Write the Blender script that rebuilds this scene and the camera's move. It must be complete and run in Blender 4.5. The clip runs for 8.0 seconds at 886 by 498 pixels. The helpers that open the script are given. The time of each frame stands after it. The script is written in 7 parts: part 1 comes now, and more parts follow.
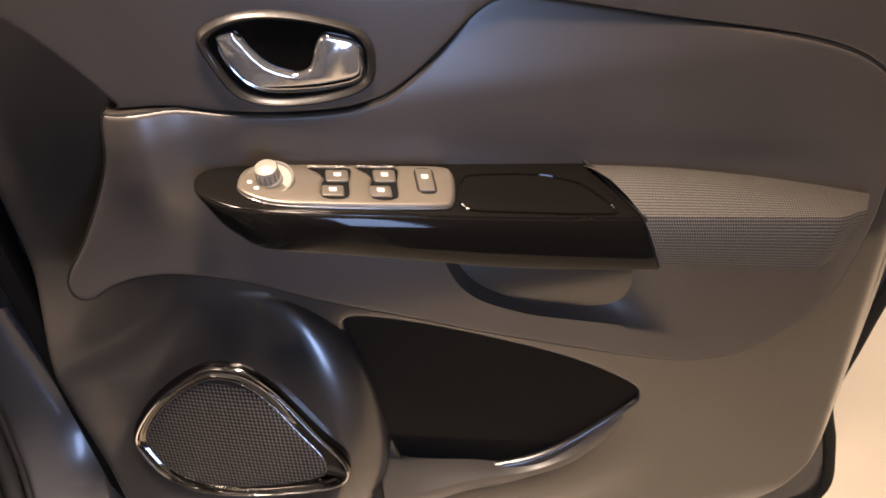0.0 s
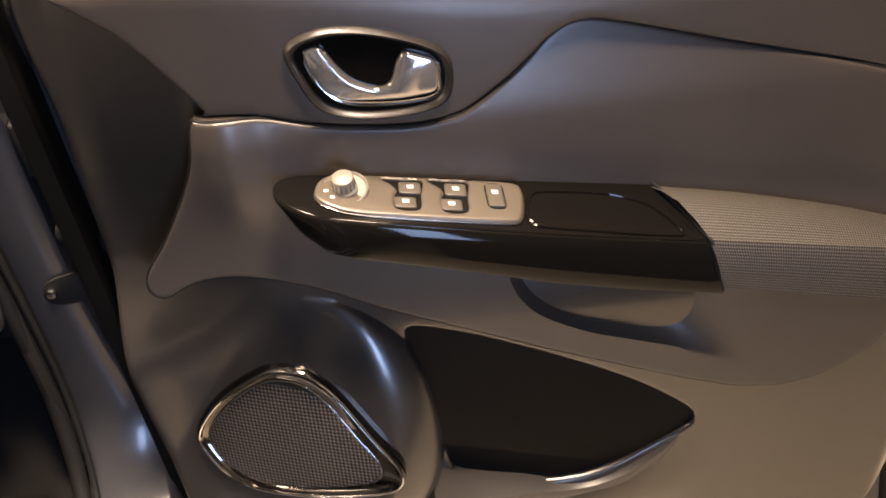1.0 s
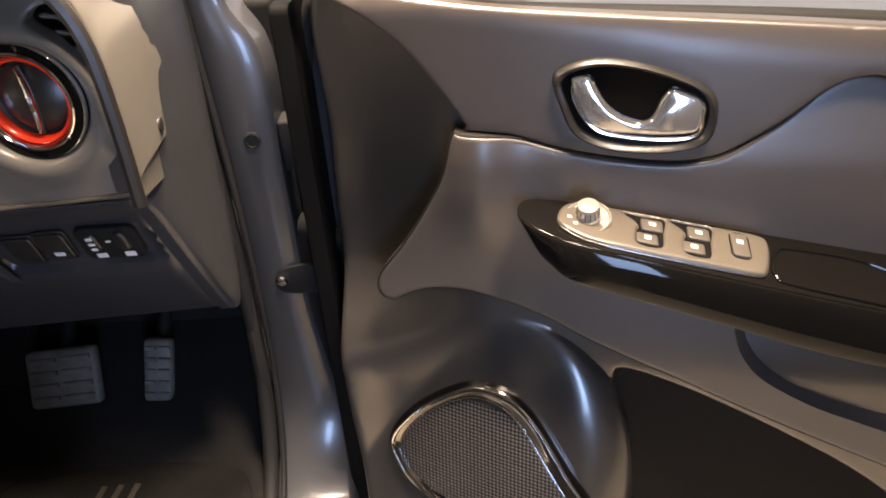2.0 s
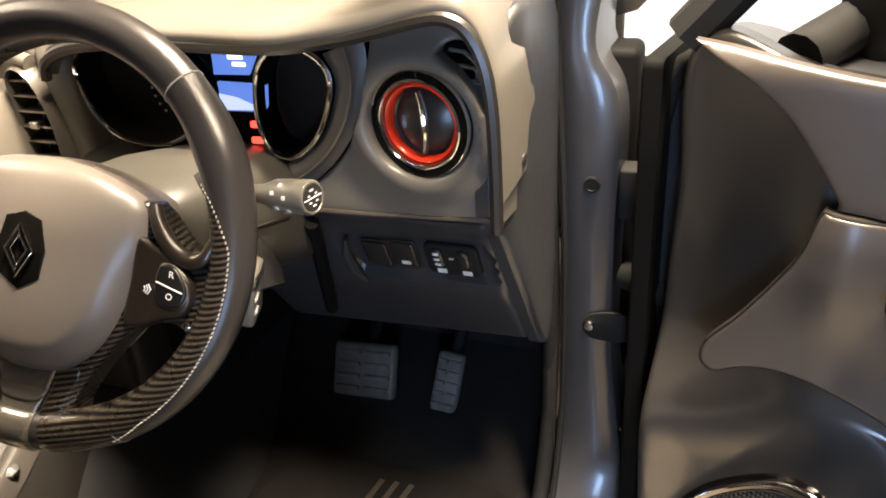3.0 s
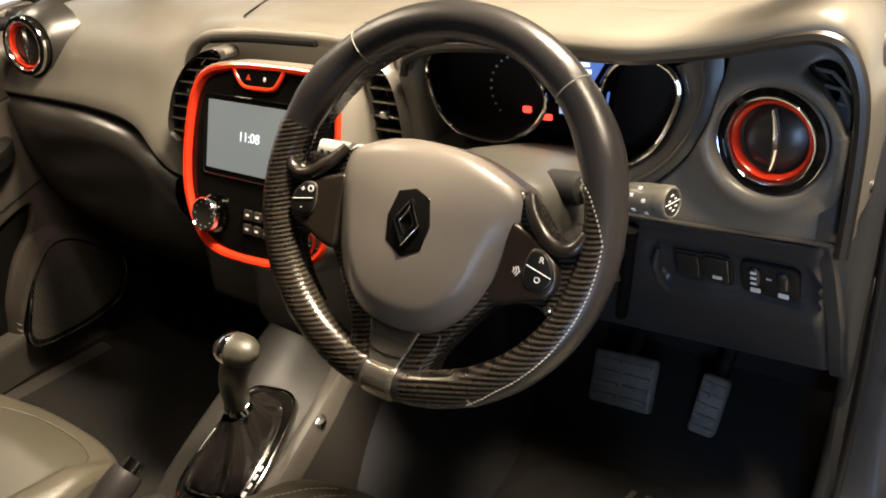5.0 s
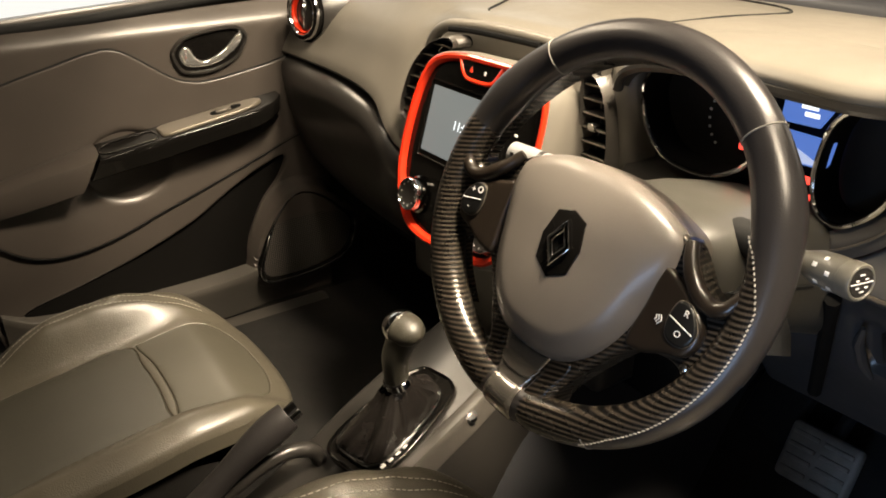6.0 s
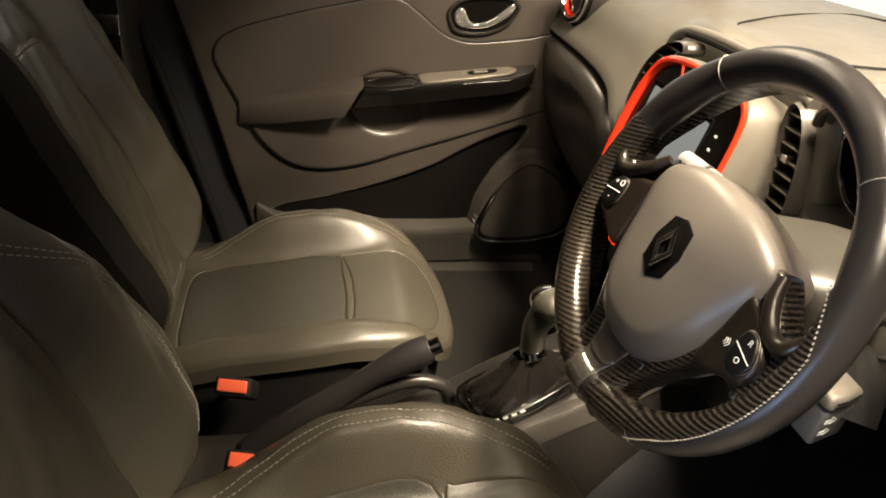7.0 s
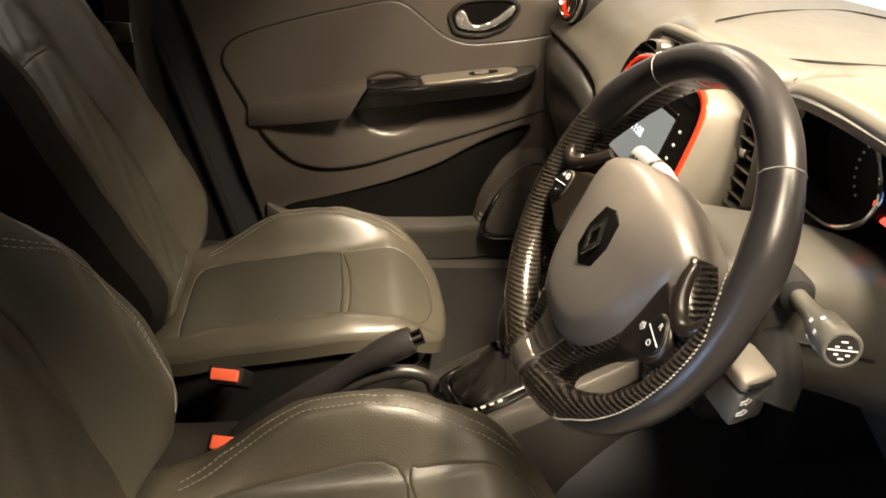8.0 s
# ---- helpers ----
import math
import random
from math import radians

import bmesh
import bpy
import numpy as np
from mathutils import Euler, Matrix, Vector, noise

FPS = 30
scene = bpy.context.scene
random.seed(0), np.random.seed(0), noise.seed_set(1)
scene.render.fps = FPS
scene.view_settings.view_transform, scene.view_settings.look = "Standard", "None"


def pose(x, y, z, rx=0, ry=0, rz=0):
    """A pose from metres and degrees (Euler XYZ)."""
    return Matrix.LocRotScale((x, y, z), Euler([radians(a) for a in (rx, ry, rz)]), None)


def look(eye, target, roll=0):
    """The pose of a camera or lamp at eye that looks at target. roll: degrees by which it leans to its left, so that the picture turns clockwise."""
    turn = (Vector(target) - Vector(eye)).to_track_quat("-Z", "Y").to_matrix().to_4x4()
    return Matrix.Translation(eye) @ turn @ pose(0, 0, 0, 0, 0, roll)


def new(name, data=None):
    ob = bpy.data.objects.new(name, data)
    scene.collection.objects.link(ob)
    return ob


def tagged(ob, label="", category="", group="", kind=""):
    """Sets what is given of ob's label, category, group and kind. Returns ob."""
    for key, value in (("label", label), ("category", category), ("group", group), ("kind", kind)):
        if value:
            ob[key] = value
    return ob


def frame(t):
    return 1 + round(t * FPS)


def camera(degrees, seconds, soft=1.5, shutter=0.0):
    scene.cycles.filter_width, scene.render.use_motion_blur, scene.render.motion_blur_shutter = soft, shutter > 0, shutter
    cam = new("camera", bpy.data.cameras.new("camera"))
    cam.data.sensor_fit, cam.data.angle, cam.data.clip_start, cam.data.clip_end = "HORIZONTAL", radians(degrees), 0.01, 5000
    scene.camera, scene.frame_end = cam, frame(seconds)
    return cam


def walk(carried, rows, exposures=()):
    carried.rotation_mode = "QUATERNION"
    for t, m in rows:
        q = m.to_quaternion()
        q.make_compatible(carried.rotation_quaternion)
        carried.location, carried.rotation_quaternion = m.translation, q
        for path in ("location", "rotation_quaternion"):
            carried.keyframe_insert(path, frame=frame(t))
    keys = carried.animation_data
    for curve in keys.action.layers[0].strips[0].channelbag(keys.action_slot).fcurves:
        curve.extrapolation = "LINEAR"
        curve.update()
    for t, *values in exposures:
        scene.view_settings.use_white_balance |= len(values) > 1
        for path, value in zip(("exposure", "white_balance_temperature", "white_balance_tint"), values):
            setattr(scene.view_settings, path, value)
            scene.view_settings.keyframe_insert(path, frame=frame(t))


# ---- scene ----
cam = camera(57.9, 8.0, soft=1.8)
PATH = [
    (0, (1.0008, -0.3323, 1.1607), (1.4341, 1.1821, -0.0718), -5.62),
    (0.5, (0.9918, -0.3418, 1.1664), (1.41, 1.2072, -0.0276), -5.70),
    (1, (0.9784, -0.3367, 1.1711), (1.3157, 1.2284, -0.0274), -5.52),
    (1.2, (0.9632, -0.3299, 1.1735), (1.2791, 1.2392, -0.0257), -4.85),
    (2.3, (0.885, -0.3512, 1.1585), (0.6459, 1.3603, 0.1517), -3.97),
    (2.5, (0.867, -0.3503, 1.1592), (0.4888, 1.3486, 0.1739), -3.58),
    (3, (0.8384, -0.3573, 1.1736), (0.1852, 1.2833, 0.2345), -4.00),
    (3.5, (0.8065, -0.3888, 1.1777), (-0.0551, 1.1685, 0.2652), -5.00),
    (4, (0.7738, -0.4203, 1.1841), (-0.2269, 1.0625, 0.2897), -5.75),
    (4.2, (0.7638, -0.4334, 1.1851), (-0.2858, 1.0198, 0.2983), -5.55),
    (5.3, (0.7495, -0.4418, 1.1852), (-0.3507, 0.9825, 0.3129), -4.42),
    (5.5, (0.7508, -0.4367, 1.1844), (-0.4035, 0.954, 0.3281), -4.90),
    (5.7, (0.7651, -0.4222, 1.1835), (-0.5387, 0.8455, 0.3509), -4.51),
    (6, (0.7916, -0.3708, 1.1879), (-0.7246, 0.6084, 0.3263), -1.09),
    (6.5, (0.8361, -0.3205, 1.1944), (-0.8477, 0.3036, 0.3139), 3.72),
    (7, (0.8944, -0.2848, 1.1965), (-0.847, 0.0845, 0.2847), 5.91),
    (7.5, (0.9177, -0.2429, 1.2043), (-0.8318, 0.055, 0.2822), 4.24),
    (8, (0.9417, -0.2088, 1.2101), (-0.8169, 0.0552, 0.2948), 4.27),
]
walk(cam, [(t, look(eye, target, roll)) for t, eye, target, roll in PATH], [(0, 0.0, 6500, 20), (1.2, 0.0, 6800, 18), (2.3, 0.45, 6500, 14), (3.0, 0.4, 6500, 9), (4.2, 0.2, 6500, 6), (5.5, -0.05, 6500, 6), (6.5, -0.08, 6500, 6), (8.0, 0.18, 6500, 6)])

# ---- light: showroom hall, unseen warm overhead lamps, glowing backdrops, cool fill from behind ----
world = bpy.data.worlds.new("hall_air")
scene.world = world
world.use_nodes = True
world.node_tree.nodes["Background"].inputs[0].default_value = (1.0, 0.93, 0.84, 1)
world.node_tree.nodes["Background"].inputs[1].default_value = 0.004
scene.view_settings.exposure = 0.0


def area_lamp(name, eye, target, size, power, colour, spread=180):
    data = bpy.data.lights.new(name, "AREA")
    data.shape, data.size, data.size_y, data.energy, data.color = "RECTANGLE", size[0], size[1], power, colour
    data.spread = radians(spread)
    ob = new(name, data)
    ob.matrix_world = look(eye, target)
    return ob


WARM, COOL = (1.0, 0.81, 0.60), (0.42, 0.62, 1.0)
# unseen lamps, hung and powered to suit highlights and brightness
area_lamp("overhead_lamp", (0.95, 0.85, 2.55), (0.3, 0.2, 0.9), (0.5, 0.3), 85, WARM)
area_lamp("overhead_lamp", (0.85, 0.36, 2.60), (0.36, 0.1, 0.95), (0.3, 0.3), 34, WARM, 80)
area_lamp("overhead_lamp", (1.42, -0.30, 2.80), (1.15, 0.2, 0.8), (0.35, 0.35), 80, WARM)
area_lamp("overhead_lamp", (-2.2, 0.2, 3.1), (-1.0, 0.0, 0.8), (0.3, 1.2), 46, WARM)
# added cool fill for the bluish highlights; no opening is built there
area_lamp("cool_fill", (1.06, -1.10, 0.85), (0.95, 0.25, 0.65), (0.20, 0.55), 3.0, COOL, 110)
area_lamp("courtesy_light", (0.0, -0.08, 1.425), (0.02, 0.0, 0.6), (0.14, 0.06), 1.7, WARM)

# ---- materials ----
def shader(name, colour, rough, metal=0.0, vary=0.08, vary_scale=9.0, grain=0.0, grain_scale=900.0, kind="noise", coat=0.0, spec=0.5, coat_rough=0.06, rough_vary=0.025):
    """A surface with broad tint variation, fine relief and uneven gloss."""
    m = bpy.data.materials.new(name)
    m.use_nodes = True
    nt = m.node_tree
    n, link = nt.nodes, nt.links.new
    b = n["Principled BSDF"]
    b.inputs["Metallic"].default_value = metal
    b.inputs["Coat Weight"].default_value = coat
    b.inputs["Coat Roughness"].default_value = coat_rough
    b.inputs["Specular IOR Level"].default_value = spec
    co = n.new("ShaderNodeTexCoord")
    broad = n.new("ShaderNodeTexNoise")
    broad.inputs["Scale"].default_value = vary_scale
    broad.inputs["Detail"].default_value = 6
    link(co.outputs["Object"], broad.inputs["Vector"])
    ramp = n.new("ShaderNodeMapRange")
    ramp.inputs["From Min"].default_value, ramp.inputs["From Max"].default_value = 0.3, 0.7
    ramp.inputs["To Min"].default_value, ramp.inputs["To Max"].default_value = 1 - vary, 1 + vary
    link(broad.outputs["Fac"], ramp.inputs["Value"])
    mul = n.new("ShaderNodeVectorMath")
    mul.operation = "SCALE"
    mul.inputs[0].default_value = colour
    link(ramp.outputs["Result"], mul.inputs["Scale"])
    link(mul.outputs["Vector"], b.inputs["Base Color"])
    rr = n.new("ShaderNodeMapRange")
    rr.inputs["From Min"].default_value, rr.inputs["From Max"].default_value = 0.3, 0.7
    rr.inputs["To Min"].default_value, rr.inputs["To Max"].default_value = max(rough - rough_vary, 0.01), min(rough + rough_vary, 1)
    fine = n.new("ShaderNodeTexNoise")
    fine.inputs["Scale"].default_value = vary_scale * 5
    fine.inputs["Detail"].default_value = 5
    link(co.outputs["Object"], fine.inputs["Vector"])
    link(fine.outputs["Fac"], rr.inputs["Value"])
    link(rr.outputs["Result"], b.inputs["Roughness"])
    if grain:
        if kind == "cells":
            tex = n.new("ShaderNodeTexVoronoi")
            tex.inputs["Scale"].default_value = grain_scale
            out = tex.outputs["Distance"]
        else:
            tex = n.new("ShaderNodeTexNoise")
            tex.inputs["Scale"].default_value = grain_scale
            tex.inputs["Detail"].default_value = 3
            out = tex.outputs["Fac"]
        link(co.outputs["Object"], tex.inputs["Vector"])
        bump = n.new("ShaderNodeBump")
        bump.inputs["Strength"].default_value = grain
        bump.inputs["Distance"].default_value = 0.0006
        link(out, bump.inputs["Height"])
        link(bump.outputs["Normal"], b.inputs["Normal"])
    return m


def pattern(m, code):
    """Overlay a fine repeating surface pattern: 'dots' pressed into a pad, 'weave' for carbon look, 'holes' for a grille."""
    nt = m.node_tree
    n, link = nt.nodes, nt.links.new
    b = n["Principled BSDF"]
    co = n.new("ShaderNodeUVMap")
    co.uv_map = "metres"
    sep = n.new("ShaderNodeSeparateXYZ")
    link(co.outputs["UV"], sep.inputs[0])

    def calc(op, a, c=None):
        q = n.new("ShaderNodeMath")
        q.operation = op
        for k, v in enumerate((a, c)):
            if v is None:
                continue
            if isinstance(v, (int, float)):
                q.inputs[k].default_value = v
            else:
                link(v, q.inputs[k])
        return q.outputs[0]

    x, y = sep.outputs["X"], sep.outputs["Y"]
    if code == "weave":
        s = calc("SINE", calc("SUBTRACT", calc("MULTIPLY", y, 1500.0), calc("MULTIPLY", x, 480.0)))
        fine = calc("SINE", calc("ADD", calc("MULTIPLY", x, 3600.0), calc("MULTIPLY", y, 900.0)))
        f = calc("ADD", calc("MULTIPLY", s, 0.42), calc("ADD", calc("MULTIPLY", fine, 0.10), 0.5))
        lo, hi = (0.007, 0.0065, 0.006, 1), (0.085, 0.070, 0.055, 1)
        p0, p1 = 0.3, 0.85
    else:
        k = {"dots": 900.0, "holes": 760.0}[code]
        a1 = calc("SINE", calc("MULTIPLY", calc("ADD", x, y), k))
        a2 = calc("SINE", calc("MULTIPLY", calc("SUBTRACT", x, y), k))
        f = calc("ADD", calc("MULTIPLY", calc("MULTIPLY", a1, a2), 0.5), 0.5)
        lo, hi, p0, p1 = ((0.024, 0.022, 0.020, 1), (0.15, 0.135, 0.115, 1), 0.45, 0.8) if code == "dots" else ((0.11, 0.10, 0.088, 1), (0.002, 0.002, 0.002, 1), 0.38, 0.55)
    ramp = n.new("ShaderNodeValToRGB")
    ramp.color_ramp.elements[0].position, ramp.color_ramp.elements[0].color = p0, lo
    ramp.color_ramp.elements[1].position, ramp.color_ramp.elements[1].color = p1, hi
    link(f, ramp.inputs["Fac"])
    link(ramp.outputs["Color"], b.inputs["Base Color"])
    bump = n.new("ShaderNodeBump")
    bump.inputs["Strength"].default_value = 0.5 if code != "weave" else 0.2
    bump.inputs["Distance"].default_value = 0.0008 if code != "holes" else -0.0015
    link(f, bump.inputs["Height"])
    link(bump.outputs["Normal"], b.inputs["Normal"])
    return m


def glow(name, colour, strength):
    m = bpy.data.materials.new(name)
    m.use_nodes = True
    b = m.node_tree.nodes["Principled BSDF"]
    b.inputs["Base Color"].default_value = (*(c * 0.08 for c in colour), 1)
    b.inputs["Roughness"].default_value = 0.3
    b.inputs["Emission Color"].default_value = (*colour, 1)
    b.inputs["Emission Strength"].default_value = strength
    return m


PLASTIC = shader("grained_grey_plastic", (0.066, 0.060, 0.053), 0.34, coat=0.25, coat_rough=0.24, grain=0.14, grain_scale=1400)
PLASTIC_DARK = shader("dark_grained_plastic", (0.024, 0.022, 0.020), 0.34, coat=0.25, coat_rough=0.22, grain=0.14, grain_scale=1400)
# lower dash grey with the cool light's blue cast mixed in
LOWER = shader("cool_tinted_plastic", (0.038, 0.039, 0.042), 0.36, coat=0.2, coat_rough=0.24, grain=0.14, grain_scale=1400)
# driver's lower trim, darker than the passenger's for the shade on it
DOOR_LOWER = shader("shaded_door_plastic", (0.030, 0.0275, 0.025), 0.30, coat=0.9, coat_rough=0.17, grain=0.12, grain_scale=1400)
# tunnel grey, its blue likewise standing for cool light
NAVY = shader("tunnel_cool_plastic", (0.034, 0.035, 0.039), 0.5, spec=0.4, grain=0.12, grain_scale=1400)
SOFT = shader("soft_touch_panel", (0.066, 0.056, 0.049), 0.36, coat=0.25, coat_rough=0.24, grain=0.14, grain_scale=1700)
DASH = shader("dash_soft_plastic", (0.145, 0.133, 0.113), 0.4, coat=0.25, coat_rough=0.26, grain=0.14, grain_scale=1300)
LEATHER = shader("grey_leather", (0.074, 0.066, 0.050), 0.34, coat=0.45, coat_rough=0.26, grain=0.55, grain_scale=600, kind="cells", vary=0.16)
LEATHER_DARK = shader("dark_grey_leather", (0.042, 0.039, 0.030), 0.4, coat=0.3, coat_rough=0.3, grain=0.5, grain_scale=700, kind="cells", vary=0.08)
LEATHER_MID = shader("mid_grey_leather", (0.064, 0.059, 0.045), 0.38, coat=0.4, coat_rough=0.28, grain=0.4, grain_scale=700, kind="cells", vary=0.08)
WHEEL_LEATHER = shader("smooth_wheel_leather", (0.024, 0.022, 0.022), 0.31, grain=0.12, grain_scale=900, kind="cells")
AIRBAG = shader("airbag_cover_plastic", (0.155, 0.138, 0.122), 0.38, coat=0.3, coat_rough=0.24, grain=0.14, grain_scale=1600)
GLOSS = shader("gloss_black_lacquer", (0.006, 0.0055, 0.005), 0.06, spec=0.2, vary=0.05, rough_vary=0.02)
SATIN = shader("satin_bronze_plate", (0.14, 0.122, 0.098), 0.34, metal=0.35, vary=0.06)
SATIN_DARK = shader("dark_satin_switch", (0.11, 0.098, 0.082), 0.36, metal=0.2, vary=0.06)
SATIN_LIGHT = shader("pale_satin_plastic", (0.30, 0.28, 0.245), 0.36, metal=0.3, vary=0.06)
DARK_CHROME = shader("smoked_chrome", (0.22, 0.21, 0.20), 0.10, metal=1.0, vary=0.05, rough_vary=0.03)
CHROME = shader("polished_chrome", (0.82, 0.82, 0.82), 0.08, metal=1.0, vary=0.03, rough_vary=0.03)
LEVER_CHROME = shader("bright_handle_chrome", (0.66, 0.65, 0.63), 0.10, metal=0.82, vary=0.04, rough_vary=0.03, grain=0.35, grain_scale=75)
SATIN_CHROME = shader("satin_chrome", (0.62, 0.61, 0.6), 0.22, metal=1.0, vary=0.04)
ORANGE = shader("orange_lacquer", (0.78, 0.040, 0.013), 0.24, coat=0.4, vary=0.04)
ORANGE_BUTTON = shader("orange_red_button", (0.8, 0.13, 0.06), 0.36, vary=0.05)
RUBBER = shader("black_rubber", (0.011, 0.011, 0.011), 0.7, spec=0.25, grain=0.3, grain_scale=500)
PAINT = shader("grey_metallic_paint", (0.055, 0.057, 0.064), 0.3, metal=0.3, coat=0.4, vary=0.02, rough_vary=0.02)
FABRIC = shader("dark_fabric", (0.013, 0.012, 0.011), 0.9, spec=0.2, grain=0.8, grain_scale=900)
CARPET = shader("black_carpet", (0.009, 0.008, 0.007), 0.95, grain=1.0, grain_scale=700, vary=0.3, vary_scale=30)
# for gauges, and for gaps and recesses whose shade it puts into colour
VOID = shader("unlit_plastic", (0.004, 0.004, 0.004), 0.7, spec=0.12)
STITCH = shader("pale_thread", (0.36, 0.34, 0.30), 0.7)
# near-black base that puts the pockets' shade into their lining
LINING = shader("pocket_shade_black", (0.0045, 0.004, 0.0036), 0.6, spec=0.12)
PEDAL = shader("worn_pedal_rubber", (0.17, 0.16, 0.14), 0.5, grain=0.4, grain_scale=300, vary=0.25, vary_scale=40)
WHITE_MARK = shader("white_print", (0.8, 0.8, 0.8), 0.5, vary=0.02)
STALK = shader("stalk_plastic", (0.11, 0.105, 0.09), 0.3, grain=0.2)
STITCH_DIM = shader("grey_thread", (0.22, 0.21, 0.19), 0.6)
STITCH_BLACK = shader("black_thread", (0.02, 0.02, 0.02), 0.5)
POD = shader("dark_brown_lacquer", (0.016, 0.012, 0.009), 0.3, coat=0.3, coat_rough=0.15)
BUTTON = shader("black_button_plastic", (0.008, 0.008, 0.008), 0.32)
PLATE = shader("satin_spoke_metal", (0.36, 0.33, 0.29), 0.2, metal=0.85, vary=0.05)
SHROUD = shader("column_shroud_plastic", (0.046, 0.044, 0.038), 0.36, coat=0.25, coat_rough=0.24, grain=0.14, grain_scale=1400)
REMOTE_GREY = shader("remote_grey_plastic", (0.13, 0.128, 0.122), 0.42, grain=0.2)
GAITER = shader("glossy_gaiter_leather", (0.014, 0.012, 0.011), 0.26, coat=0.2, coat_rough=0.2, grain=0.25, grain_scale=500, kind="cells")
GREY_LIGHT = shader("mid_grey_plastic", (0.24, 0.24, 0.245), 0.4, grain=0.2)
CARBON = pattern(shader("carbon_weave", (0.05, 0.05, 0.05), 0.28, metal=0.45, coat=0.4, coat_rough=0.16), "weave")
PAD = pattern(shader("dotted_pad", (0.1, 0.1, 0.1), 0.55), "dots")
GRILLE = pattern(shader("speaker_mesh", (0.05, 0.05, 0.05), 0.45), "holes")
# unseen hall walls and ceiling, darkened to cut bounced light
WALL = shader("dimmed_wall_grey", (0.30, 0.29, 0.28), 0.7, vary=0.03, vary_scale=1.5, grain=0.1, grain_scale=60)
SHADE_WALL = shader("charcoal_shade_board", (0.05, 0.047, 0.044), 0.7, vary=0.05, vary_scale=1.5, grain=0.1, grain_scale=60)
CEILING = shader("dark_hall_ceiling", (0.08, 0.075, 0.07), 0.8, vary=0.05, vary_scale=1.5, grain=0.1, grain_scale=60)
TILES = shader("beige_floor", (0.62, 0.55, 0.44), 0.35, vary=0.08, vary_scale=3, grain=0.1, grain_scale=80)
SCREEN = glow("pale_screen", (0.30, 0.31, 0.30), 0.75)
SCREEN_BLUE = glow("blue_display", (0.10, 0.20, 0.62), 1.0)
SCREEN_PALE = glow("display_glare_glow", (0.52, 0.58, 0.85), 1.0)
LIT = glow("lit_white", (0.9, 0.92, 0.95), 1.6)
LIT_RED = glow("lit_red", (1.0, 0.06, 0.04), 2.5)
GLASS = bpy.data.materials.new("clear_glass")
GLASS.use_nodes = True
_b = GLASS.node_tree.nodes["Principled BSDF"]
_b.inputs["Transmission Weight"].default_value = 1.0
_b.inputs["Roughness"].default_value = 0.0
_b.inputs["IOR"].default_value = 1.02
_b.inputs["Base Color"].default_value = (0.93, 0.96, 0.95, 1)

# ---- building tools ----
from mathutils.geometry import delaunay_2d_cdt


def empty(name, m, label="", category="", group="", kind=""):
    ob = new(name)
    ob.matrix_world = m
    ob.empty_display_size = 0.05
    return tagged(ob, label, category, group, kind)


def part(name, bm, material, parent=None, label="", sharp=40, m=None):
    """Links a bmesh as one mesh object, under a thing or part if given."""
    me = bpy.data.meshes.new(name)
    bm.normal_update()
    bm.to_mesh(me)
    bm.free()
    me.shade_smooth()
    me.set_sharp_from_angle(angle=radians(sharp))
    me.materials.append(material)
    ob = new(name, me)
    if parent is not None:
        ob.parent = parent
    if m is not None:
        ob.matrix_local = m
    return tagged(ob, label)


def spline(pts, n=8, closed=True):
    """A smooth curve through control points."""
    p = [Vector(q) for q in pts]
    k, out = len(p), []
    for i in range(k if closed else k - 1):
        a, b, c, d = (p[(i + j) % k] if closed else p[min(max(i + j, 0), k - 1)] for j in (-1, 0, 1, 2))
        for s in range(n):
            t = s / n
            out.append(0.5 * (2 * b + (c - a) * t + (2 * a - 5 * b + 4 * c - d) * t * t + (3 * b - a - 3 * c + d) * t ** 3))
    if not closed:
        out.append(p[-1])
    return out


def inside(pts, poly):
    x, y = pts[:, 0], pts[:, 1]
    hit = np.zeros(len(pts), bool)
    q = np.roll(poly, -1, 0)
    for (x0, y0), (x1, y1) in zip(poly, q):
        if y0 == y1:
            continue
        hit ^= ((y0 > y) != (y1 > y)) & (x < (x1 - x0) * (y - y0) / (y1 - y0) + x0)
    return hit


def edge_distance(pts, poly, closed=True):
    best = np.full(len(pts), 9.0)
    q = np.roll(poly, -1, 0)
    for a, b in list(zip(poly, q))[: None if closed else -1]:
        ab = b - a
        t = np.clip(((pts - a) @ ab) / max(ab @ ab, 1e-12), 0, 1)
        best = np.minimum(best, np.hypot(*(pts - a - t[:, None] * ab).T))
    return best


def split_up(loop, longest):
    """Adds points to a closed outline where its segments are long."""
    out = []
    for a, b in zip(loop, np.roll(loop, -1, 0)):
        n = max(int(math.ceil(np.hypot(*(b - a)) / longest)), 1)
        out += [a + (b - a) * k / n for k in range(n)]
    return np.array(out)


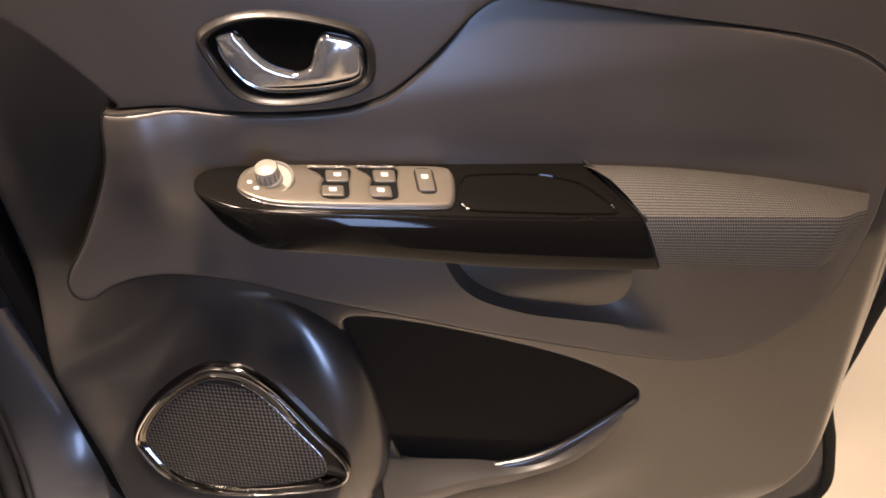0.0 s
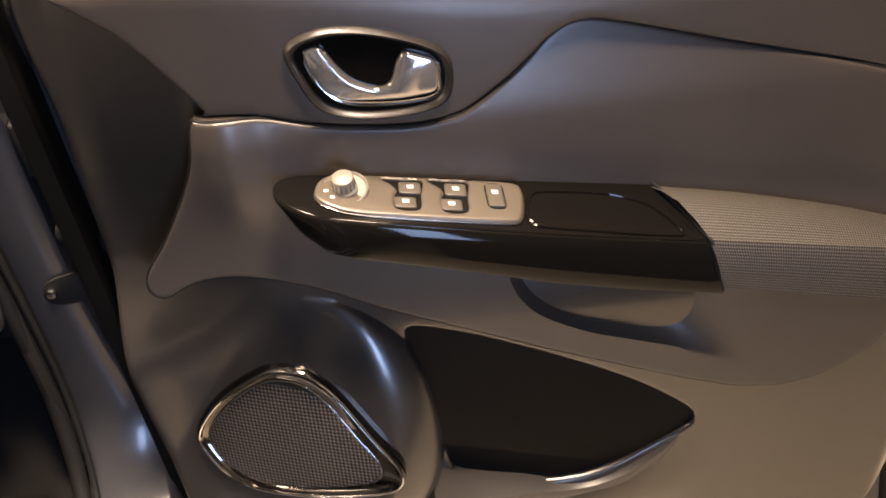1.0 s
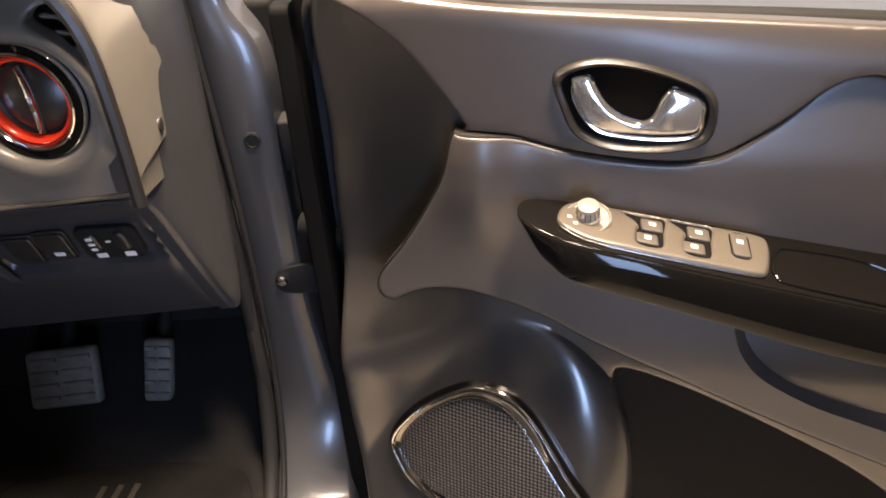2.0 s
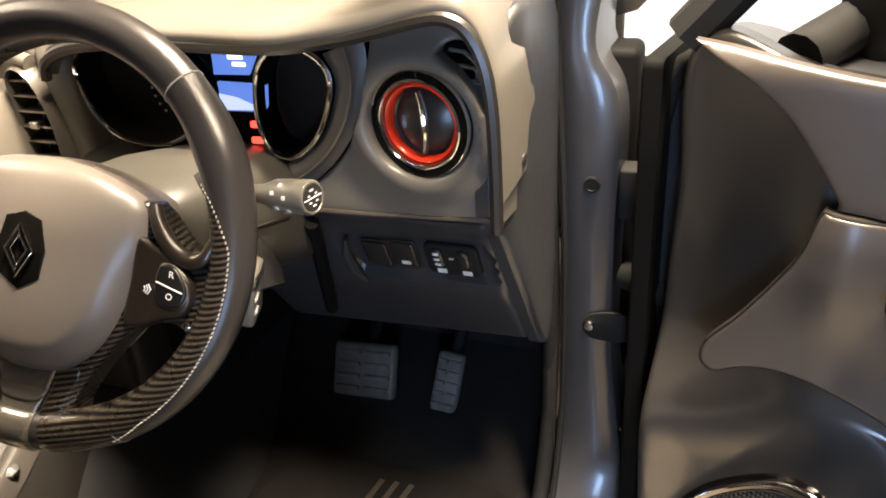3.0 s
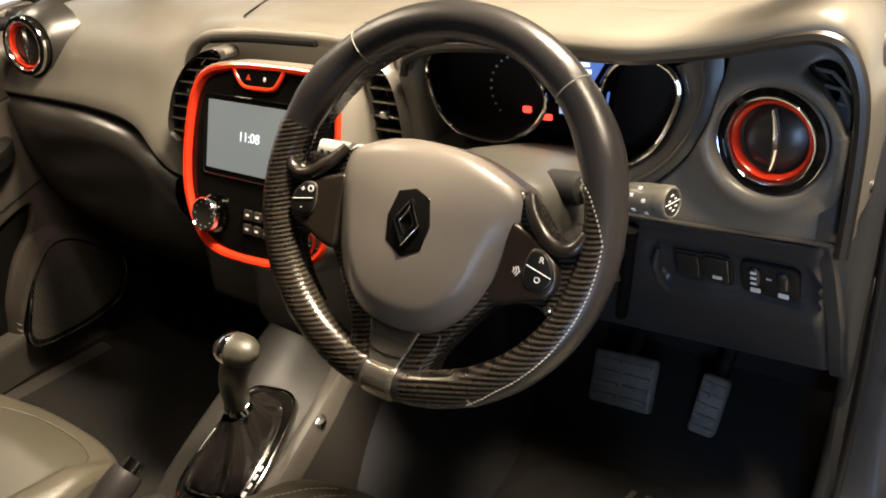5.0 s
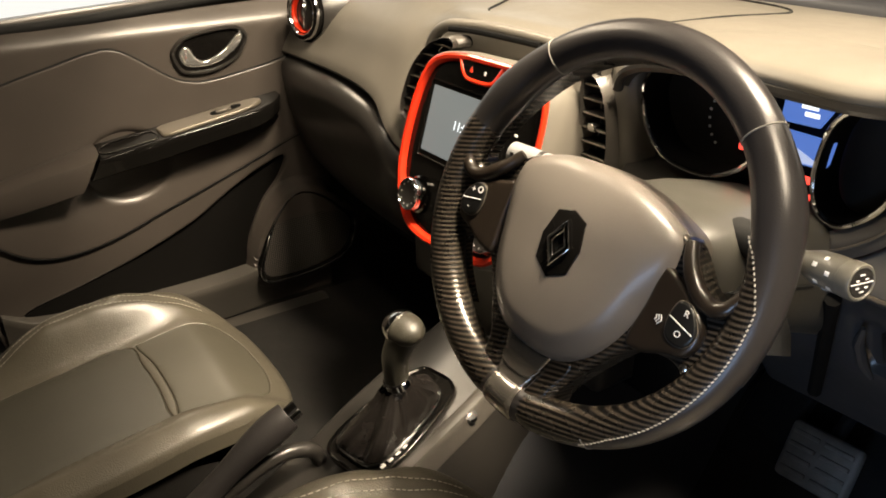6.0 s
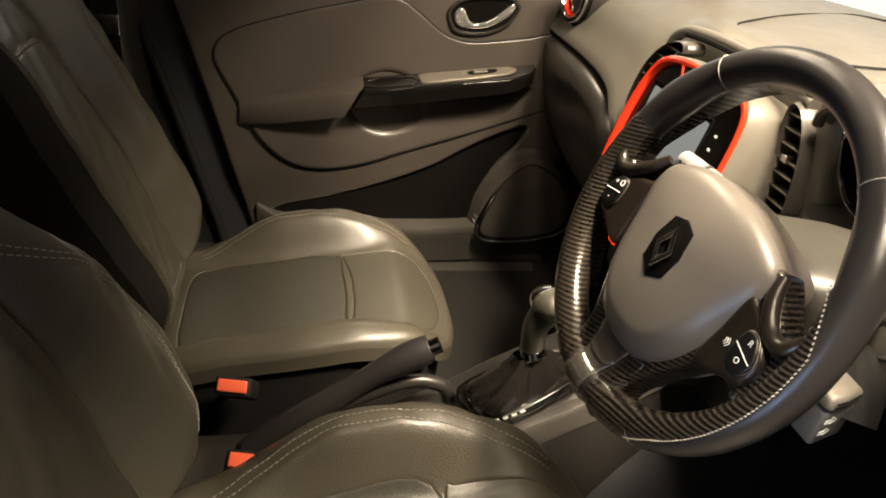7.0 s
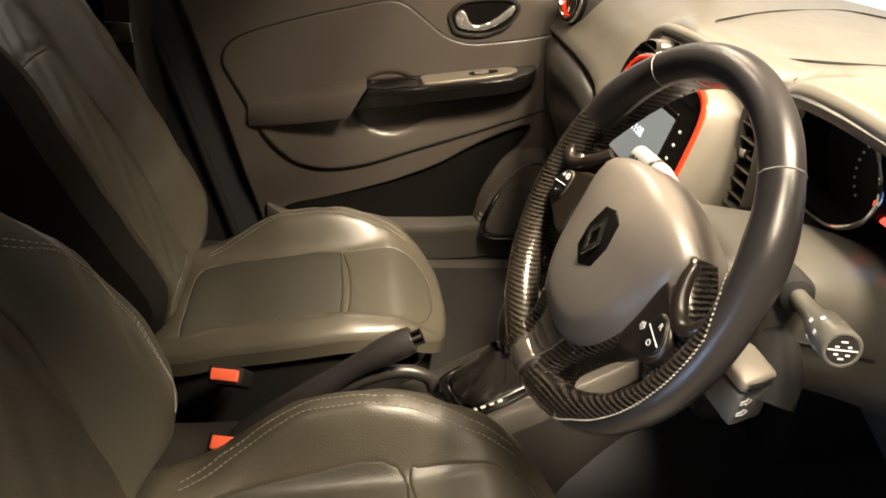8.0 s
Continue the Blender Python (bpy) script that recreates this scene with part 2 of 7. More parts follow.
def sheet(outline, place, height, step=0.01, round_off=0.006, skirt=0.01, holes=(), dense=(), hole_round=None):
    """A curved panel over a plane outline: rolled edges, a skirt behind them, and openings. place(a, b, h) gives the point; height(a, b) works on arrays."""
    poly = split_up(np.array([tuple(p)[:2] for p in outline]), step)
    hs = [split_up(np.array([tuple(p)[:2] for p in h]), step) for h in holes]
    lo, hi = poly.min(0), poly.max(0)
    gx, gy = np.meshgrid(np.arange(lo[0], hi[0], step), np.arange(lo[1], hi[1], step))
    gx[::2] += step / 2
    grid = np.stack([gx.ravel(), gy.ravel()], 1)
    keep = inside(grid, poly)
    near = edge_distance(grid, poly)
    for h in hs:
        keep &= ~inside(grid, h)
        near = np.minimum(near, edge_distance(grid, h) + round_off * 1.2 - (hole_round or round_off) * 1.2)
    grid = grid[keep & (near > max(step * 0.5, round_off * 1.2))]
    loops, rings = [poly] + hs, []
    for k, loop in enumerate(loops):
        tang = np.roll(loop, -1, 0) - np.roll(loop, 1, 0)
        nrm = np.stack([-tang[:, 1], tang[:, 0]], 1) / np.maximum(np.hypot(*tang.T), 1e-9)[:, None]
        area = np.sum(loop[:, 0] * np.roll(loop[:, 1], -1) - loop[:, 1] * np.roll(loop[:, 0], -1))
        sign = np.sign(area) * (1 if k == 0 else -1)
        for f in (0.25, 0.6, 1.05):
            if k and hole_round:
                f *= hole_round / round_off
            ring = loop + nrm * sign * round_off * f
            ok = inside(ring, poly) & (edge_distance(ring, poly) > round_off * f * 0.8)
            for h in hs:
                ok &= ~inside(ring, h) & (edge_distance(ring, h) > round_off * f * 0.8)
            rings.append(ring[ok])
    more = np.array([tuple(p)[:2] for p in dense]).reshape(-1, 2)
    if len(more):
        ok = inside(more, poly) & (edge_distance(more, poly) > step * 0.5)
        for h in hs:
            ok &= ~inside(more, h) & (edge_distance(more, h) > step * 0.5)
        more = more[ok]
        gap = np.full(len(grid), 9.0)
        for q in more:
            gap = np.minimum(gap, np.hypot(*(grid - q).T))
        grid = grid[gap > step * 0.8]
    pts = np.concatenate(loops + rings + [grid, more])
    edges, o = [], 0
    for loop in loops:
        edges += [(o + i, o + (i + 1) % len(loop)) for i in range(len(loop))]
        o += len(loop)
    v, _, faces, _, _, _ = delaunay_2d_cdt([Vector(p) for p in pts], edges, [], 0, 1e-6)
    v = np.array([tuple(p) for p in v])
    tri = np.array([f for f in faces if len(f) == 3])
    mid = v[tri].mean(1)
    ok = inside(mid, poly)
    for h in hs:
        ok &= ~inside(mid, h)
    tri = tri[ok]
    drop = np.zeros(len(v))
    for k, loop in enumerate(loops):
        d = edge_distance(v, loop)
        r = max(hole_round if k and hole_round else round_off, 1e-6)
        drop = np.maximum(drop, np.where(d < r, r - np.sqrt(np.maximum(r * r - (r - d) ** 2, 0)), 0))
    hh = height(v[:, 0], v[:, 1]) + 0 * drop - drop
    bm = bmesh.new()
    vs = [bm.verts.new(place(a, b, h)) for (a, b), h in zip(v, hh)]
    uv = bm.loops.layers.uv.new("metres")
    for t in tri:
        f = bm.faces.new([vs[i] for i in t])
        for lp, i in zip(f.loops, t):
            lp[uv].uv = v[i]
    if skirt:
        rim = [e for e in bm.edges if len(e.link_faces) == 1]
        made = {}
        at = {q: i for i, q in enumerate(vs)}
        for e in rim:
            for q in e.verts:
                if q not in made:
                    i = at[q]
                    made[q] = bm.verts.new(place(v[i][0], v[i][1], hh[i] - skirt))
        for e in rim:
            a, b = e.verts
            bm.faces.new([a, b, made[b], made[a]])
    loose = [q for q in bm.verts if not q.link_faces]
    for q in loose:
        bm.verts.remove(q)
    return bm


def offsets(line, distances, closed=False):
    """Points beside a polyline, to its left."""
    k, out = len(line), []
    for i in range(k):
        if not closed and i in (0, k - 1):
            continue
        along = (line[(i + 1) % k] - line[i - 1]).normalized()
        out += [(line[i].x - along.y * q, line[i].y + along.x * q) for q in distances]
    return out


def flat(value):
    return lambda a, b: 0 * a + value


def loft(rows, closed=False, ring=False, caps=False):
    """A skin over rows of points. ring: each row closes on itself. closed: the last row joins the first. UVs run in metres."""
    bm = bmesh.new()
    uv = bm.loops.layers.uv.new("metres")
    vs = [[bm.verts.new(p) for p in row] for row in rows]
    along = [0.0]
    for a, b in zip(rows, rows[1:]):
        along.append(along[-1] + (Vector(b[0]) - Vector(a[0])).length)
    along.append(along[-1] + (Vector(rows[0][0]) - Vector(rows[-1][0])).length)
    m = len(rows[0])
    across = [0.0]
    for a, b in zip(rows[0], list(rows[0][1:]) + [rows[0][0]]):
        across.append(across[-1] + (Vector(b) - Vector(a)).length)
    for i in range(len(rows) if closed else len(rows) - 1):
        for j in range(m if ring else m - 1):
            quad = [(i, j), (i, (j + 1) % m), ((i + 1) % len(rows), (j + 1) % m), ((i + 1) % len(rows), j)]
            try:
                f = bm.faces.new([vs[a][b] for a, b in quad])
            except ValueError:
                continue
            for lp, (a, b) in zip(f.loops, ((i, j), (i, j + 1), (i + 1, j + 1), (i + 1, j))):
                lp[uv].uv = (along[a], across[b])
    if caps:
        for row in (vs[0], vs[-1]):
            bm.faces.new(row)
    return bm


def tube(path, radius, seg=14, closed=False, squash=1.0, up=None, caps=True, part_of=(0.0, 1.0)):
    """A pipe along a path; radius a number or a function of 0..1; part_of limits the share of its section."""
    p = [Vector(q) for q in path]
    k = len(p)
    rows, nrm = [], None
    for i in range(k):
        a, b = (p[(i - 1) % k], p[(i + 1) % k]) if closed else (p[max(i - 1, 0)], p[min(i + 1, k - 1)])
        t = (b - a).normalized()
        if up is not None:
            nrm = Vector(up) - t * t.dot(Vector(up))
        elif nrm is None:
            nrm = t.orthogonal()
        else:
            nrm = nrm - t * t.dot(nrm)
        nrm.normalize()
        side = t.cross(nrm)
        r = radius(i / max(k - 1, 1)) if callable(radius) else radius
        full = part_of == (0.0, 1.0)
        n = seg if full else seg + 1
        row = []
        for j in range(n):
            w = 2 * math.pi * (part_of[0] + (part_of[1] - part_of[0]) * j / seg)
            row.append(p[i] + (nrm * math.cos(w) * squash + side * math.sin(w)) * r)
        rows.append(row)
    full = part_of == (0.0, 1.0)
    return loft(rows, closed=closed, ring=full, caps=caps and full and not closed)


def lathe(profile, n=32, m=Matrix()):
    """Turns (radius, height) pairs round z."""
    rows = []
    for r, h in profile:
        rows.append([m @ Vector((max(r, 1e-5) * math.cos(2 * math.pi * j / n), max(r, 1e-5) * math.sin(2 * math.pi * j / n), h)) for j in range(n)])
    bm = loft(rows, ring=True)
    bm.verts.ensure_lookup_table()
    for k in (0, len(profile) - 1):
        if profile[k][0] < 0.0006:
            bm.faces.new(bm.verts[k * n : k * n + n])
    return bm


def slab(outline, place, h0, h1, bevel=0.0015):
    """A solid plate of a plane outline between two heights, its upper edge rounded."""
    loop = np.array([tuple(p)[:2] for p in outline])
    tang = np.roll(loop, -1, 0) - np.roll(loop, 1, 0)
    nrm = np.stack([-tang[:, 1], tang[:, 0]], 1) / np.maximum(np.hypot(*tang.T), 1e-9)[:, None]
    area = np.sum(loop[:, 0] * np.roll(loop[:, 1], -1) - loop[:, 1] * np.roll(loop[:, 0], -1))
    nrm *= np.sign(area)
    rows = [[place(a, b, h0) for a, b in loop]]
    for w in (0, 30, 60, 90):
        inset = bevel * (1 - math.cos(radians(w)))
        h = h1 - bevel * (1 - math.sin(radians(w)))
        rows.append([place(a, b, h) for a, b in loop + nrm * inset])
    return loft(rows, ring=True, caps=True)


def rect(a0, a1, b0, b1, r=0.003, n=4, skew=0.0):
    """A rounded rectangle outline; skew leans its top."""
    out = []
    for ca, cb, w0 in ((a1 - r, b1 - r, 0), (a0 + r, b1 - r, 90), (a0 + r, b0 + r, 180), (a1 - r, b0 + r, 270)):
        for k in range(n + 1):
            w = radians(w0 + 90 * k / n)
            a, b = ca + r * math.cos(w), cb + r * math.sin(w)
            out.append(Vector((a + skew * (b - b0), b)))
    return out


def box(lo, hi, bevel=0.004, m=Matrix()):
    bm = bmesh.new()
    bmesh.ops.create_cube(bm, size=1.0)
    for v in bm.verts:
        v.co = Vector((lo[k] + (v.co[k] + 0.5) * (hi[k] - lo[k]) for k in range(3)))
    if bevel:
        bmesh.ops.bevel(bm, geom=bm.edges[:], offset=bevel, segments=3, affect="EDGES", profile=0.5)
    bm.transform(m)
    return bm


def bump_at(a, b, ca, cb, ra, rb):
    """A soft mound, 1 in its middle and 0 outside."""
    q = np.clip(1 - ((a - ca) / ra) ** 2 - ((b - cb) / rb) ** 2, 0, 1)
    return q * q * (3 - 2 * q)


def ease(v, lo, hi):
    q = np.clip((v - lo) / (hi - lo), 0, 1)
    return q * q * (3 - 2 * q)


def xz(y):
    return lambda a, b, h: Vector((a, y - h, b))


def xy(a, b, h):
    return Vector((a, b, h))

# ---- the hall round the car, and the car's own shell ----
def solid(name, lo, hi, material, label, kind="structure", bevel=0.0):
    return tagged(part(name, box(lo, hi, bevel), material), label, "", "", kind)


solid("floor", (-5, -6, -0.32), (6, 7, -0.22), TILES, "pale beige showroom floor under the car")
solid("wall_north", (-5, 7, -0.22), (6, 7.1, 3.4), WALL, "dimmed grey wall beyond the windscreen")
solid("wall_south", (-5, -6.1, -0.22), (6, -6, 3.4), WALL, "plain dimmed grey wall behind the car")
solid("wall_east", (6, -6, -0.22), (6.1, 7, 3.4), WALL, "dimmed grey wall beside the open door")
solid("wall_west", (-5.1, -6, -0.22), (-5, 7, 3.4), WALL, "dimmed grey wall beyond the passenger window")
# unseen partition, added so the door trim reflects something dark
solid("shade_partition", (0.98, -1.25, -0.22), (6, -1.15, 3.4), SHADE_WALL, "unseen charcoal partition added to darken reflections in the open door")
solid("ceiling", (-5, -6, 3.4), (6, 7, 3.5), CEILING, "unseen ceiling of the hall, kept dark against bounced light")


# sheets that glow in place of brightly lit surroundings
BACKDROP_GLOW = glow("glowing_backdrop", (1.0, 0.98, 0.94), 1.0)
solid("backdrop_west", (-2.75, -0.2, -0.22), (-2.7, 2.8, 2.0), BACKDROP_GLOW, "glowing white backdrop beyond the passenger window")
solid("backdrop_north", (0.2, 2.75, -0.22), (3.6, 2.8, 2.0), BACKDROP_GLOW, "glowing white backdrop beyond the open door")


def shell_curve(pts, n=6):
    return spline(pts, n, closed=False)


# cabin floor, tunnel and bulkhead
tagged(part("cabin_floor", sheet(rect(-0.72, 0.66, -1.3, 0.75, 0.05), xy, lambda a, b: 0.33 + 0.12 * ease(b, 0.35, 0.72) + 0.005 * np.sin(a * 9), 0.03, 0.01, 0.02), CARPET), "black carpeted cabin floor rising to the bulkhead", "", "", "structure")
tagged(part("bulkhead", sheet(rect(-0.72, 0.68, 0.30, 0.97, 0.03), xz(0.74), lambda a, b: 0.10 * ease(b, 0.75, 0.35), 0.04, 0.01, 0.02), CARPET), "dark lined bulkhead behind the pedals", "", "", "structure")
# roof, rear and far side: plain unseen closing surfaces; the roof shades the seats
tagged(part("car_roof", sheet(rect(-0.67, 0.67, -1.9, 0.04, 0.12), xy, lambda a, b: 1.50 - 0.10 * (a / 0.6) ** 2 - 0.03 * ease(b, -0.2, 0.1), 0.06, 0.01, 0.03), PLASTIC_DARK), "plain dark headliner of the unseen car roof", "", "", "structure")
tagged(part("rear_bulkhead", box((-0.72, -1.75, 0.3), (0.72, -1.7, 1.45), 0.01), FABRIC), "dark rear of the cabin", "", "", "structure")
for s in (1, -1):
    tagged(part("windscreen_pillar", tube(shell_curve([(s * 0.70, 0.62, 0.99), (s * 0.64, 0.36, 1.22), (s * 0.57, 0.0, 1.44), (s * 0.56, -0.3, 1.47)]), 0.035, 10), PLASTIC), "grey trimmed windscreen pillar", "", "", "structure")
    tagged(part("middle_pillar", tube(shell_curve([(s * 0.74, -0.62, 0.25), (s * 0.735, -0.60, 0.7), (s * 0.69, -0.62, 1.05), (s * 0.58, -0.66, 1.44)]), 0.06, 12, squash=0.6), PLASTIC_DARK), "dark trimmed pillar behind the front door", "", "", "structure")
    tagged(part("rear_side", box((s * 0.72 - 0.02, -1.72, 0.3), (s * 0.72 + 0.02, -0.72, 1.0), 0.01), FABRIC), "dark rear side trim", "", "", "structure")

# painted sill and hinge pillar on the driver's side
pillar_rows = []
for z, x0, x1, y in ((1.02, 0.655, 0.70, 0.47), (0.96, 0.657, 0.695, 0.462), (0.90, 0.662, 0.722, 0.458), (0.75, 0.668, 0.722, 0.456), (0.60, 0.668, 0.724, 0.455), (0.50, 0.667, 0.734, 0.452), (0.42, 0.665, 0.746, 0.44), (0.36, 0.662, 0.752, 0.40), (0.325, 0.66, 0.756, 0.33), (0.315, 0.66, 0.758, 0.2), (0.315, 0.66, 0.76, -0.3), (0.32, 0.66, 0.76, -0.75)):
    rise = 0.0 if y > 0.42 else 1.0
    pillar_rows.append([Vector((x0 - 0.012, y + 0.05 * (1 - rise), z - 0.04 * rise)), Vector((x0 - 0.006, y + 0.008 * (1 - rise), z)), Vector((x0 + 0.004, y, z + 0.004 * rise)), Vector((x0 * 0.6 + x1 * 0.4, y - 0.001, z + 0.002 * rise)), Vector((x1 - 0.006, y, z)), Vector((x1, y + 0.004, z - 0.004 * rise)), Vector((x1 + 0.004, y + 0.03 * (1 - rise), z - 0.03 * rise)), Vector((x1 + 0.006, y + 0.09 * (1 - rise), z - 0.16 * rise))])
cols = [spline([r[k] for r in pillar_rows], 5, closed=False) for k in range(8)]
hinge_pillar = tagged(part("hinge_pillar", loft([[c[i] for c in cols] for i in range(len(cols[0]))]), PAINT), "grey painted hinge pillar running into the door sill", "", "", "structure")
part("hole_plug", lathe([(0.0095, -0.002), (0.0095, 0.0015), (0.0075, 0.0025), (0.0065, 0.001), (0.0, 0.0015)], 20, pose(0.697, 0.4545, 0.812, 90)), RUBBER, hinge_pillar)
part("check_strap_plate", slab(spline([(0.69, 0.628), (0.70, 0.645), (0.735, 0.65), (0.75, 0.64), (0.75, 0.618), (0.735, 0.61), (0.70, 0.612)], 4), xz(0.4545), 0.0, 0.004, 0.001), RUBBER, hinge_pillar)
part("pillar_bolt", lathe([(0.007, 0), (0.007, 0.004), (0.005, 0.006), (0.0, 0.0065)], 12, pose(0.699, 0.4505, 0.631, 90)), SATIN_CHROME, hinge_pillar)
seal_path = spline([(0.64, 0.452, 1.05), (0.643, 0.45, 0.95), (0.652, 0.444, 0.78), (0.654, 0.442, 0.62), (0.652, 0.435, 0.48), (0.648, 0.39, 0.365), (0.648, 0.29, 0.325), (0.648, 0.1, 0.32), (0.648, -0.75, 0.325)], 8, closed=False)
tagged(part("door_seal", tube(seal_path, 0.010, 12), RUBBER), "black rubber door seal along the opening", "", "", "structure")
tagged(part("seal_lip", tube([p + Vector((0.017, -0.004, 0)) for p in seal_path], 0.004, 8), RUBBER), "thin second lip of the rubber seal", "", "", "structure")
tagged(part("kick_panel", sheet(spline([(0.0, 0.33), (0.0, 0.70), (0.10, 0.72), (0.32, 0.66), (0.34, 0.45), (0.30, 0.33)], 5), lambda a, b, h: Vector((0.645 - h, 0.45 + 0.0 * h + a * 0.9, b)), flat(0.0), 0.03, 0.008, 0.01), PLASTIC_DARK), "dark plastic kick panel in the footwell", "", "", "structure")
# black gap between pillar and door: hinges and wiring boot
for z in (0.80, 0.44):
    hinge = part("hinge", box((0.725, 0.458, z - 0.03), (0.775, 0.49, z + 0.03), 0.004), RUBBER, hinge_pillar, "black steel door hinge")
    part("hinge_pin", lathe([(0.008, -0.045), (0.008, 0.045)], 12, pose(0.775, 0.46, z)), RUBBER, hinge)
part("wiring_sleeve", tube([(0.735, 0.46, 0.70), (0.765, 0.448, 0.70), (0.795, 0.43, 0.695)], lambda s: 0.016 + 0.003 * math.sin(s * 40), 12), RUBBER, hinge_pillar, "black rubber wiring sleeve")
# black sheet in place of the shut gap's shade
tagged(part("gap_shade", sheet(rect(0.70, 0.86, 0.15, 0.92, 0.02), xz(0.53), flat(0.0), 0.05, 0.01, 0.05), VOID), "black sheet standing in for shade behind the front wing", "", "", "structure")
# car front outside the cabin: unseen wings and bonnet that keep the gap dark
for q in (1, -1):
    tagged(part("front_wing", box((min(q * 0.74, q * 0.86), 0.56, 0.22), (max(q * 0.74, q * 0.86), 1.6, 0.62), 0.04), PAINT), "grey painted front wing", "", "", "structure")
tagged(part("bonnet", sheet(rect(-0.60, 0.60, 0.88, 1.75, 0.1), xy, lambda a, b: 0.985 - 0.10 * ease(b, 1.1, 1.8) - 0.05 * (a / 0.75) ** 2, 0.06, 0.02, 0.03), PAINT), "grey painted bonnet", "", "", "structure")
# black box added to hold the gap behind the pillar dark
tagged(part("shade_box", box((0.66, 0.50, 0.2), (0.735, 0.56, 0.95), 0.01), VOID), "added black box keeping shade behind the hinge pillar", "", "", "structure")
tagged(part("far_pillar", box((-0.80, 0.28, 0.2), (-0.70, 0.56, 1.0), 0.02), PLASTIC_DARK), "dark pillar at the passenger's feet", "", "", "structure")
tagged(part("far_pillar_base", box((-0.750, -0.80, 0.22), (-0.728, -0.30, 1.04), 0.006), RUBBER), "black lower trim behind the passenger door", "", "", "structure")
tagged(part("far_sill", box((-0.80, -1.3, 0.15), (-0.70, 0.4, 0.36), 0.03), PLASTIC_DARK), "dark sill under the passenger door", "", "", "structure")

tagged(part("sill_trim", box((-0.70, -1.2, 0.300), (-0.608, 0.27, 0.332), 0.010), PLASTIC), "brown-grey plastic sill trim beside the passenger seat", "", "", "structure")

# ---- front doors ----
def spk_plane(u, z):
    return 0.09 + (u - 0.195) * 0.35 + (0.584 - z) * 0.25


DOME = spline([(0.02, 0.60), (0.10, 0.648), (0.19, 0.668), (0.262, 0.652), (0.312, 0.610), (0.342, 0.55), (0.352, 0.48), (0.342, 0.41), (0.30, 0.355), (0.2, 0.33), (0.06, 0.35), (0.01, 0.45)], 14)
POCKET = spline([(0.335, 0.614), (0.42, 0.580), (0.553, 0.505), (0.630, 0.444), (0.646, 0.416), (0.630, 0.398), (0.560, 0.366), (0.50, 0.355), (0.43, 0.358), (0.368, 0.370), (0.349, 0.42), (0.346, 0.48), (0.338, 0.55), (0.322, 0.598)], 6)
SCOOP_EDGE = spline([(0.427, 0.700), (0.429, 0.677), (0.440, 0.647), (0.464, 0.620), (0.511, 0.592), (0.559, 0.573), (0.613, 0.552), (0.679, 0.520)], 8, closed=False)
SCOOP = np.array([tuple(p) for p in SCOOP_EDGE] + [(0.72, 0.62), (0.70, 0.70), (0.60, 0.725), (0.45, 0.735), (0.430, 0.72)])
SPEAKER = spline([(0.078, 0.492), (0.102, 0.529), (0.135, 0.560), (0.172, 0.584), (0.198, 0.589), (0.222, 0.583), (0.246, 0.562), (0.275, 0.520), (0.298, 0.486), (0.294, 0.464), (0.264, 0.449), (0.20, 0.434), (0.138, 0.430), (0.102, 0.444), (0.084, 0.466)], 5)
STEP_LINE = [(0.180, 0.874), (0.221, 0.870), (0.263, 0.858), (0.308, 0.850), (0.354, 0.846), (0.383, 0.849), (0.403, 0.856), (0.434, 0.877), (0.454, 0.894), (0.474, 0.912), (0.498, 0.921), (0.531, 0.916), (0.629, 0.888), (0.770, 0.848), (0.845, 0.810), (0.886, 0.755)]
INSERT_LOW = [(0.884, 0.687), (0.876, 0.632), (0.860, 0.564), (0.836, 0.525), (0.776, 0.481), (0.709, 0.475), (0.640, 0.496), (0.553, 0.534), (0.461, 0.577), (0.376, 0.620), (0.302, 0.655), (0.243, 0.686), (0.185, 0.706), (0.150, 0.710), (0.123, 0.705), (0.100, 0.695), (0.087, 0.703), (0.090, 0.723), (0.115, 0.756), (0.142, 0.799), (0.160, 0.835), (0.170, 0.872)]


def lower_height(u, z):
    p = np.stack([u, z], 1)
    dome = np.where(inside(p, np.array(DOME)), edge_distance(p, np.array(DOME)), 0)
    w = 0.066 + 0.018 * ease(z, 0.72, 0.60) + 0.030 * np.exp(-((z - 0.30) / 0.07) ** 2) * ease(u, 0.70, 0.5)
    reach = 0.085 + 0.020 * ease(u, 0.20, 0.29)
    q = np.clip(dome / reach, 0, 1)
    turn = ease(u, 0.20, 0.29)
    lift = ease(q, 0.0, 1.0) * (1 - turn) + np.sqrt(1 - (1 - q) ** 2) * turn
    w = w * (1 - lift) + np.maximum(spk_plane(u, z) + 0.002, 0.07) * lift
    w = w - 0.03 * ease(u, 0.16, 0.24) * ease(z, 0.72, 0.78)
    w = w - 0.042 * ease(u, 0.19, 0.05) * ease(z, 0.58, 0.70)
    return w - 0.05 * ease(u, 0.90, 0.975) - 0.03 * ease(z, 0.18, 0.06)


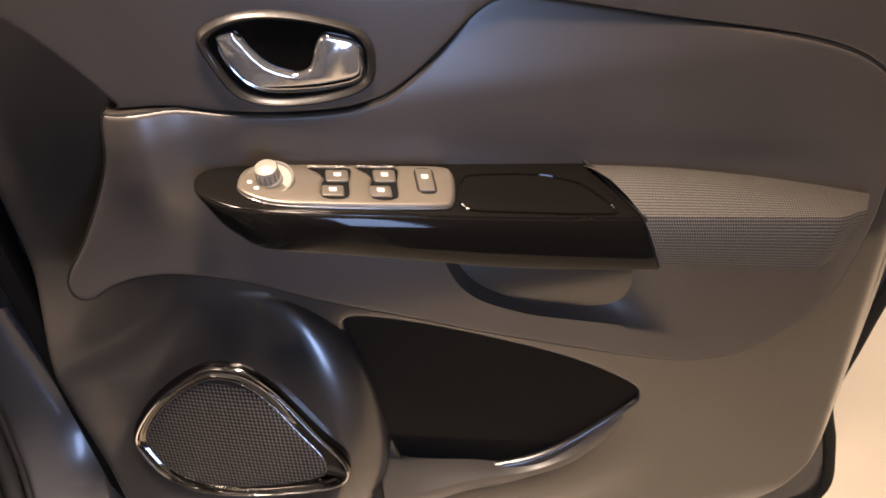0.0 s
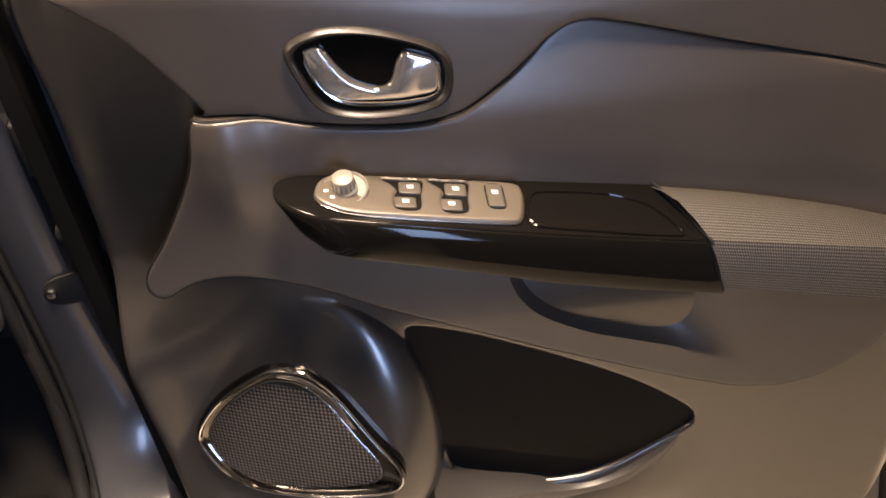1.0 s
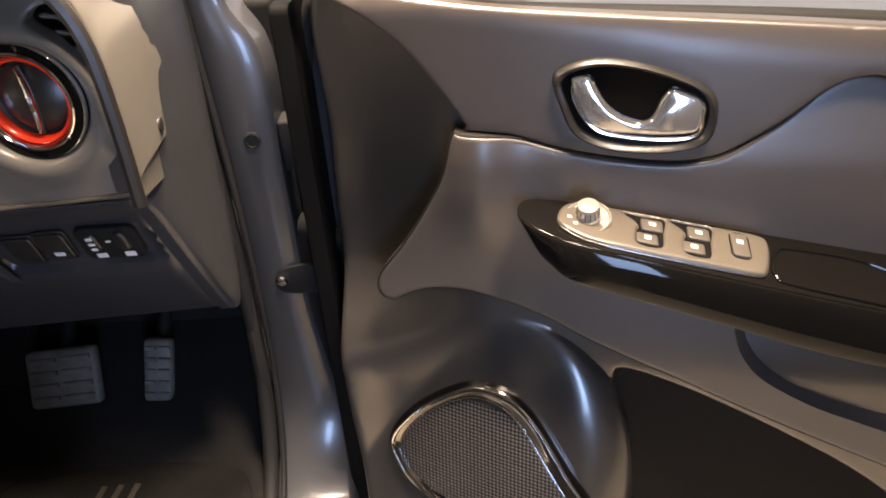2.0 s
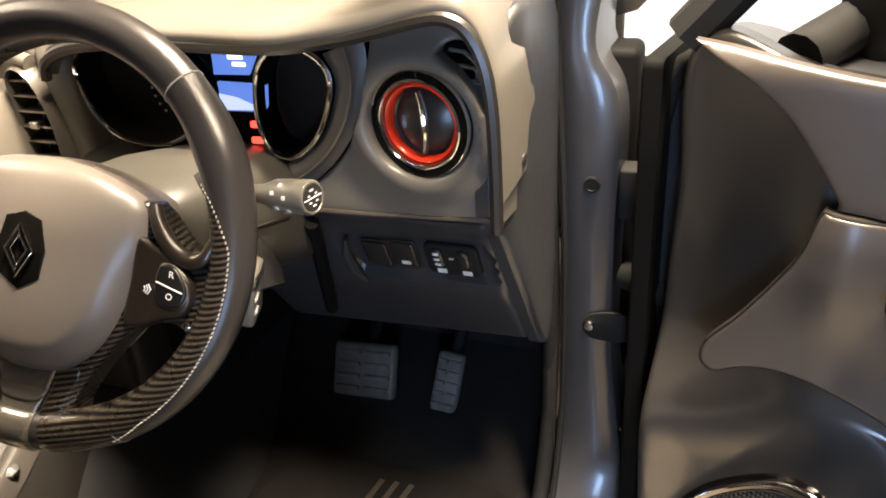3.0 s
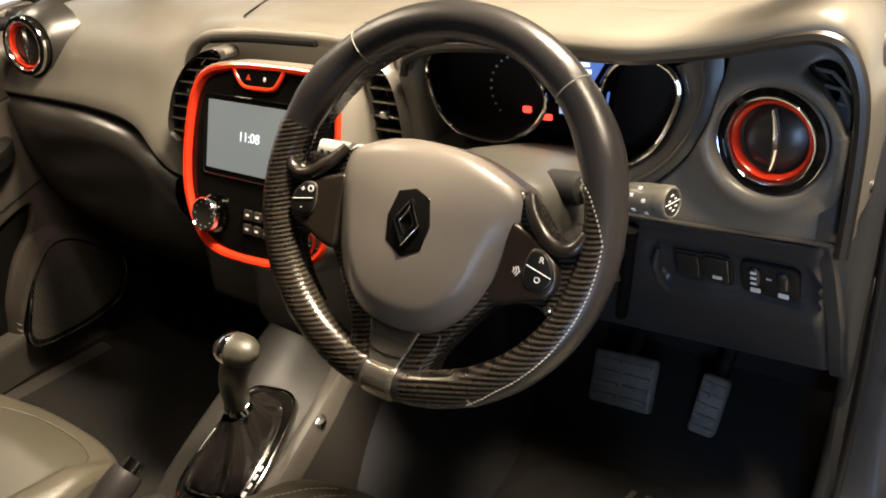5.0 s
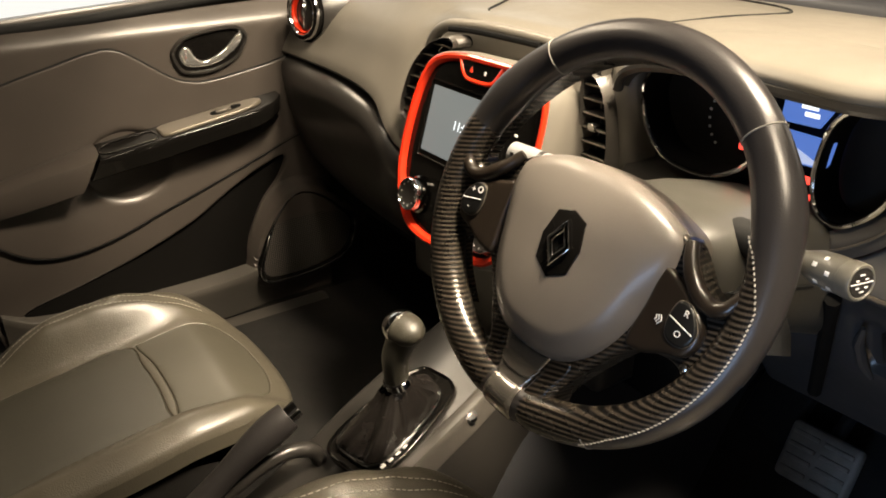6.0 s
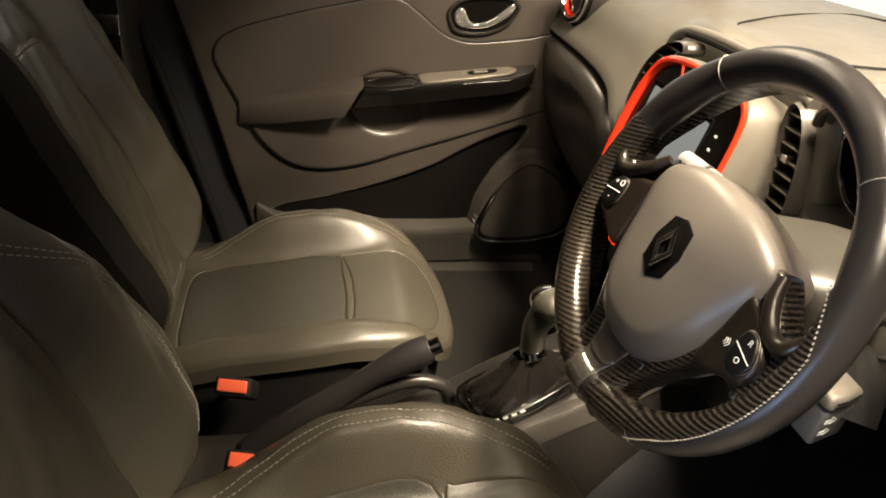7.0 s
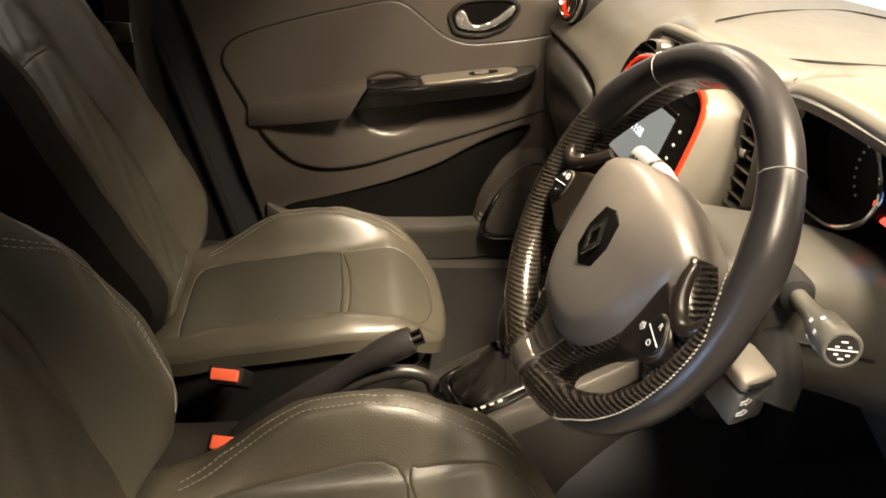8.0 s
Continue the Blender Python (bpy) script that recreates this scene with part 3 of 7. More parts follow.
def build_door(s, base, label):
    """The driver's door: u runs rearwards from the hinge, w inwards, z up; s is the side to which w points."""
    door = empty("door_1", base, label, "car door", "", "structure")

    def put(u, z, w):
        return Vector((u, s * w, z))

    def add(name, bm, mat, lab="", under=None, sharp=40):
        return part(name, bm, mat, under or door, lab, sharp)

    # painted door body and its rubber seal
    body_line = spline([(0.02, 0.96), (0.0, 0.7), (0.01, 0.25), (0.06, 0.03), (0.30, -0.05), (0.75, -0.07), (0.98, -0.08), (1.045, -0.04), (1.030, 0.08), (1.0, 0.20), (1.02, 0.33), (1.065, 0.6), (1.06, 0.88), (0.6, 0.93), (0.2, 0.95)], 6)
    rows = [[put(p.x, p.y, w) for p in body_line] for w in (-0.12, -0.06, -0.035, -0.028)]
    rows += [[put(0.5 + (p.x - 0.5) * f, 0.55 + (p.y - 0.55) * f, -0.022) for p in body_line] for f in (0.985, 0.93)]
    add("door_body", loft(rows, ring=True, caps=True), PAINT, "grey painted steel door body")
    add("door_seal", tube([put(0.5 + (p.x - 0.5) * 0.992, 0.50 + (p.y - 0.50) * 0.992, -0.024) for p in body_line], 0.011, 10, closed=True), RUBBER, "black rubber seal round the door")
    # black cover over the door's end, shade of the gap as colour
    add("front_edge", slab(rect(-0.10, 0.02, 0.05, 0.97, 0.01), lambda a, b, h: put(-0.006 - h, b, a), -0.02, 0.0, 0.003), VOID, "added black cover putting shade on the front door edge")
    add("body_bolt", lathe([(0.011, 0), (0.011, 0.002), (0.007, 0.006), (0.0, 0.007)], 12, Matrix.Translation(put(0.969, 0.030, -0.022)) @ pose(0, 0, 0, -90 * s)), SATIN_CHROME, "bright hexagon bolt")
    add("window_frame", tube([put(u, z, w) for u, z, w in ((0.03, 0.99, 0.01), (0.09, 1.06, 0.0), (0.30, 1.25, -0.03), (0.52, 1.40, -0.07), (0.75, 1.44, -0.08), (1.0, 1.42, -0.08), (1.06, 0.95, 0.0))], 0.022, 8), RUBBER, "black window frame")
    add("quarter_post", tube([put(0.20, 0.985, 0.0), put(0.235, 1.19, -0.025)], 0.011, 8), RUBBER, "slim black post of the front quarter window")

    # main panel with dome and pocket
    trim = spline([(0.048, 0.995), (0.036, 0.84), (0.03, 0.66), (0.032, 0.50), (0.05, 0.30), (0.11, 0.15), (0.30, 0.09), (0.60, 0.06), (0.80, 0.085), (0.893, 0.18), (0.940, 0.29), (0.966, 0.44), (0.968, 0.70), (0.96, 0.86), (0.90, 0.91), (0.5, 0.945), (0.2, 0.965)], 14)
    add("lower_panel", sheet(trim, put, lower_height, 0.006, 0.008, 0.02, [POCKET], offsets(DOME, (0.004, 0.0, -0.002, -0.005, -0.009, -0.014, -0.020, -0.027), True), 0.004), DOOR_LOWER, "grained door trim with moulded pocket, darkened for shade")
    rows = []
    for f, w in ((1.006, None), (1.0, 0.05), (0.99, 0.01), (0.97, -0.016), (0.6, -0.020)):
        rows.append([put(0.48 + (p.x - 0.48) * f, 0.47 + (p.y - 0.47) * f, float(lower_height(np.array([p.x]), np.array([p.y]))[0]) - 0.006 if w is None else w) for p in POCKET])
    add("pocket_lining", loft(rows, ring=True, caps=True), LINING, "inside of the door pocket, blackened for its shade")
    # the lip and floor of the pocket, in paler plastic for light on them
    lip = spline([(0.33, 0.385, 0.140), (0.37, 0.372, 0.130), (0.43, 0.360, 0.117), (0.505, 0.347, 0.110), (0.56, 0.356, 0.105), (0.615, 0.382, 0.092), (0.648, 0.408, 0.076)], 6, closed=False)
    low = [[put(p.x, p.y + 0.028, 0.004) for p in lip], [put(p.x, p.y + 0.014, p.z - 0.055) for p in lip]]
    low += [[put(p.x, p.y - 0.02 * k, p.z + dw) for p in lip] for k, dw in ((-0.1, -0.016), (0.0, -0.006), (0.12, -0.001), (0.4, 0.0), (1.2, -0.004), (2.6, -0.02), (4.0, -0.04))]
    add("pocket_lip", loft(low), PLASTIC, "rounded grey lip of the door pocket")

    # middle insert with the scooped pull
    insert = spline(STEP_LINE + INSERT_LOW, 9)

    def insert_height(u, z):
        p = np.stack([u, z], 1)
        d = np.where(inside(p, SCOOP), edge_distance(p, SCOOP[:57], closed=False), 0)
        scoop = (1 - np.exp(-d / 0.020)) * (1 - ease(u, 0.50, 0.69))
        crest = 0.012 * np.exp(-((u - 0.19) / 0.03) ** 2) * ease(z, 0.74, 0.82)
        return 0.086 + 0.012 * ease(z, 0.74, 0.62) + crest - 0.056 * scoop - 0.012 * ease(z, 0.84, 0.93)

    fine = offsets(SCOOP_EDGE, (-0.008, -0.004, 0.0, 0.0015, 0.0035, 0.006, 0.009, 0.013, 0.018, 0.024, 0.031))
    add("insert", sheet(insert, put, insert_height, 0.005, 0.0035, 0.012, (), fine), SOFT, "soft brown-grey door insert")
    joint = [Vector((p.x, p.y)) for p in insert]
    depth = insert_height(np.array([p.x for p in joint]), np.array([p.y for p in joint]))
    add("joint", tube([put(p.x, p.y, float(h) - 0.0030) for p, h in zip(joint, depth)], 0.0014, 6, closed=True), RUBBER, "dark joint round the insert")
    # upper panel round the handle
    upper = spline([(0.052, 1.003), (0.070, 0.993), (0.100, 0.976), (0.134, 0.948), (0.162, 0.911), (0.184, 0.876)], 9, closed=False)[:-1]
    upper += spline([(a, b + 0.0015) for a, b in STEP_LINE], 9, closed=False)
    upper += spline([(0.93, 0.76), (0.955, 0.82), (0.955, 0.90), (0.93, 0.925), (0.80, 0.938), (0.60, 0.953), (0.40, 0.967), (0.20, 0.982), (0.08, 1.000)], 9, closed=False)
    bezel = spline([(0.257, 0.928), (0.283, 0.940), (0.317, 0.939), (0.354, 0.928), (0.383, 0.913), (0.391, 0.893), (0.385, 0.868), (0.357, 0.858), (0.310, 0.859), (0.277, 0.872), (0.262, 0.900)], 5)

    def upper_height(u, z):
        return 0.084 - 0.022 * ease(z, 0.93 + 0.05 * ease(u, 0.5, 0.1), 1.02 - 0.06 * ease(u, 0.3, 0.9))

    cut = [Vector((0.323 + (p.x - 0.323) * 0.90, 0.899 + (p.y - 0.899) * 0.86)) for p in bezel]
    add("upper_panel", sheet(upper, put, upper_height, 0.008, 0.0035, 0.010, [cut]), SOFT, "brown-grey upper door panel")

    # inner handle
    rows = []
    for f, w in ((1.0, 0.082), (0.985, 0.089), (0.95, 0.0915), (0.90, 0.089), (0.87, 0.083), (0.86, 0.07)):
        rows.append([put(0.323 + (p.x - 0.323) * f, 0.899 + (p.y - 0.899) * (1 - (1 - f) * 1.5), w) for p in bezel])
    handle = add("door_handle", loft(rows, ring=True), PLASTIC_DARK, "dark moulded surround of the inner handle")
    rows = []
    for f, w in ((0.875, 0.084), (0.84, 0.062), (0.72, 0.040), (0.4, 0.030)):
        rows.append([put(0.323 + (p.x - 0.323) * f, 0.899 + (p.y - 0.899) * (1 - (1 - f) * 1.3), w) for p in bezel])
    add("handle_cup", loft(rows, ring=True, caps=True), GLOSS, "gloss black finger cup", handle)
    ring = spline([(0.290, 0.9215), (0.274, 0.9195), (0.277, 0.900), (0.293, 0.879), (0.318, 0.872), (0.352, 0.870), (0.376, 0.874), (0.379, 0.890), (0.377, 0.902), (0.356, 0.912)], 5, closed=False)
    add("chrome_edge", tube([put(p.x, p.y, 0.086) for p in ring], 0.0019, 8), CHROME, "thin chrome edge", handle)
    blade = spline([(0.273, 0.925), (0.285, 0.926), (0.290, 0.920), (0.299, 0.904), (0.310, 0.893), (0.326, 0.886), (0.336, 0.8875), (0.341, 0.895), (0.345, 0.906), (0.352, 0.9145), (0.365, 0.911), (0.3765, 0.905), (0.378, 0.891), (0.375, 0.8775), (0.358, 0.8745), (0.339, 0.8742), (0.324, 0.8752), (0.301, 0.878), (0.285, 0.886), (0.277, 0.901), (0.272, 0.918)], 4)
    add("lever", slab(blade, put, 0.066, 0.0895, 0.0034), LEVER_CHROME, "polished chrome pull lever", handle)

    # gloss black armrest trim: a sloped top face and an upright front face
    def top_z(u, w):
        k = (w - 0.084) / 0.063
        return (0.816 - 0.168 * (u - 0.226)) * (1 - k) + (0.8125 - 0.2264 * (u - 0.243)) * k

    def on_top(u, w, h):
        return put(u, top_z(u, w) + 0.95 * h, w + 0.25 * h)

    ridge = spline([(0.262, 0.0850), (0.245, 0.0885), (0.234, 0.094), (0.229, 0.103), (0.228, 0.113), (0.231, 0.1235), (0.239, 0.1335), (0.252, 0.1425), (0.275, 0.1495), (0.333, 0.1520), (0.397, 0.1510), (0.46, 0.1505), (0.53, 0.1490), (0.6025, 0.1465)], 6, closed=False)
    foot = spline([(0.266, 0.800, 0.086), (0.252, 0.802, 0.090), (0.244, 0.804, 0.098), (0.240, 0.804, 0.108), (0.238, 0.802, 0.120), (0.240, 0.798, 0.130), (0.247, 0.789, 0.139), (0.258, 0.780, 0.1455), (0.280, 0.7705, 0.157), (0.337, 0.7525, 0.157), (0.402, 0.7325, 0.157), (0.467, 0.7115, 0.157), (0.539, 0.6935, 0.157), (0.619, 0.6760, 0.157)], 6, closed=False)
    face = [Vector((p.x, p.y)) for p in ridge] + [Vector((0.598, 0.137)), Vector((0.589, 0.1205)), Vector((0.577, 0.0997)), Vector((0.567, 0.0850))] + [Vector((0.567 - 0.305 * k / 12, 0.0840)) for k in range(1, 12)]
    bowl = spline([(0.4435, 0.1244), (0.450, 0.1055), (0.463, 0.0995), (0.514, 0.0985), (0.544, 0.105), (0.562, 0.1142), (0.581, 0.1390), (0.563, 0.1430), (0.502, 0.1435), (0.453, 0.1425), (0.4445, 0.1370)], 5)
    trimtop = add("armrest_trim", sheet(face, on_top, flat(0.0), 0.008, 0.0015, 0.002, [bowl]), GLOSS, "gloss black armrest trim")
    rows = []
    for f, d in ((1.0, 0.0), (1.0, -0.008), (0.97, -0.032), (0.75, -0.042)):
        rows.append([on_top(0.51 + (p.x - 0.51) * f, 0.122 + (p.y - 0.122) * f, d) for p in bowl])
    add("grip_bowl", loft(rows, ring=True, caps=True), GLOSS, "gloss black grip bowl", trimtop)
    add("bowl_edge", tube([on_top(p.x, p.y, 0.0005) for p in bowl], 0.0014, 6, closed=True), GLOSS, "", trimtop)
    rows = []
    for p, q in zip(ridge, foot):
        zt = top_z(p.x, p.y)
        c = 0.0035
        rows.append([put(p.x, zt - 0.0012, p.y - 0.0010), put(p.x, zt - 0.0016, p.y + 0.0010), put(p.x, zt - c, p.y + 0.0022)] + [put(p.x * (1 - k) + q.x * k, (zt - c) * (1 - k) + q.y * k, (p.y + 0.0022) * (1 - k) + q.z * k + 0.001 * math.sin(math.pi * k)) for k in (0.3, 0.6, 0.9)] + [put(q.x, q.y - 0.001, q.z - 0.002), put(q.x, q.y - 0.0015, max(q.z - 0.012, 0.084)), put(q.x, q.y + 0.010, 0.080)])
    add("trim_front", loft(rows), GLOSS, "gloss black front face", trimtop)

    # padded armrest
    rows = []
    for k in range(21):
        t = k / 20
        end = float(ease(np.float64(t), 0.85, 1.0))
        b = Vector((0.5605 + 0.312 * t, 0.757 - 0.058 * t - 0.034 * t * t, 0.083))
        r = Vector((0.6045 + 0.228 * t, 0.7315 - 0.045 * t, 0.148 - 0.012 * end))
        m = Vector((0.6215 + 0.188 * t, 0.675 - 0.047 * t, 0.150 - 0.014 * end))
        row = []
        for f in (0.0, 0.25, 0.5, 0.75, 0.9):
            q = b.lerp(r, f)
            row.append(put(q.x, q.y + 0.012 * math.sin(math.pi * f) * (1 - 0.4 * t), q.z))
        row += [put(r.x, r.y + 0.001, r.z - 0.001), put(r.x, r.y - 0.004, r.z + 0.001)]
        for f in (0.25, 0.6, 0.95):
            q = r.lerp(m, f)
            row.append(put(q.x, q.y, q.z + 0.004 * math.sin(math.pi * f)))
        row += [put(m.x, m.y - 0.002, m.z - 0.006), put(m.x, m.y + 0.004, 0.088)]
        rows.append(row)
    pad = add("armrest_pad", loft(rows, caps=False), PAD, "dotted textured armrest pad", None, 22)
    a0 = [(0.5655, 0.0835), (0.577, 0.0997), (0.589, 0.1205), (0.598, 0.137), (0.603, 0.1465)]
    add("pad_edge", tube([on_top(u + 0.001, w, 0.0015) for u, w in a0] + [put(0.6200, 0.676, 0.152)], 0.0018, 8), RUBBER, "dark joint edge", pad)

    # switch plate
    plate_line = spline([(0.2630, 0.1166), (0.2665, 0.1009), (0.279, 0.0905), (0.315, 0.0895), (0.36, 0.0905), (0.40, 0.0915), (0.434, 0.0935), (0.4420, 0.1015), (0.4405, 0.122), (0.4355, 0.1385), (0.426, 0.1425), (0.39, 0.1438), (0.34, 0.1445), (0.295, 0.1435), (0.275, 0.1365), (0.265, 0.127)], 5)
    wells = [spline([(a - 0.016, 0.0945), (a, 0.0950), (a + 0.017, 0.0955), (a + 0.0175, 0.105), (a + 0.0155, 0.115), (a + 0.013, 0.134), (a - 0.0055, 0.1345), (a - 0.0065, 0.118), (a - 0.004, 0.110), (a - 0.008, 0.102)], 4) for a in (0.3365, 0.3765)]
    plate = add("switch_plate", sheet(plate_line, on_top, flat(0.0055), 0.008, 0.0032, 0.007, wells), SATIN, "satin bronze switch plate")
    add("plate_edge", tube([on_top(p.x, p.y, 0.0012) for p in plate_line], 0.0009, 6, closed=True), SATIN_CHROME, "", plate)
    for well in wells:
        c = sum((Vector(p) for p in well), Vector((0, 0))) / len(well)
        add("switch_recess", loft([[on_top(c.x + (p.x - c.x) * f, c.y + (p.y - c.y) * f, h) for p in well] for f, h in ((1.04, 0.0035), (1.0, -0.001), (0.3, -0.0015))], ring=True, caps=True), VOID, "dark finger recess", plate)

    def tilted(h0, h1, b0, b1):
        return lambda u, w, h: on_top(u, w, h + h0 + (h1 - h0) * (w - b0) / (b1 - b0))

    def button(u, w, hu, hw, lean, top, lab, mark=True, at=None):
        seat = tilted(-lean, lean, w - hw, w + hw)
        o = add("switch", slab(rect(u - hu, u + hu, w - hw, w + hw, min(hu, hw) * 0.3), seat, -0.001, top, 0.0014), SATIN_DARK, lab, plate)
        if mark:
            mu, mw = at or (u + 0.0005, w - 0.001)
            add("mark", loft([[seat(mu - 0.0030, mw - 0.0026, top + 0.0002), seat(mu + 0.0030, mw - 0.0026, top + 0.0002)], [seat(mu - 0.0026, mw + 0.0026, top + 0.0002), seat(mu + 0.0026, mw + 0.0026, top + 0.0002)]]), WHITE_MARK, "small white window mark", o)
            add("mark_bar", loft([[seat(mu - 0.0018, mw - 0.0010, top + 0.0004), seat(mu + 0.0018, mw - 0.0010, top + 0.0004)], [seat(mu - 0.0018, mw + 0.0004, top + 0.0004), seat(mu + 0.0018, mw + 0.0004, top + 0.0004)]]), SATIN_DARK, "", o)

    knob_at = on_top(0.2885, 0.1125, 0.0055)
    axis = (on_top(0.2885, 0.1125, 0.016) - knob_at).to_track_quat("Z", "Y").to_matrix().to_4x4()
    km = Matrix.Translation(knob_at) @ axis
    collar = add("knob_ring", lathe([(0.0205, -0.004), (0.0205, 0.0008), (0.0195, 0.0016), (0.0185, 0.0008), (0.0180, -0.0006), (0.011, -0.0008)], 40, km), SATIN_LIGHT, "pale ring round the mirror knob", plate)
    knob = add("mirror_knob", lathe([(0.0116, -0.002), (0.0112, 0.002), (0.0098, 0.0030), (0.0095, 0.012), (0.0092, 0.0142), (0.0078, 0.0152), (0.0, 0.0156)], 28, km), SATIN_LIGHT, "round ribbed mirror knob", plate)
    for k in range(14):
        q = 2 * math.pi * k / 14
        add("rib", tube([km @ Vector((0.0097 * math.cos(q), 0.0097 * math.sin(q), 0.0035)), km @ Vector((0.0096 * math.cos(q), 0.0096 * math.sin(q), 0.0115))], 0.0006, 5), SATIN, "", knob)
    for du, dw in ((0.0165, 0.001), (-0.0155, 0.004), (-0.010, 0.0125)):
        add("mark", slab(rect(0.2885 + du - 0.0018, 0.2885 + du + 0.0018, 0.1125 + dw - 0.0018, 0.1125 + dw + 0.0018, 0.0006), on_top, 0.0045, 0.0058, 0.0001), WHITE_MARK, "small white arrow mark", collar)
    for a, b in ((0.3435, 0.3385), (0.3830, 0.3775)):
        button(a, 0.1053, 0.0095, 0.0088, 0.0008, 0.0050, "small rocker switch")
        button(b, 0.1255, 0.0092, 0.0078, 0.0008, 0.0050, "small rocker switch")
    gap = [Vector((p.x, p.y)) for p in rect(0.4085, 0.4255, 0.0965, 0.1290, 0.006)]
    add("switch_recess", slab(gap, on_top, 0.004, 0.0059, 0.0002), VOID, "dark joint round the lock switch", plate)
    button(0.4170, 0.1125, 0.0073, 0.0152, 0.0012, 0.0075, "tall window lock switch", True, (0.4172, 0.1090))

    # loudspeaker
    def on_spk(u, z, h):
        return put(u, z, float(spk_plane(u, z)) + h)

    c, g = Vector((0.19, 0.50)), Vector((0.145, 0.462))

    def ring_of(f, h, o=c):
        return [on_spk(o.x + (p.x - o.x) * f, o.y + (p.y - o.y) * f, h) for p in SPEAKER]

    rows = [ring_of(1.045, -0.014), ring_of(1.04, 0.002), ring_of(1.03, 0.0075), ring_of(1.01, 0.0105), ring_of(0.985, 0.0105), ring_of(0.97, 0.0085), ring_of(0.955, 0.0062, g), ring_of(0.915, 0.0040, g), ring_of(0.875, 0.0026, g), ring_of(0.858, 0.0015, g), ring_of(0.852, -0.002, g)]
    spk = add("speaker_bezel", loft(rows, ring=True), DARK_CHROME, "smoked chrome loudspeaker surround")
    grille = [Vector((g.x + (p.x - g.x) * 0.856, g.y + (p.y - g.y) * 0.856)) for p in SPEAKER]
    add("speaker_grille", sheet(grille, on_spk, lambda a, b: 0.0005 + 0.005 * bump_at(a, b, 0.18, 0.485, 0.13, 0.10), 0.012, 0.002, 0.004), GRILLE, "perforated loudspeaker grille", spk)
    add("chrome_ring", tube(ring_of(1.0, 0.0102), 0.0016, 8, closed=True), CHROME, "chrome ring of the loudspeaker", spk)
    add("inner_ring", tube(ring_of(0.862, 0.0022, g), 0.0012, 6, closed=True), SATIN_CHROME, "", spk)

    # small screw cover in the pull
    add("screw_cover", lathe([(0.009, 0), (0.009, 0.002), (0.008, 0.003), (0, 0.003)], 20, Matrix.Translation(put(0.60, 0.650, 0.036)) @ pose(0, 0, 0, -90 * s)), SOFT)
    return door


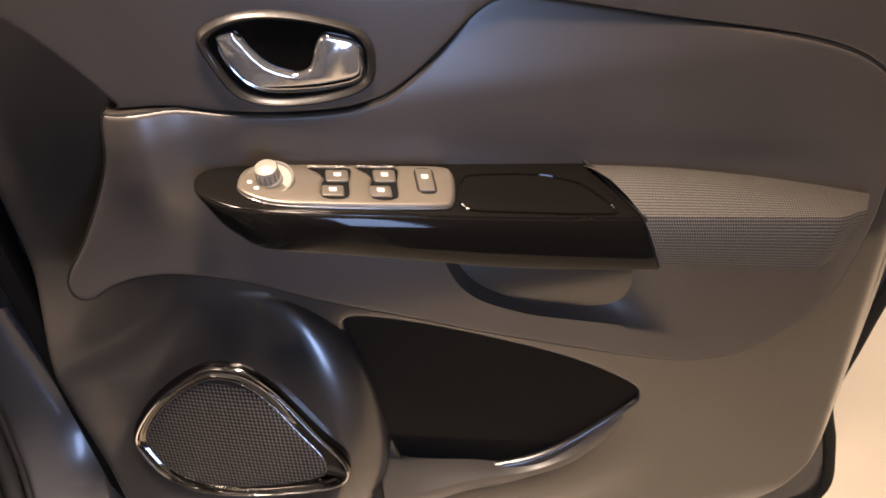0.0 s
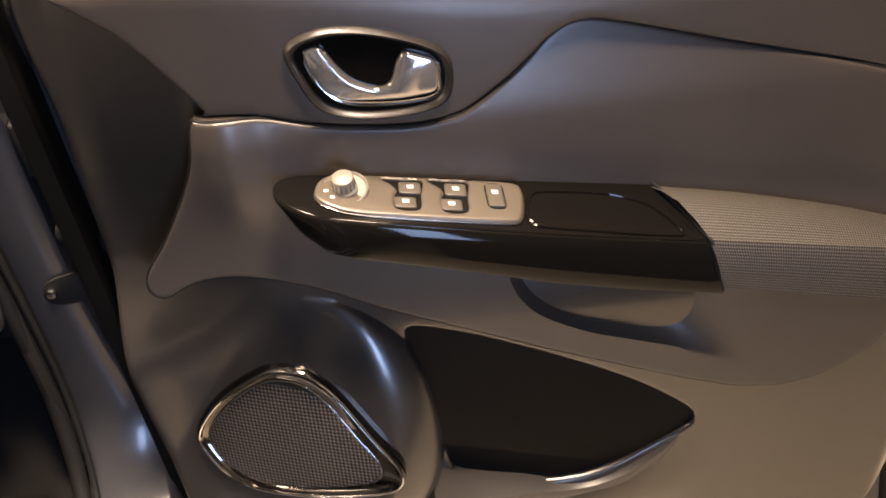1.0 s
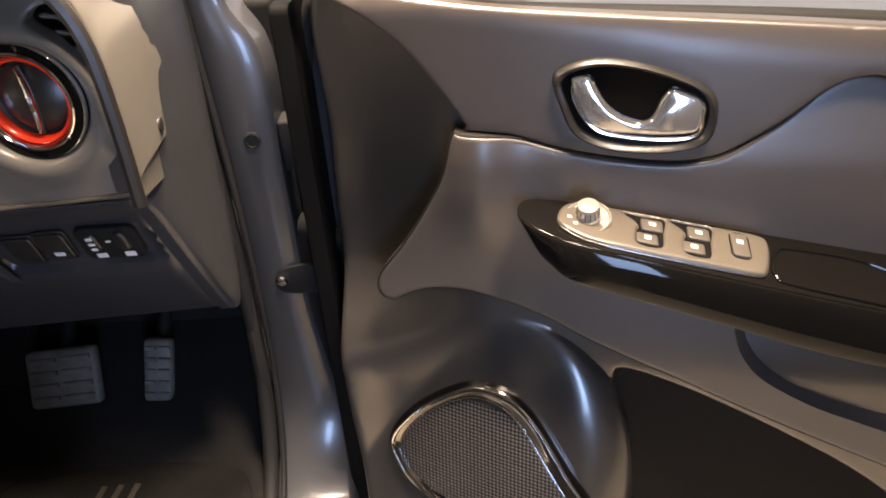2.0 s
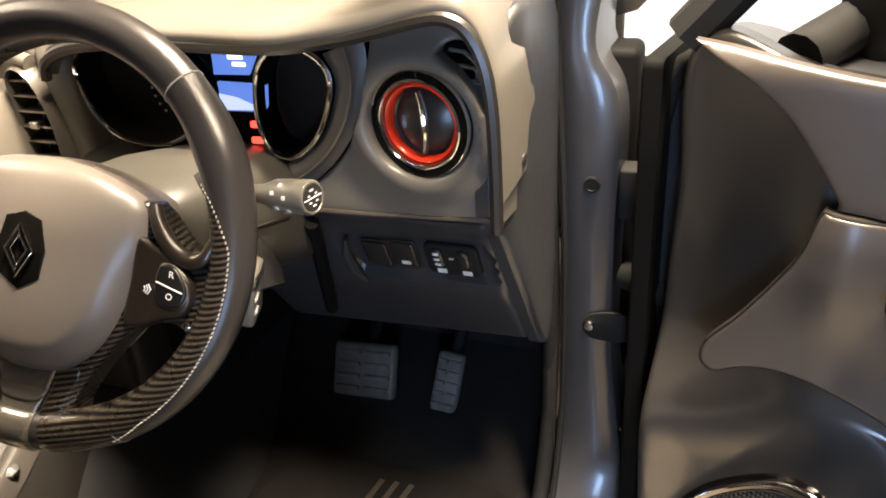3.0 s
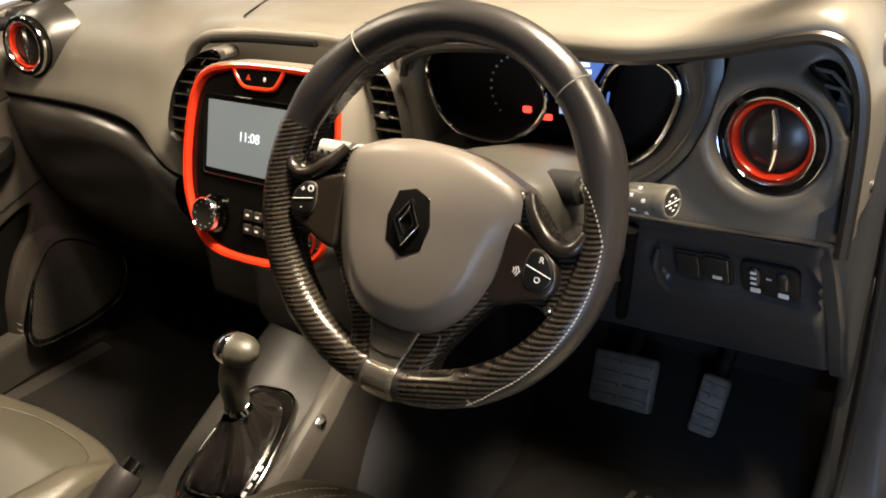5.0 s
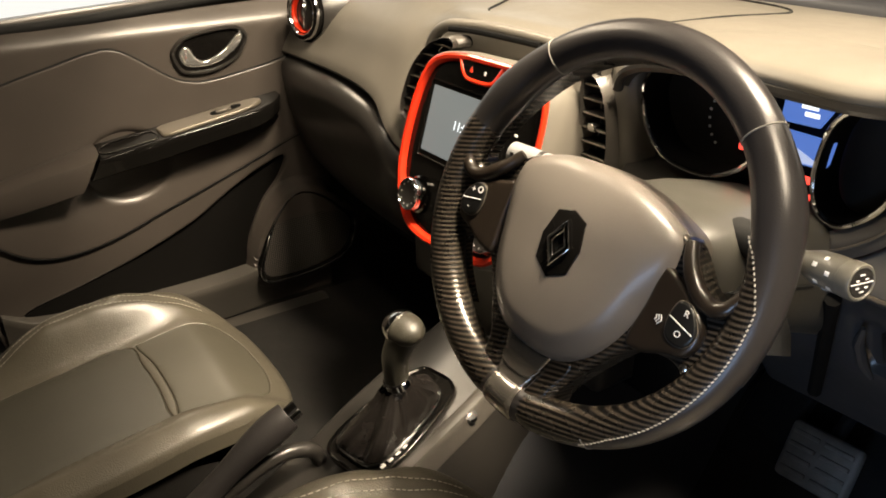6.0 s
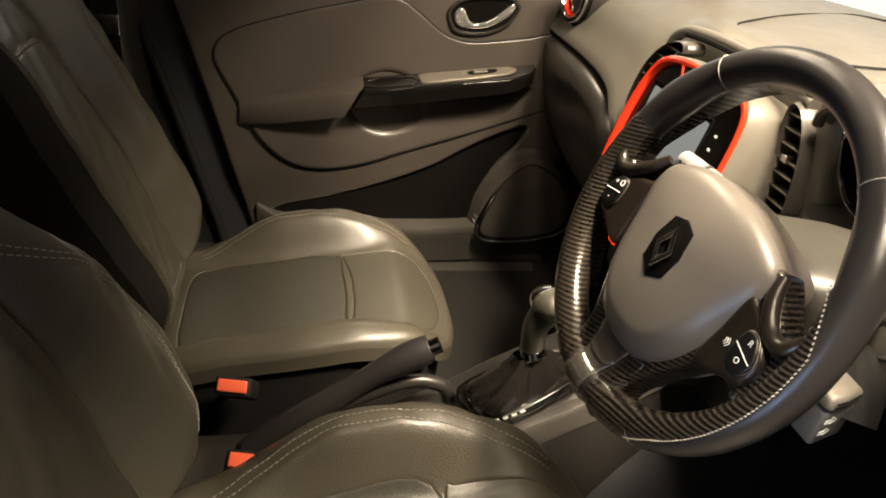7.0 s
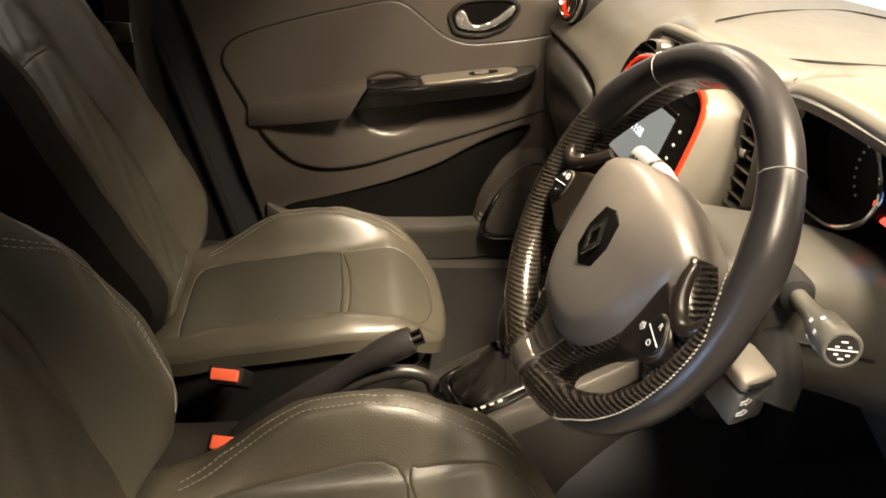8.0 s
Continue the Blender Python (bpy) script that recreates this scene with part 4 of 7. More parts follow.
def build_far_door(label):
    """The closed passenger door: y runs forwards, z up, h inwards from its trim."""
    door = empty("door_2", pose(-0.76, 0, 0), label, "car door", "", "structure")

    def put(y, z, h):
        return Vector((0.07 + h, y, z))

    def add(name, bm, mat, lab="", under=None, sharp=40):
        return part(name, bm, mat, under or door, lab, sharp)

    def about(line, c, f, g=None):
        """Outline drawn in towards a point."""
        return [Vector((c[0] + (p.x - c[0]) * f, c[1] + (p.y - c[1]) * (g or f))) for p in line]

    body_line = spline([(0.40, 0.96), (0.41, 0.6), (0.40, 0.22), (0.2, 0.18), (-0.30, 0.18), (-0.40, 0.26), (-0.46, 0.45), (-0.53, 0.68), (-0.60, 0.90), (-0.58, 0.955), (-0.2, 0.965)], 6)
    add("door_body", slab(body_line, put, -0.12, -0.030, 0.01), PAINT, "grey painted steel door body")
    add("door_seal", tube([put(-0.02 + (p.x + 0.02) * 0.985, 0.55 + (p.y - 0.55) * 0.985, -0.026) for p in body_line], 0.010, 10, closed=True), RUBBER, "black rubber seal round the door")
    add("window_frame", tube([put(y, z, h) for y, z, h in ((0.38, 0.985, -0.05), (0.10, 1.25, -0.09), (-0.12, 1.40, -0.13), (-0.35, 1.44, -0.14), (-0.60, 1.42, -0.14), (-0.62, 0.95, -0.06))], 0.022, 8), RUBBER, "black window frame")

    step = [(0.300, 0.872), (0.235, 0.863), (0.185, 0.852), (0.133, 0.844), (0.085, 0.838), (0.046, 0.838), (0.006, 0.852), (-0.043, 0.888), (-0.070, 0.906), (-0.097, 0.915), (-0.135, 0.911), (-0.179, 0.900), (-0.245, 0.884), (-0.312, 0.865), (-0.365, 0.848), (-0.401, 0.833)]
    rest_of = [(-0.428, 0.812), (-0.436, 0.780), (-0.420, 0.745), (-0.400, 0.709), (-0.372, 0.652), (-0.334, 0.603), (-0.287, 0.570), (-0.223, 0.560), (-0.141, 0.573), (-0.044, 0.606), (0.054, 0.638), (0.151, 0.671), (0.223, 0.697), (0.290, 0.722), (0.320, 0.790)]
    insert = spline(step + rest_of, 7)
    pod = spline([(0.095, 0.415), (0.108, 0.485), (0.146, 0.562), (0.196, 0.610), (0.260, 0.606), (0.335, 0.548), (0.365, 0.500), (0.350, 0.440), (0.31, 0.395), (0.20, 0.375), (0.12, 0.380)], 6)
    pocket = spline([(0.205, 0.664), (0.136, 0.640), (0.070, 0.605), (0.008, 0.568), (-0.107, 0.521), (-0.220, 0.486), (-0.300, 0.466), (-0.325, 0.450), (-0.300, 0.437), (-0.200, 0.432), (-0.030, 0.430), (0.085, 0.438), (0.102, 0.452), (0.112, 0.500), (0.148, 0.572), (0.192, 0.622)], 5)

    def panel_height(y, z):
        p = np.stack([y, z], 1)
        q = np.where(inside(p, np.array([tuple(v)[:2] for v in pod])), edge_distance(p, np.array([tuple(v)[:2] for v in pod])), 0)
        ledge = 0.003 * np.exp(-((z - (0.598 + 0.37 * np.maximum(y + 0.06, 0) + 0.02 * ease(y, -0.2, -0.35))) / 0.035) ** 2) * ease(y, -0.36, -0.25)
        return 0.030 * ease(q, 0.0, 0.016) + ledge - 0.040 * ease(z, 0.925, 0.99) - 0.012 * ease(z, 0.56, 0.44)

    trim = spline([(0.38, 0.975), (0.20, 0.984), (0.05, 0.984), (-0.10, 0.979), (-0.25, 0.972), (-0.40, 0.963), (-0.50, 0.950), (-0.522, 0.925), (-0.508, 0.880), (-0.478, 0.785), (-0.447, 0.683), (-0.412, 0.560), (-0.376, 0.433), (-0.345, 0.340), (-0.28, 0.295), (-0.10, 0.285), (0.20, 0.30), (0.37, 0.33), (0.39, 0.60)], 10)
    add("lower_panel", sheet(trim, put, panel_height, 0.008, 0.008, 0.025, [pocket], offsets([Vector(p).to_2d() for p in pod], (0.0, -0.004, -0.008, -0.013, -0.019), True), 0.006), SOFT, "brown-grey moulded door trim with pocket")
    c = (-0.02, 0.52)
    rows = [[put(p.x, p.y, h) for p in about(pocket, c, f)] for f, h in ((1.004, -0.012), (1.0, -0.03), (0.985, -0.055), (0.6, -0.060))]
    add("pocket_lining", loft(rows, ring=True, caps=True), LINING, "inside of the door pocket, blackened for its shade")
    lip = spline([(-0.36, 0.470, 0.0), (-0.31, 0.447, 0.012), (-0.22, 0.437, 0.024), (-0.10, 0.433, 0.030), (0.03, 0.434, 0.030), (0.10, 0.438, 0.026), (0.150, 0.441, 0.012)], 6, closed=False)
    rows = [[put(p.x, p.y + dz, p.z * f + dh) for p in lip] for dz, f, dh in ((0.010, 0.0, -0.055), (0.004, 0.0, -0.02), (0.001, 1.0, -0.008), (-0.001, 1.0, -0.002), (-0.006, 1.0, 0.0), (-0.018, 1.0, -0.002), (-0.05, 0.7, -0.006), (-0.10, 0.2, -0.010))]
    add("pocket_lip", loft(rows), PLASTIC, "rounded grey lip of the door pocket")

    cup_edge = spline([(-0.195, 0.668), (-0.160, 0.650), (-0.120, 0.638), (-0.080, 0.640), (-0.045, 0.654), (-0.022, 0.678), (-0.018, 0.705)], 6, closed=False)

    def insert_height(y, z):
        scoop = bump_at(y, z, -0.098, 0.705, 0.085, 0.072)
        return 0.006 - 0.042 * scoop + 0.004 * ease(z, 0.70, 0.60)

    add("insert", sheet(insert, put, insert_height, 0.006, 0.004, 0.010, (), offsets([Vector(p).to_2d() for p in cup_edge], (-0.006, 0.0, 0.006, 0.012))), SOFT, "soft brown-grey door insert with a hollow pull")
    depth = insert_height(np.array([p.x for p in insert]), np.array([p.y for p in insert]))
    add("joint", tube([put(p.x, p.y, float(h) - 0.0025) for p, h in zip(insert, depth)], 0.0020, 6, closed=True), RUBBER, "dark joint round the insert")
    add("screw_cover", lathe([(0.009, 0), (0.009, 0.002), (0.0075, 0.003), (0, 0.003)], 20, Matrix.Translation(put(-0.112, 0.672, -0.028)) @ pose(0, 0, 0, 0, 90)), SOFT, "round screw cover in the pull")

    # padded armrest, tapering to the rear
    rows = []
    for k in range(25):
        t = k / 24
        y = -0.150 - 0.240 * t
        zt, hr = 0.757 - 0.050 * t - 0.010 * t * t, 0.060 - 0.036 * t - 0.016 * t ** 4
        zr, zb = zt - 0.012 + 0.004 * t, 0.690 - 0.040 * t
        slant = lambda z: y - 0.55 * (zt - z) * (1 - t) ** 2
        row = [put(y, zt, 0.002)] + [put(y, zt + (zr - zt) * f + 0.007 * math.sin(math.pi * f) * (1 - 0.6 * t), 0.002 + (hr - 0.002) * f) for f in (0.3, 0.6, 0.85)]
        row += [put(slant(z), z, h) for z, h in [(zr - 0.002, hr), (zr - 0.006, hr + 0.0015)] + [(zr + (zb - zr) * f, hr + 0.003 * math.sin(math.pi * f)) for f in (0.35, 0.7)] + [(zb, hr - 0.002), (zb - 0.003, hr - 0.008), (zb + 0.004, -0.002)]]
        rows.append(row)
    add("armrest_pad", loft(rows, caps=True), SOFT, "brown-grey padded armrest", None, 25)

    # gloss black trim with the grip bowl, in front of the pad
    def top_z(y, h):
        return 0.7735 + 0.128 * y - 0.17 * (h - 0.005)

    def on_top(y, h, up):
        return put(y, top_z(y, h) + up, h + 0.15 * up)

    def width(y):
        return 0.014 + 0.048 * math.sqrt(max(1 - max((y - 0.11) / 0.092, 0) ** 2, 0))

    ys = [-0.150 + 0.350 * k / 40 for k in range(41)]
    face = [Vector((y, width(y))) for y in ys] + [Vector((y, 0.003)) for y in reversed(ys)]
    bowl = spline([(-0.138, 0.020), (-0.10, 0.016), (-0.058, 0.018), (-0.046, 0.030), (-0.050, 0.050), (-0.085, 0.054), (-0.128, 0.053), (-0.146, 0.040)], 5)
    trimtop = add("armrest_trim", sheet(face, on_top, flat(0.0), 0.008, 0.0015, 0.002, [bowl]), GLOSS, "gloss black armrest trim")
    add("grip_bowl", loft([[on_top(p.x, p.y, d) for p in about(bowl, (-0.096, 0.035), f)] for f, d in ((1.0, 0.0), (1.0, -0.008), (0.96, -0.030), (0.7, -0.040))], ring=True, caps=True), GLOSS, "gloss black grip bowl", trimtop)
    # smoked chrome puts the lacquer's bright reflection into the edge
    add("bowl_edge", tube([on_top(p.x, p.y, 0.0005) for p in bowl], 0.0016, 6, closed=True), DARK_CHROME, "bright reflection along the edge of the bowl", trimtop)
    rows = []
    for y in ys:
        w = width(y)
        zt = top_z(y, w)
        zb = min(0.729 + 0.150 * y, zt - 0.008) + 0.006 * float(ease(np.float64(y), 0.14, 0.20))
        lag = 0.55 * float(ease(np.float64(y), -0.02, -0.15))
        rows.append([put(y - lag * (zt - z), z, h) for z, h in [(zt, w - 0.001), (zt - 0.0015, w + 0.0012), (zt - 0.004, w + 0.002)] + [(zt + (zb - zt) * f, w + 0.002 - 0.004 * f) for f in (0.4, 0.7, 0.95)] + [(zb - 0.001, w - 0.006), (zb + 0.006, 0.0)]])
    add("trim_front", loft(rows, caps=True), GLOSS, "gloss black front face", trimtop)
    plate_line = spline([(-0.036, 0.016), (0.02, 0.013), (0.09, 0.012), (0.140, 0.014), (0.158, 0.024), (0.150, 0.040), (0.110, 0.050), (0.04, 0.053), (-0.030, 0.054), (-0.040, 0.036)], 6)
    plate = add("switch_plate", sheet(plate_line, on_top, flat(0.0050), 0.008, 0.003, 0.006), SATIN, "satin bronze switch plate")
    add("switch_recess", slab(spline([(0.062, 0.024), (0.110, 0.022), (0.118, 0.030), (0.108, 0.038), (0.064, 0.040)], 4), on_top, 0.004, 0.0054, 0.0002), VOID, "dark finger recess", plate)
    add("switch", slab(rect(0.068, 0.098, 0.026, 0.037, 0.003), on_top, 0.004, 0.0088, 0.0016), SATIN_DARK, "window rocker switch", plate)

    # inner handle
    bezel = spline([(0.011, 0.894), (0.026, 0.912), (0.047, 0.922), (0.095, 0.929), (0.139, 0.929), (0.157, 0.912), (0.150, 0.892), (0.132, 0.870), (0.092, 0.853), (0.055, 0.850), (0.026, 0.856), (0.014, 0.874)], 5)
    hc = (0.084, 0.890)
    handle = add("door_handle", loft([[put(p.x, p.y, h) for p in about(bezel, hc, f, 1 - (1 - f) * 1.5)] for f, h in ((1.02, -0.004), (1.0, 0.004), (0.97, 0.0075), (0.93, 0.0075), (0.89, 0.003), (0.87, -0.006))], ring=True), PLASTIC_DARK, "dark moulded surround of the inner handle")
    add("handle_cup", loft([[put(p.x, p.y, h) for p in about(bezel, hc, f, 1 - (1 - f) * 1.4)] for f, h in ((0.89, 0.002), (0.84, -0.018), (0.7, -0.032), (0.4, -0.040))], ring=True, caps=True), GLOSS, "gloss black finger cup", handle)
    blade = spline([(0.027, 0.893), (0.036, 0.902), (0.046, 0.898), (0.056, 0.880), (0.070, 0.874), (0.090, 0.879), (0.112, 0.892), (0.130, 0.908), (0.142, 0.917), (0.147, 0.908), (0.138, 0.894), (0.120, 0.880), (0.095, 0.867), (0.070, 0.863), (0.048, 0.864), (0.032, 0.870), (0.026, 0.882)], 4)
    add("lever", slab(blade, put, -0.016, 0.0055, 0.0034), LEVER_CHROME, "polished chrome pull lever", handle)

    # loudspeaker
    spk = spline([(0.117, 0.435), (0.133, 0.484), (0.148, 0.518), (0.170, 0.552), (0.206, 0.584), (0.252, 0.578), (0.314, 0.528), (0.336, 0.500), (0.328, 0.457), (0.296, 0.425), (0.230, 0.410), (0.160, 0.408), (0.128, 0.414)], 6)
    sc = (0.225, 0.495)

    def lean(y, z, h):
        return put(y, z, 0.028 + 0.05 * (0.50 - z) + h)

    rim_of = lambda f, h: [lean(p.x, p.y, h) for p in about(spk, sc, f)]
    ring = add("speaker_bezel", loft([rim_of(1.05, -0.012), rim_of(1.04, 0.002), rim_of(1.02, 0.006), rim_of(0.985, 0.006), rim_of(0.96, 0.003), rim_of(0.94, 0.0), rim_of(0.93, -0.003)], ring=True), GLOSS, "gloss black loudspeaker surround")
    add("chrome_ring", tube(rim_of(1.015, 0.0055), 0.0026, 8, closed=True), CHROME, "chrome ring of the loudspeaker", ring)
    add("speaker_grille", sheet(about(spk, sc, 0.935), lean, lambda a, b: -0.001 + 0.004 * bump_at(a, b, 0.225, 0.495, 0.12, 0.09), 0.012, 0.002, 0.004), GRILLE, "perforated loudspeaker grille", ring)


driver_door = build_door(-1, pose(0.76, 0.411, 0, 0, 0, -10.03), "wide-open driver's door with dark trim and switches")
build_far_door("closed passenger door with brown-grey trim")


def door_mirror(door, s, u, z):
    rows = []
    for k in range(13):
        w = math.pi * k / 12
        r = math.sin(w) ** 0.6
        rows.append([Vector((u + 0.065 * r * math.cos(q) * 0.7, s * (-0.21 - 0.12 * math.cos(w)), z + 0.098 * (0.25 + 0.75 * r) * math.sin(q))) for q in [2 * math.pi * j / 24 for j in range(24)]])
    m = part("door_mirror", loft(rows, ring=True, caps=True), RUBBER, door, "dark exterior mirror housing")
    part("mirror_foot", tube([Vector((u - 0.02, s * -0.13, z - 0.03)), Vector((u - 0.06, s * -0.03, 0.965))], 0.025, 12), RUBBER, m)
    part("mirror_glass", slab([Vector((0.10 * math.cos(q), 0.062 * math.sin(q))) for q in [2 * math.pi * j / 28 for j in range(28)]], lambda a, b, h: Vector((u + 0.048 + h, s * (-0.21 + a), z + b)), -0.004, 0.0, 0.001), CHROME, m, "mirror glass")


door_mirror(driver_door, -1, 0.18, 1.01)

# ---- dashboard ----
dash = empty("dashboard", pose(0, 0.3, 0.8), "grey moulded dashboard with round vents and orange trim", "dashboard")
dash_in = Matrix.Translation((0, -0.3, -0.8))


def dpart(name, bm, mat, lab="", under=None, sharp=40):
    bm.transform(dash_in)
    return part(name, bm, mat, under or dash, lab, sharp)


# top: from the windscreen to the brow, over the passenger's side down to the glovebox seam
TOP = [
    (-0.72, [(0.80, 0.965), (0.60, 0.99), (0.42, 0.995), (0.33, 0.980), (0.275, 0.945), (0.245, 0.905), (0.225, 0.872), (0.245, 0.862)]),
    (-0.58, [(0.84, 0.965), (0.60, 1.00), (0.42, 1.005), (0.33, 0.990), (0.270, 0.955), (0.240, 0.910), (0.220, 0.876), (0.240, 0.864)]),
    (-0.42, [(0.87, 0.965), (0.60, 1.005), (0.42, 1.012), (0.33, 0.998), (0.265, 0.960), (0.232, 0.915), (0.212, 0.879), (0.235, 0.866)]),
    (-0.30, [(0.88, 0.965), (0.60, 1.005), (0.42, 1.014), (0.33, 1.002), (0.262, 0.965), (0.230, 0.915), (0.206, 0.868), (0.230, 0.855)]),
    (-0.24, [(0.89, 0.965), (0.60, 1.006), (0.42, 1.014), (0.33, 1.004), (0.262, 0.965), (0.228, 0.890), (0.205, 0.815), (0.230, 0.800)]),
    (-0.19, [(0.89, 0.965), (0.60, 1.006), (0.42, 1.014), (0.33, 1.006), (0.275, 0.985), (0.262, 0.88), (0.250, 0.78), (0.260, 0.760)]),
    (-0.10, [(0.90, 0.965), (0.60, 1.006), (0.42, 1.014), (0.33, 1.008), (0.262, 1.000), (0.262, 0.90), (0.250, 0.78), (0.260, 0.760)]),
    (0.05, [(0.90, 0.965), (0.60, 1.006), (0.42, 1.016), (0.33, 1.010), (0.258, 1.003), (0.262, 0.90), (0.250, 0.78), (0.260, 0.760)]),
    (0.16, [(0.90, 0.965), (0.60, 1.008), (0.42, 1.020), (0.33, 1.018), (0.255, 1.005), (0.262, 0.90), (0.250, 0.78), (0.260, 0.760)]),
    (0.20, [(0.90, 0.965), (0.60, 1.010), (0.42, 1.026), (0.33, 1.026), (0.290, 1.018), (0.285, 0.93), (0.285, 0.82), (0.290, 0.800)]),
    (0.40, [(0.89, 0.965), (0.60, 1.010), (0.42, 1.030), (0.34, 1.032), (0.320, 1.020), (0.320, 0.93), (0.320, 0.82), (0.320, 0.800)]),
    (0.60, [(0.84, 0.965), (0.60, 1.010), (0.42, 1.035), (0.34, 1.040), (0.320, 1.020), (0.320, 0.93), (0.320, 0.82), (0.320, 0.800)]),
    (0.655, [(0.80, 0.965), (0.60, 1.005), (0.42, 1.025), (0.34, 1.030), (0.320, 1.010), (0.320, 0.93), (0.320, 0.82), (0.320, 0.800)]),
]
cols = [spline([(x, p[k][0], p[k][1]) for x, p in TOP], 5, closed=False) for k in range(8)]
rows = [spline([c[i] for c in cols], 4, closed=False) for i in range(len(cols[0]))]
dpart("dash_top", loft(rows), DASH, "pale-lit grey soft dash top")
seam = spline([(0.115, 0.315, 1.016), (0.05, 0.285, 1.006), (-0.06, 0.288, 1.005), (-0.125, 0.305, 1.007), (-0.145, 0.33, 1.010), (-0.19, 0.42, 1.0145), (-0.24, 0.52, 1.011), (-0.27, 0.60, 1.006), (-0.2, 0.66, 1.002), (0.0, 0.68, 1.001), (0.14, 0.60, 1.009), (0.145, 0.45, 1.0185)], 6)
dpart("centre_lid_seam", tube(seam, 0.0016, 6, closed=True), RUBBER, "dark outline of the lid on the dash top")

# cluster hood: an arched brow over the instruments, running down the outer end
hood = []
arch = spline([(0.205, 0.988), (0.215, 1.006), (0.25, 1.020), (0.32, 1.026), (0.40, 1.026), (0.463, 1.026), (0.512, 1.032), (0.556, 1.040), (0.596, 1.050), (0.622, 1.053), (0.640, 1.044), (0.652, 1.020), (0.657, 0.985), (0.658, 0.930), (0.657, 0.872)], 4, closed=False)
for k, p in enumerate(arch):
    f = k / (len(arch) - 1)
    fore = 0.232 - 0.020 * math.sin(math.pi * min(f * 1.2, 1))
    out = Vector((0.004 * (1 if f > 0.85 else -1 if f < 0.08 else 0), 0.0))
    hood.append([Vector((p.x, fore + 0.075, p.y - 0.020)), Vector((p.x, fore + 0.03, p.y - 0.013)), Vector((p.x, fore + 0.005, p.y - 0.009)), Vector((p.x, fore, p.y - 0.004)), Vector((p.x + out.x * 0.2, fore + 0.002, p.y + 0.003)), Vector((p.x + out.x * 0.5, fore + 0.012, p.y + 0.010)), Vector((p.x + out.x, fore + 0.05, p.y + 0.014)), Vector((p.x + out.x, fore + 0.11, p.y + 0.012)), Vector((p.x + out.x, fore + 0.20, p.y - 0.002))])
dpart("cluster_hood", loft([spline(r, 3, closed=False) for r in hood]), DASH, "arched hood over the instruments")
dpart("hood_lip", tube([Vector((p.x, 0.216 + 0.010 * (1 - math.sin(math.pi * k / (len(arch) - 1))), p.y - 0.010)) for k, p in enumerate(arch)], 0.006, 8), PLASTIC_DARK, "dark underside of the hood")

# outer face with the round vent
face = spline([(0.546, 1.028), (0.57, 1.037), (0.60, 1.044), (0.630, 1.045), (0.648, 1.030), (0.656, 0.99), (0.656, 0.93), (0.653, 0.866), (0.60, 0.859), (0.52, 0.856), (0.455, 0.854), (0.43, 0.857), (0.470, 0.880), (0.503, 0.910), (0.530, 0.950), (0.541, 0.990)], 5)
VENT = Vector((0.587, 0.25, 0.949))


def face_height(a, b):
    r = np.hypot(a - VENT.x, b - VENT.z)
    return 0.0 + 0.014 * np.exp(-((r - 0.056) / 0.014) ** 2) + 0.004 * ease(r, 0.10, 0.07) + 0.006 * ease(b, 0.90, 0.86) - 0.02 * ease(a, 0.640, 0.660)


vent_hole = [Vector((VENT.x + 0.0470 * math.cos(2 * math.pi * k / 40), VENT.z + 0.0470 * math.sin(2 * math.pi * k / 40))) for k in range(40)]
side_hole = spline([(0.606, 1.010), (0.618, 1.019), (0.632, 1.014), (0.643, 0.992), (0.647, 0.968), (0.644, 0.962), (0.636, 0.978), (0.622, 0.996)], 4)
dpart("outer_face", sheet(face, xz(0.252), face_height, 0.006, 0.004, 0.015, [vent_hole, side_hole]), DASH, "grey outer dash face round the air vent")
dpart("demister_back", sheet([Vector((p.x, p.y)) for p in side_hole], xz(0.275), flat(0.0), 0.02, 0.001, 0.0), VOID, "dark demister slot")
for k in range(3):
    a, b = 0.612 + 0.008 * k, 1.010 - 0.013 * k
    dpart("demister_slat", tube([(a, 0.256, b), (a + 0.013, 0.256, b - 0.002), (0.644, 0.256, b - 0.020)], 0.0018, 6), DASH, "")


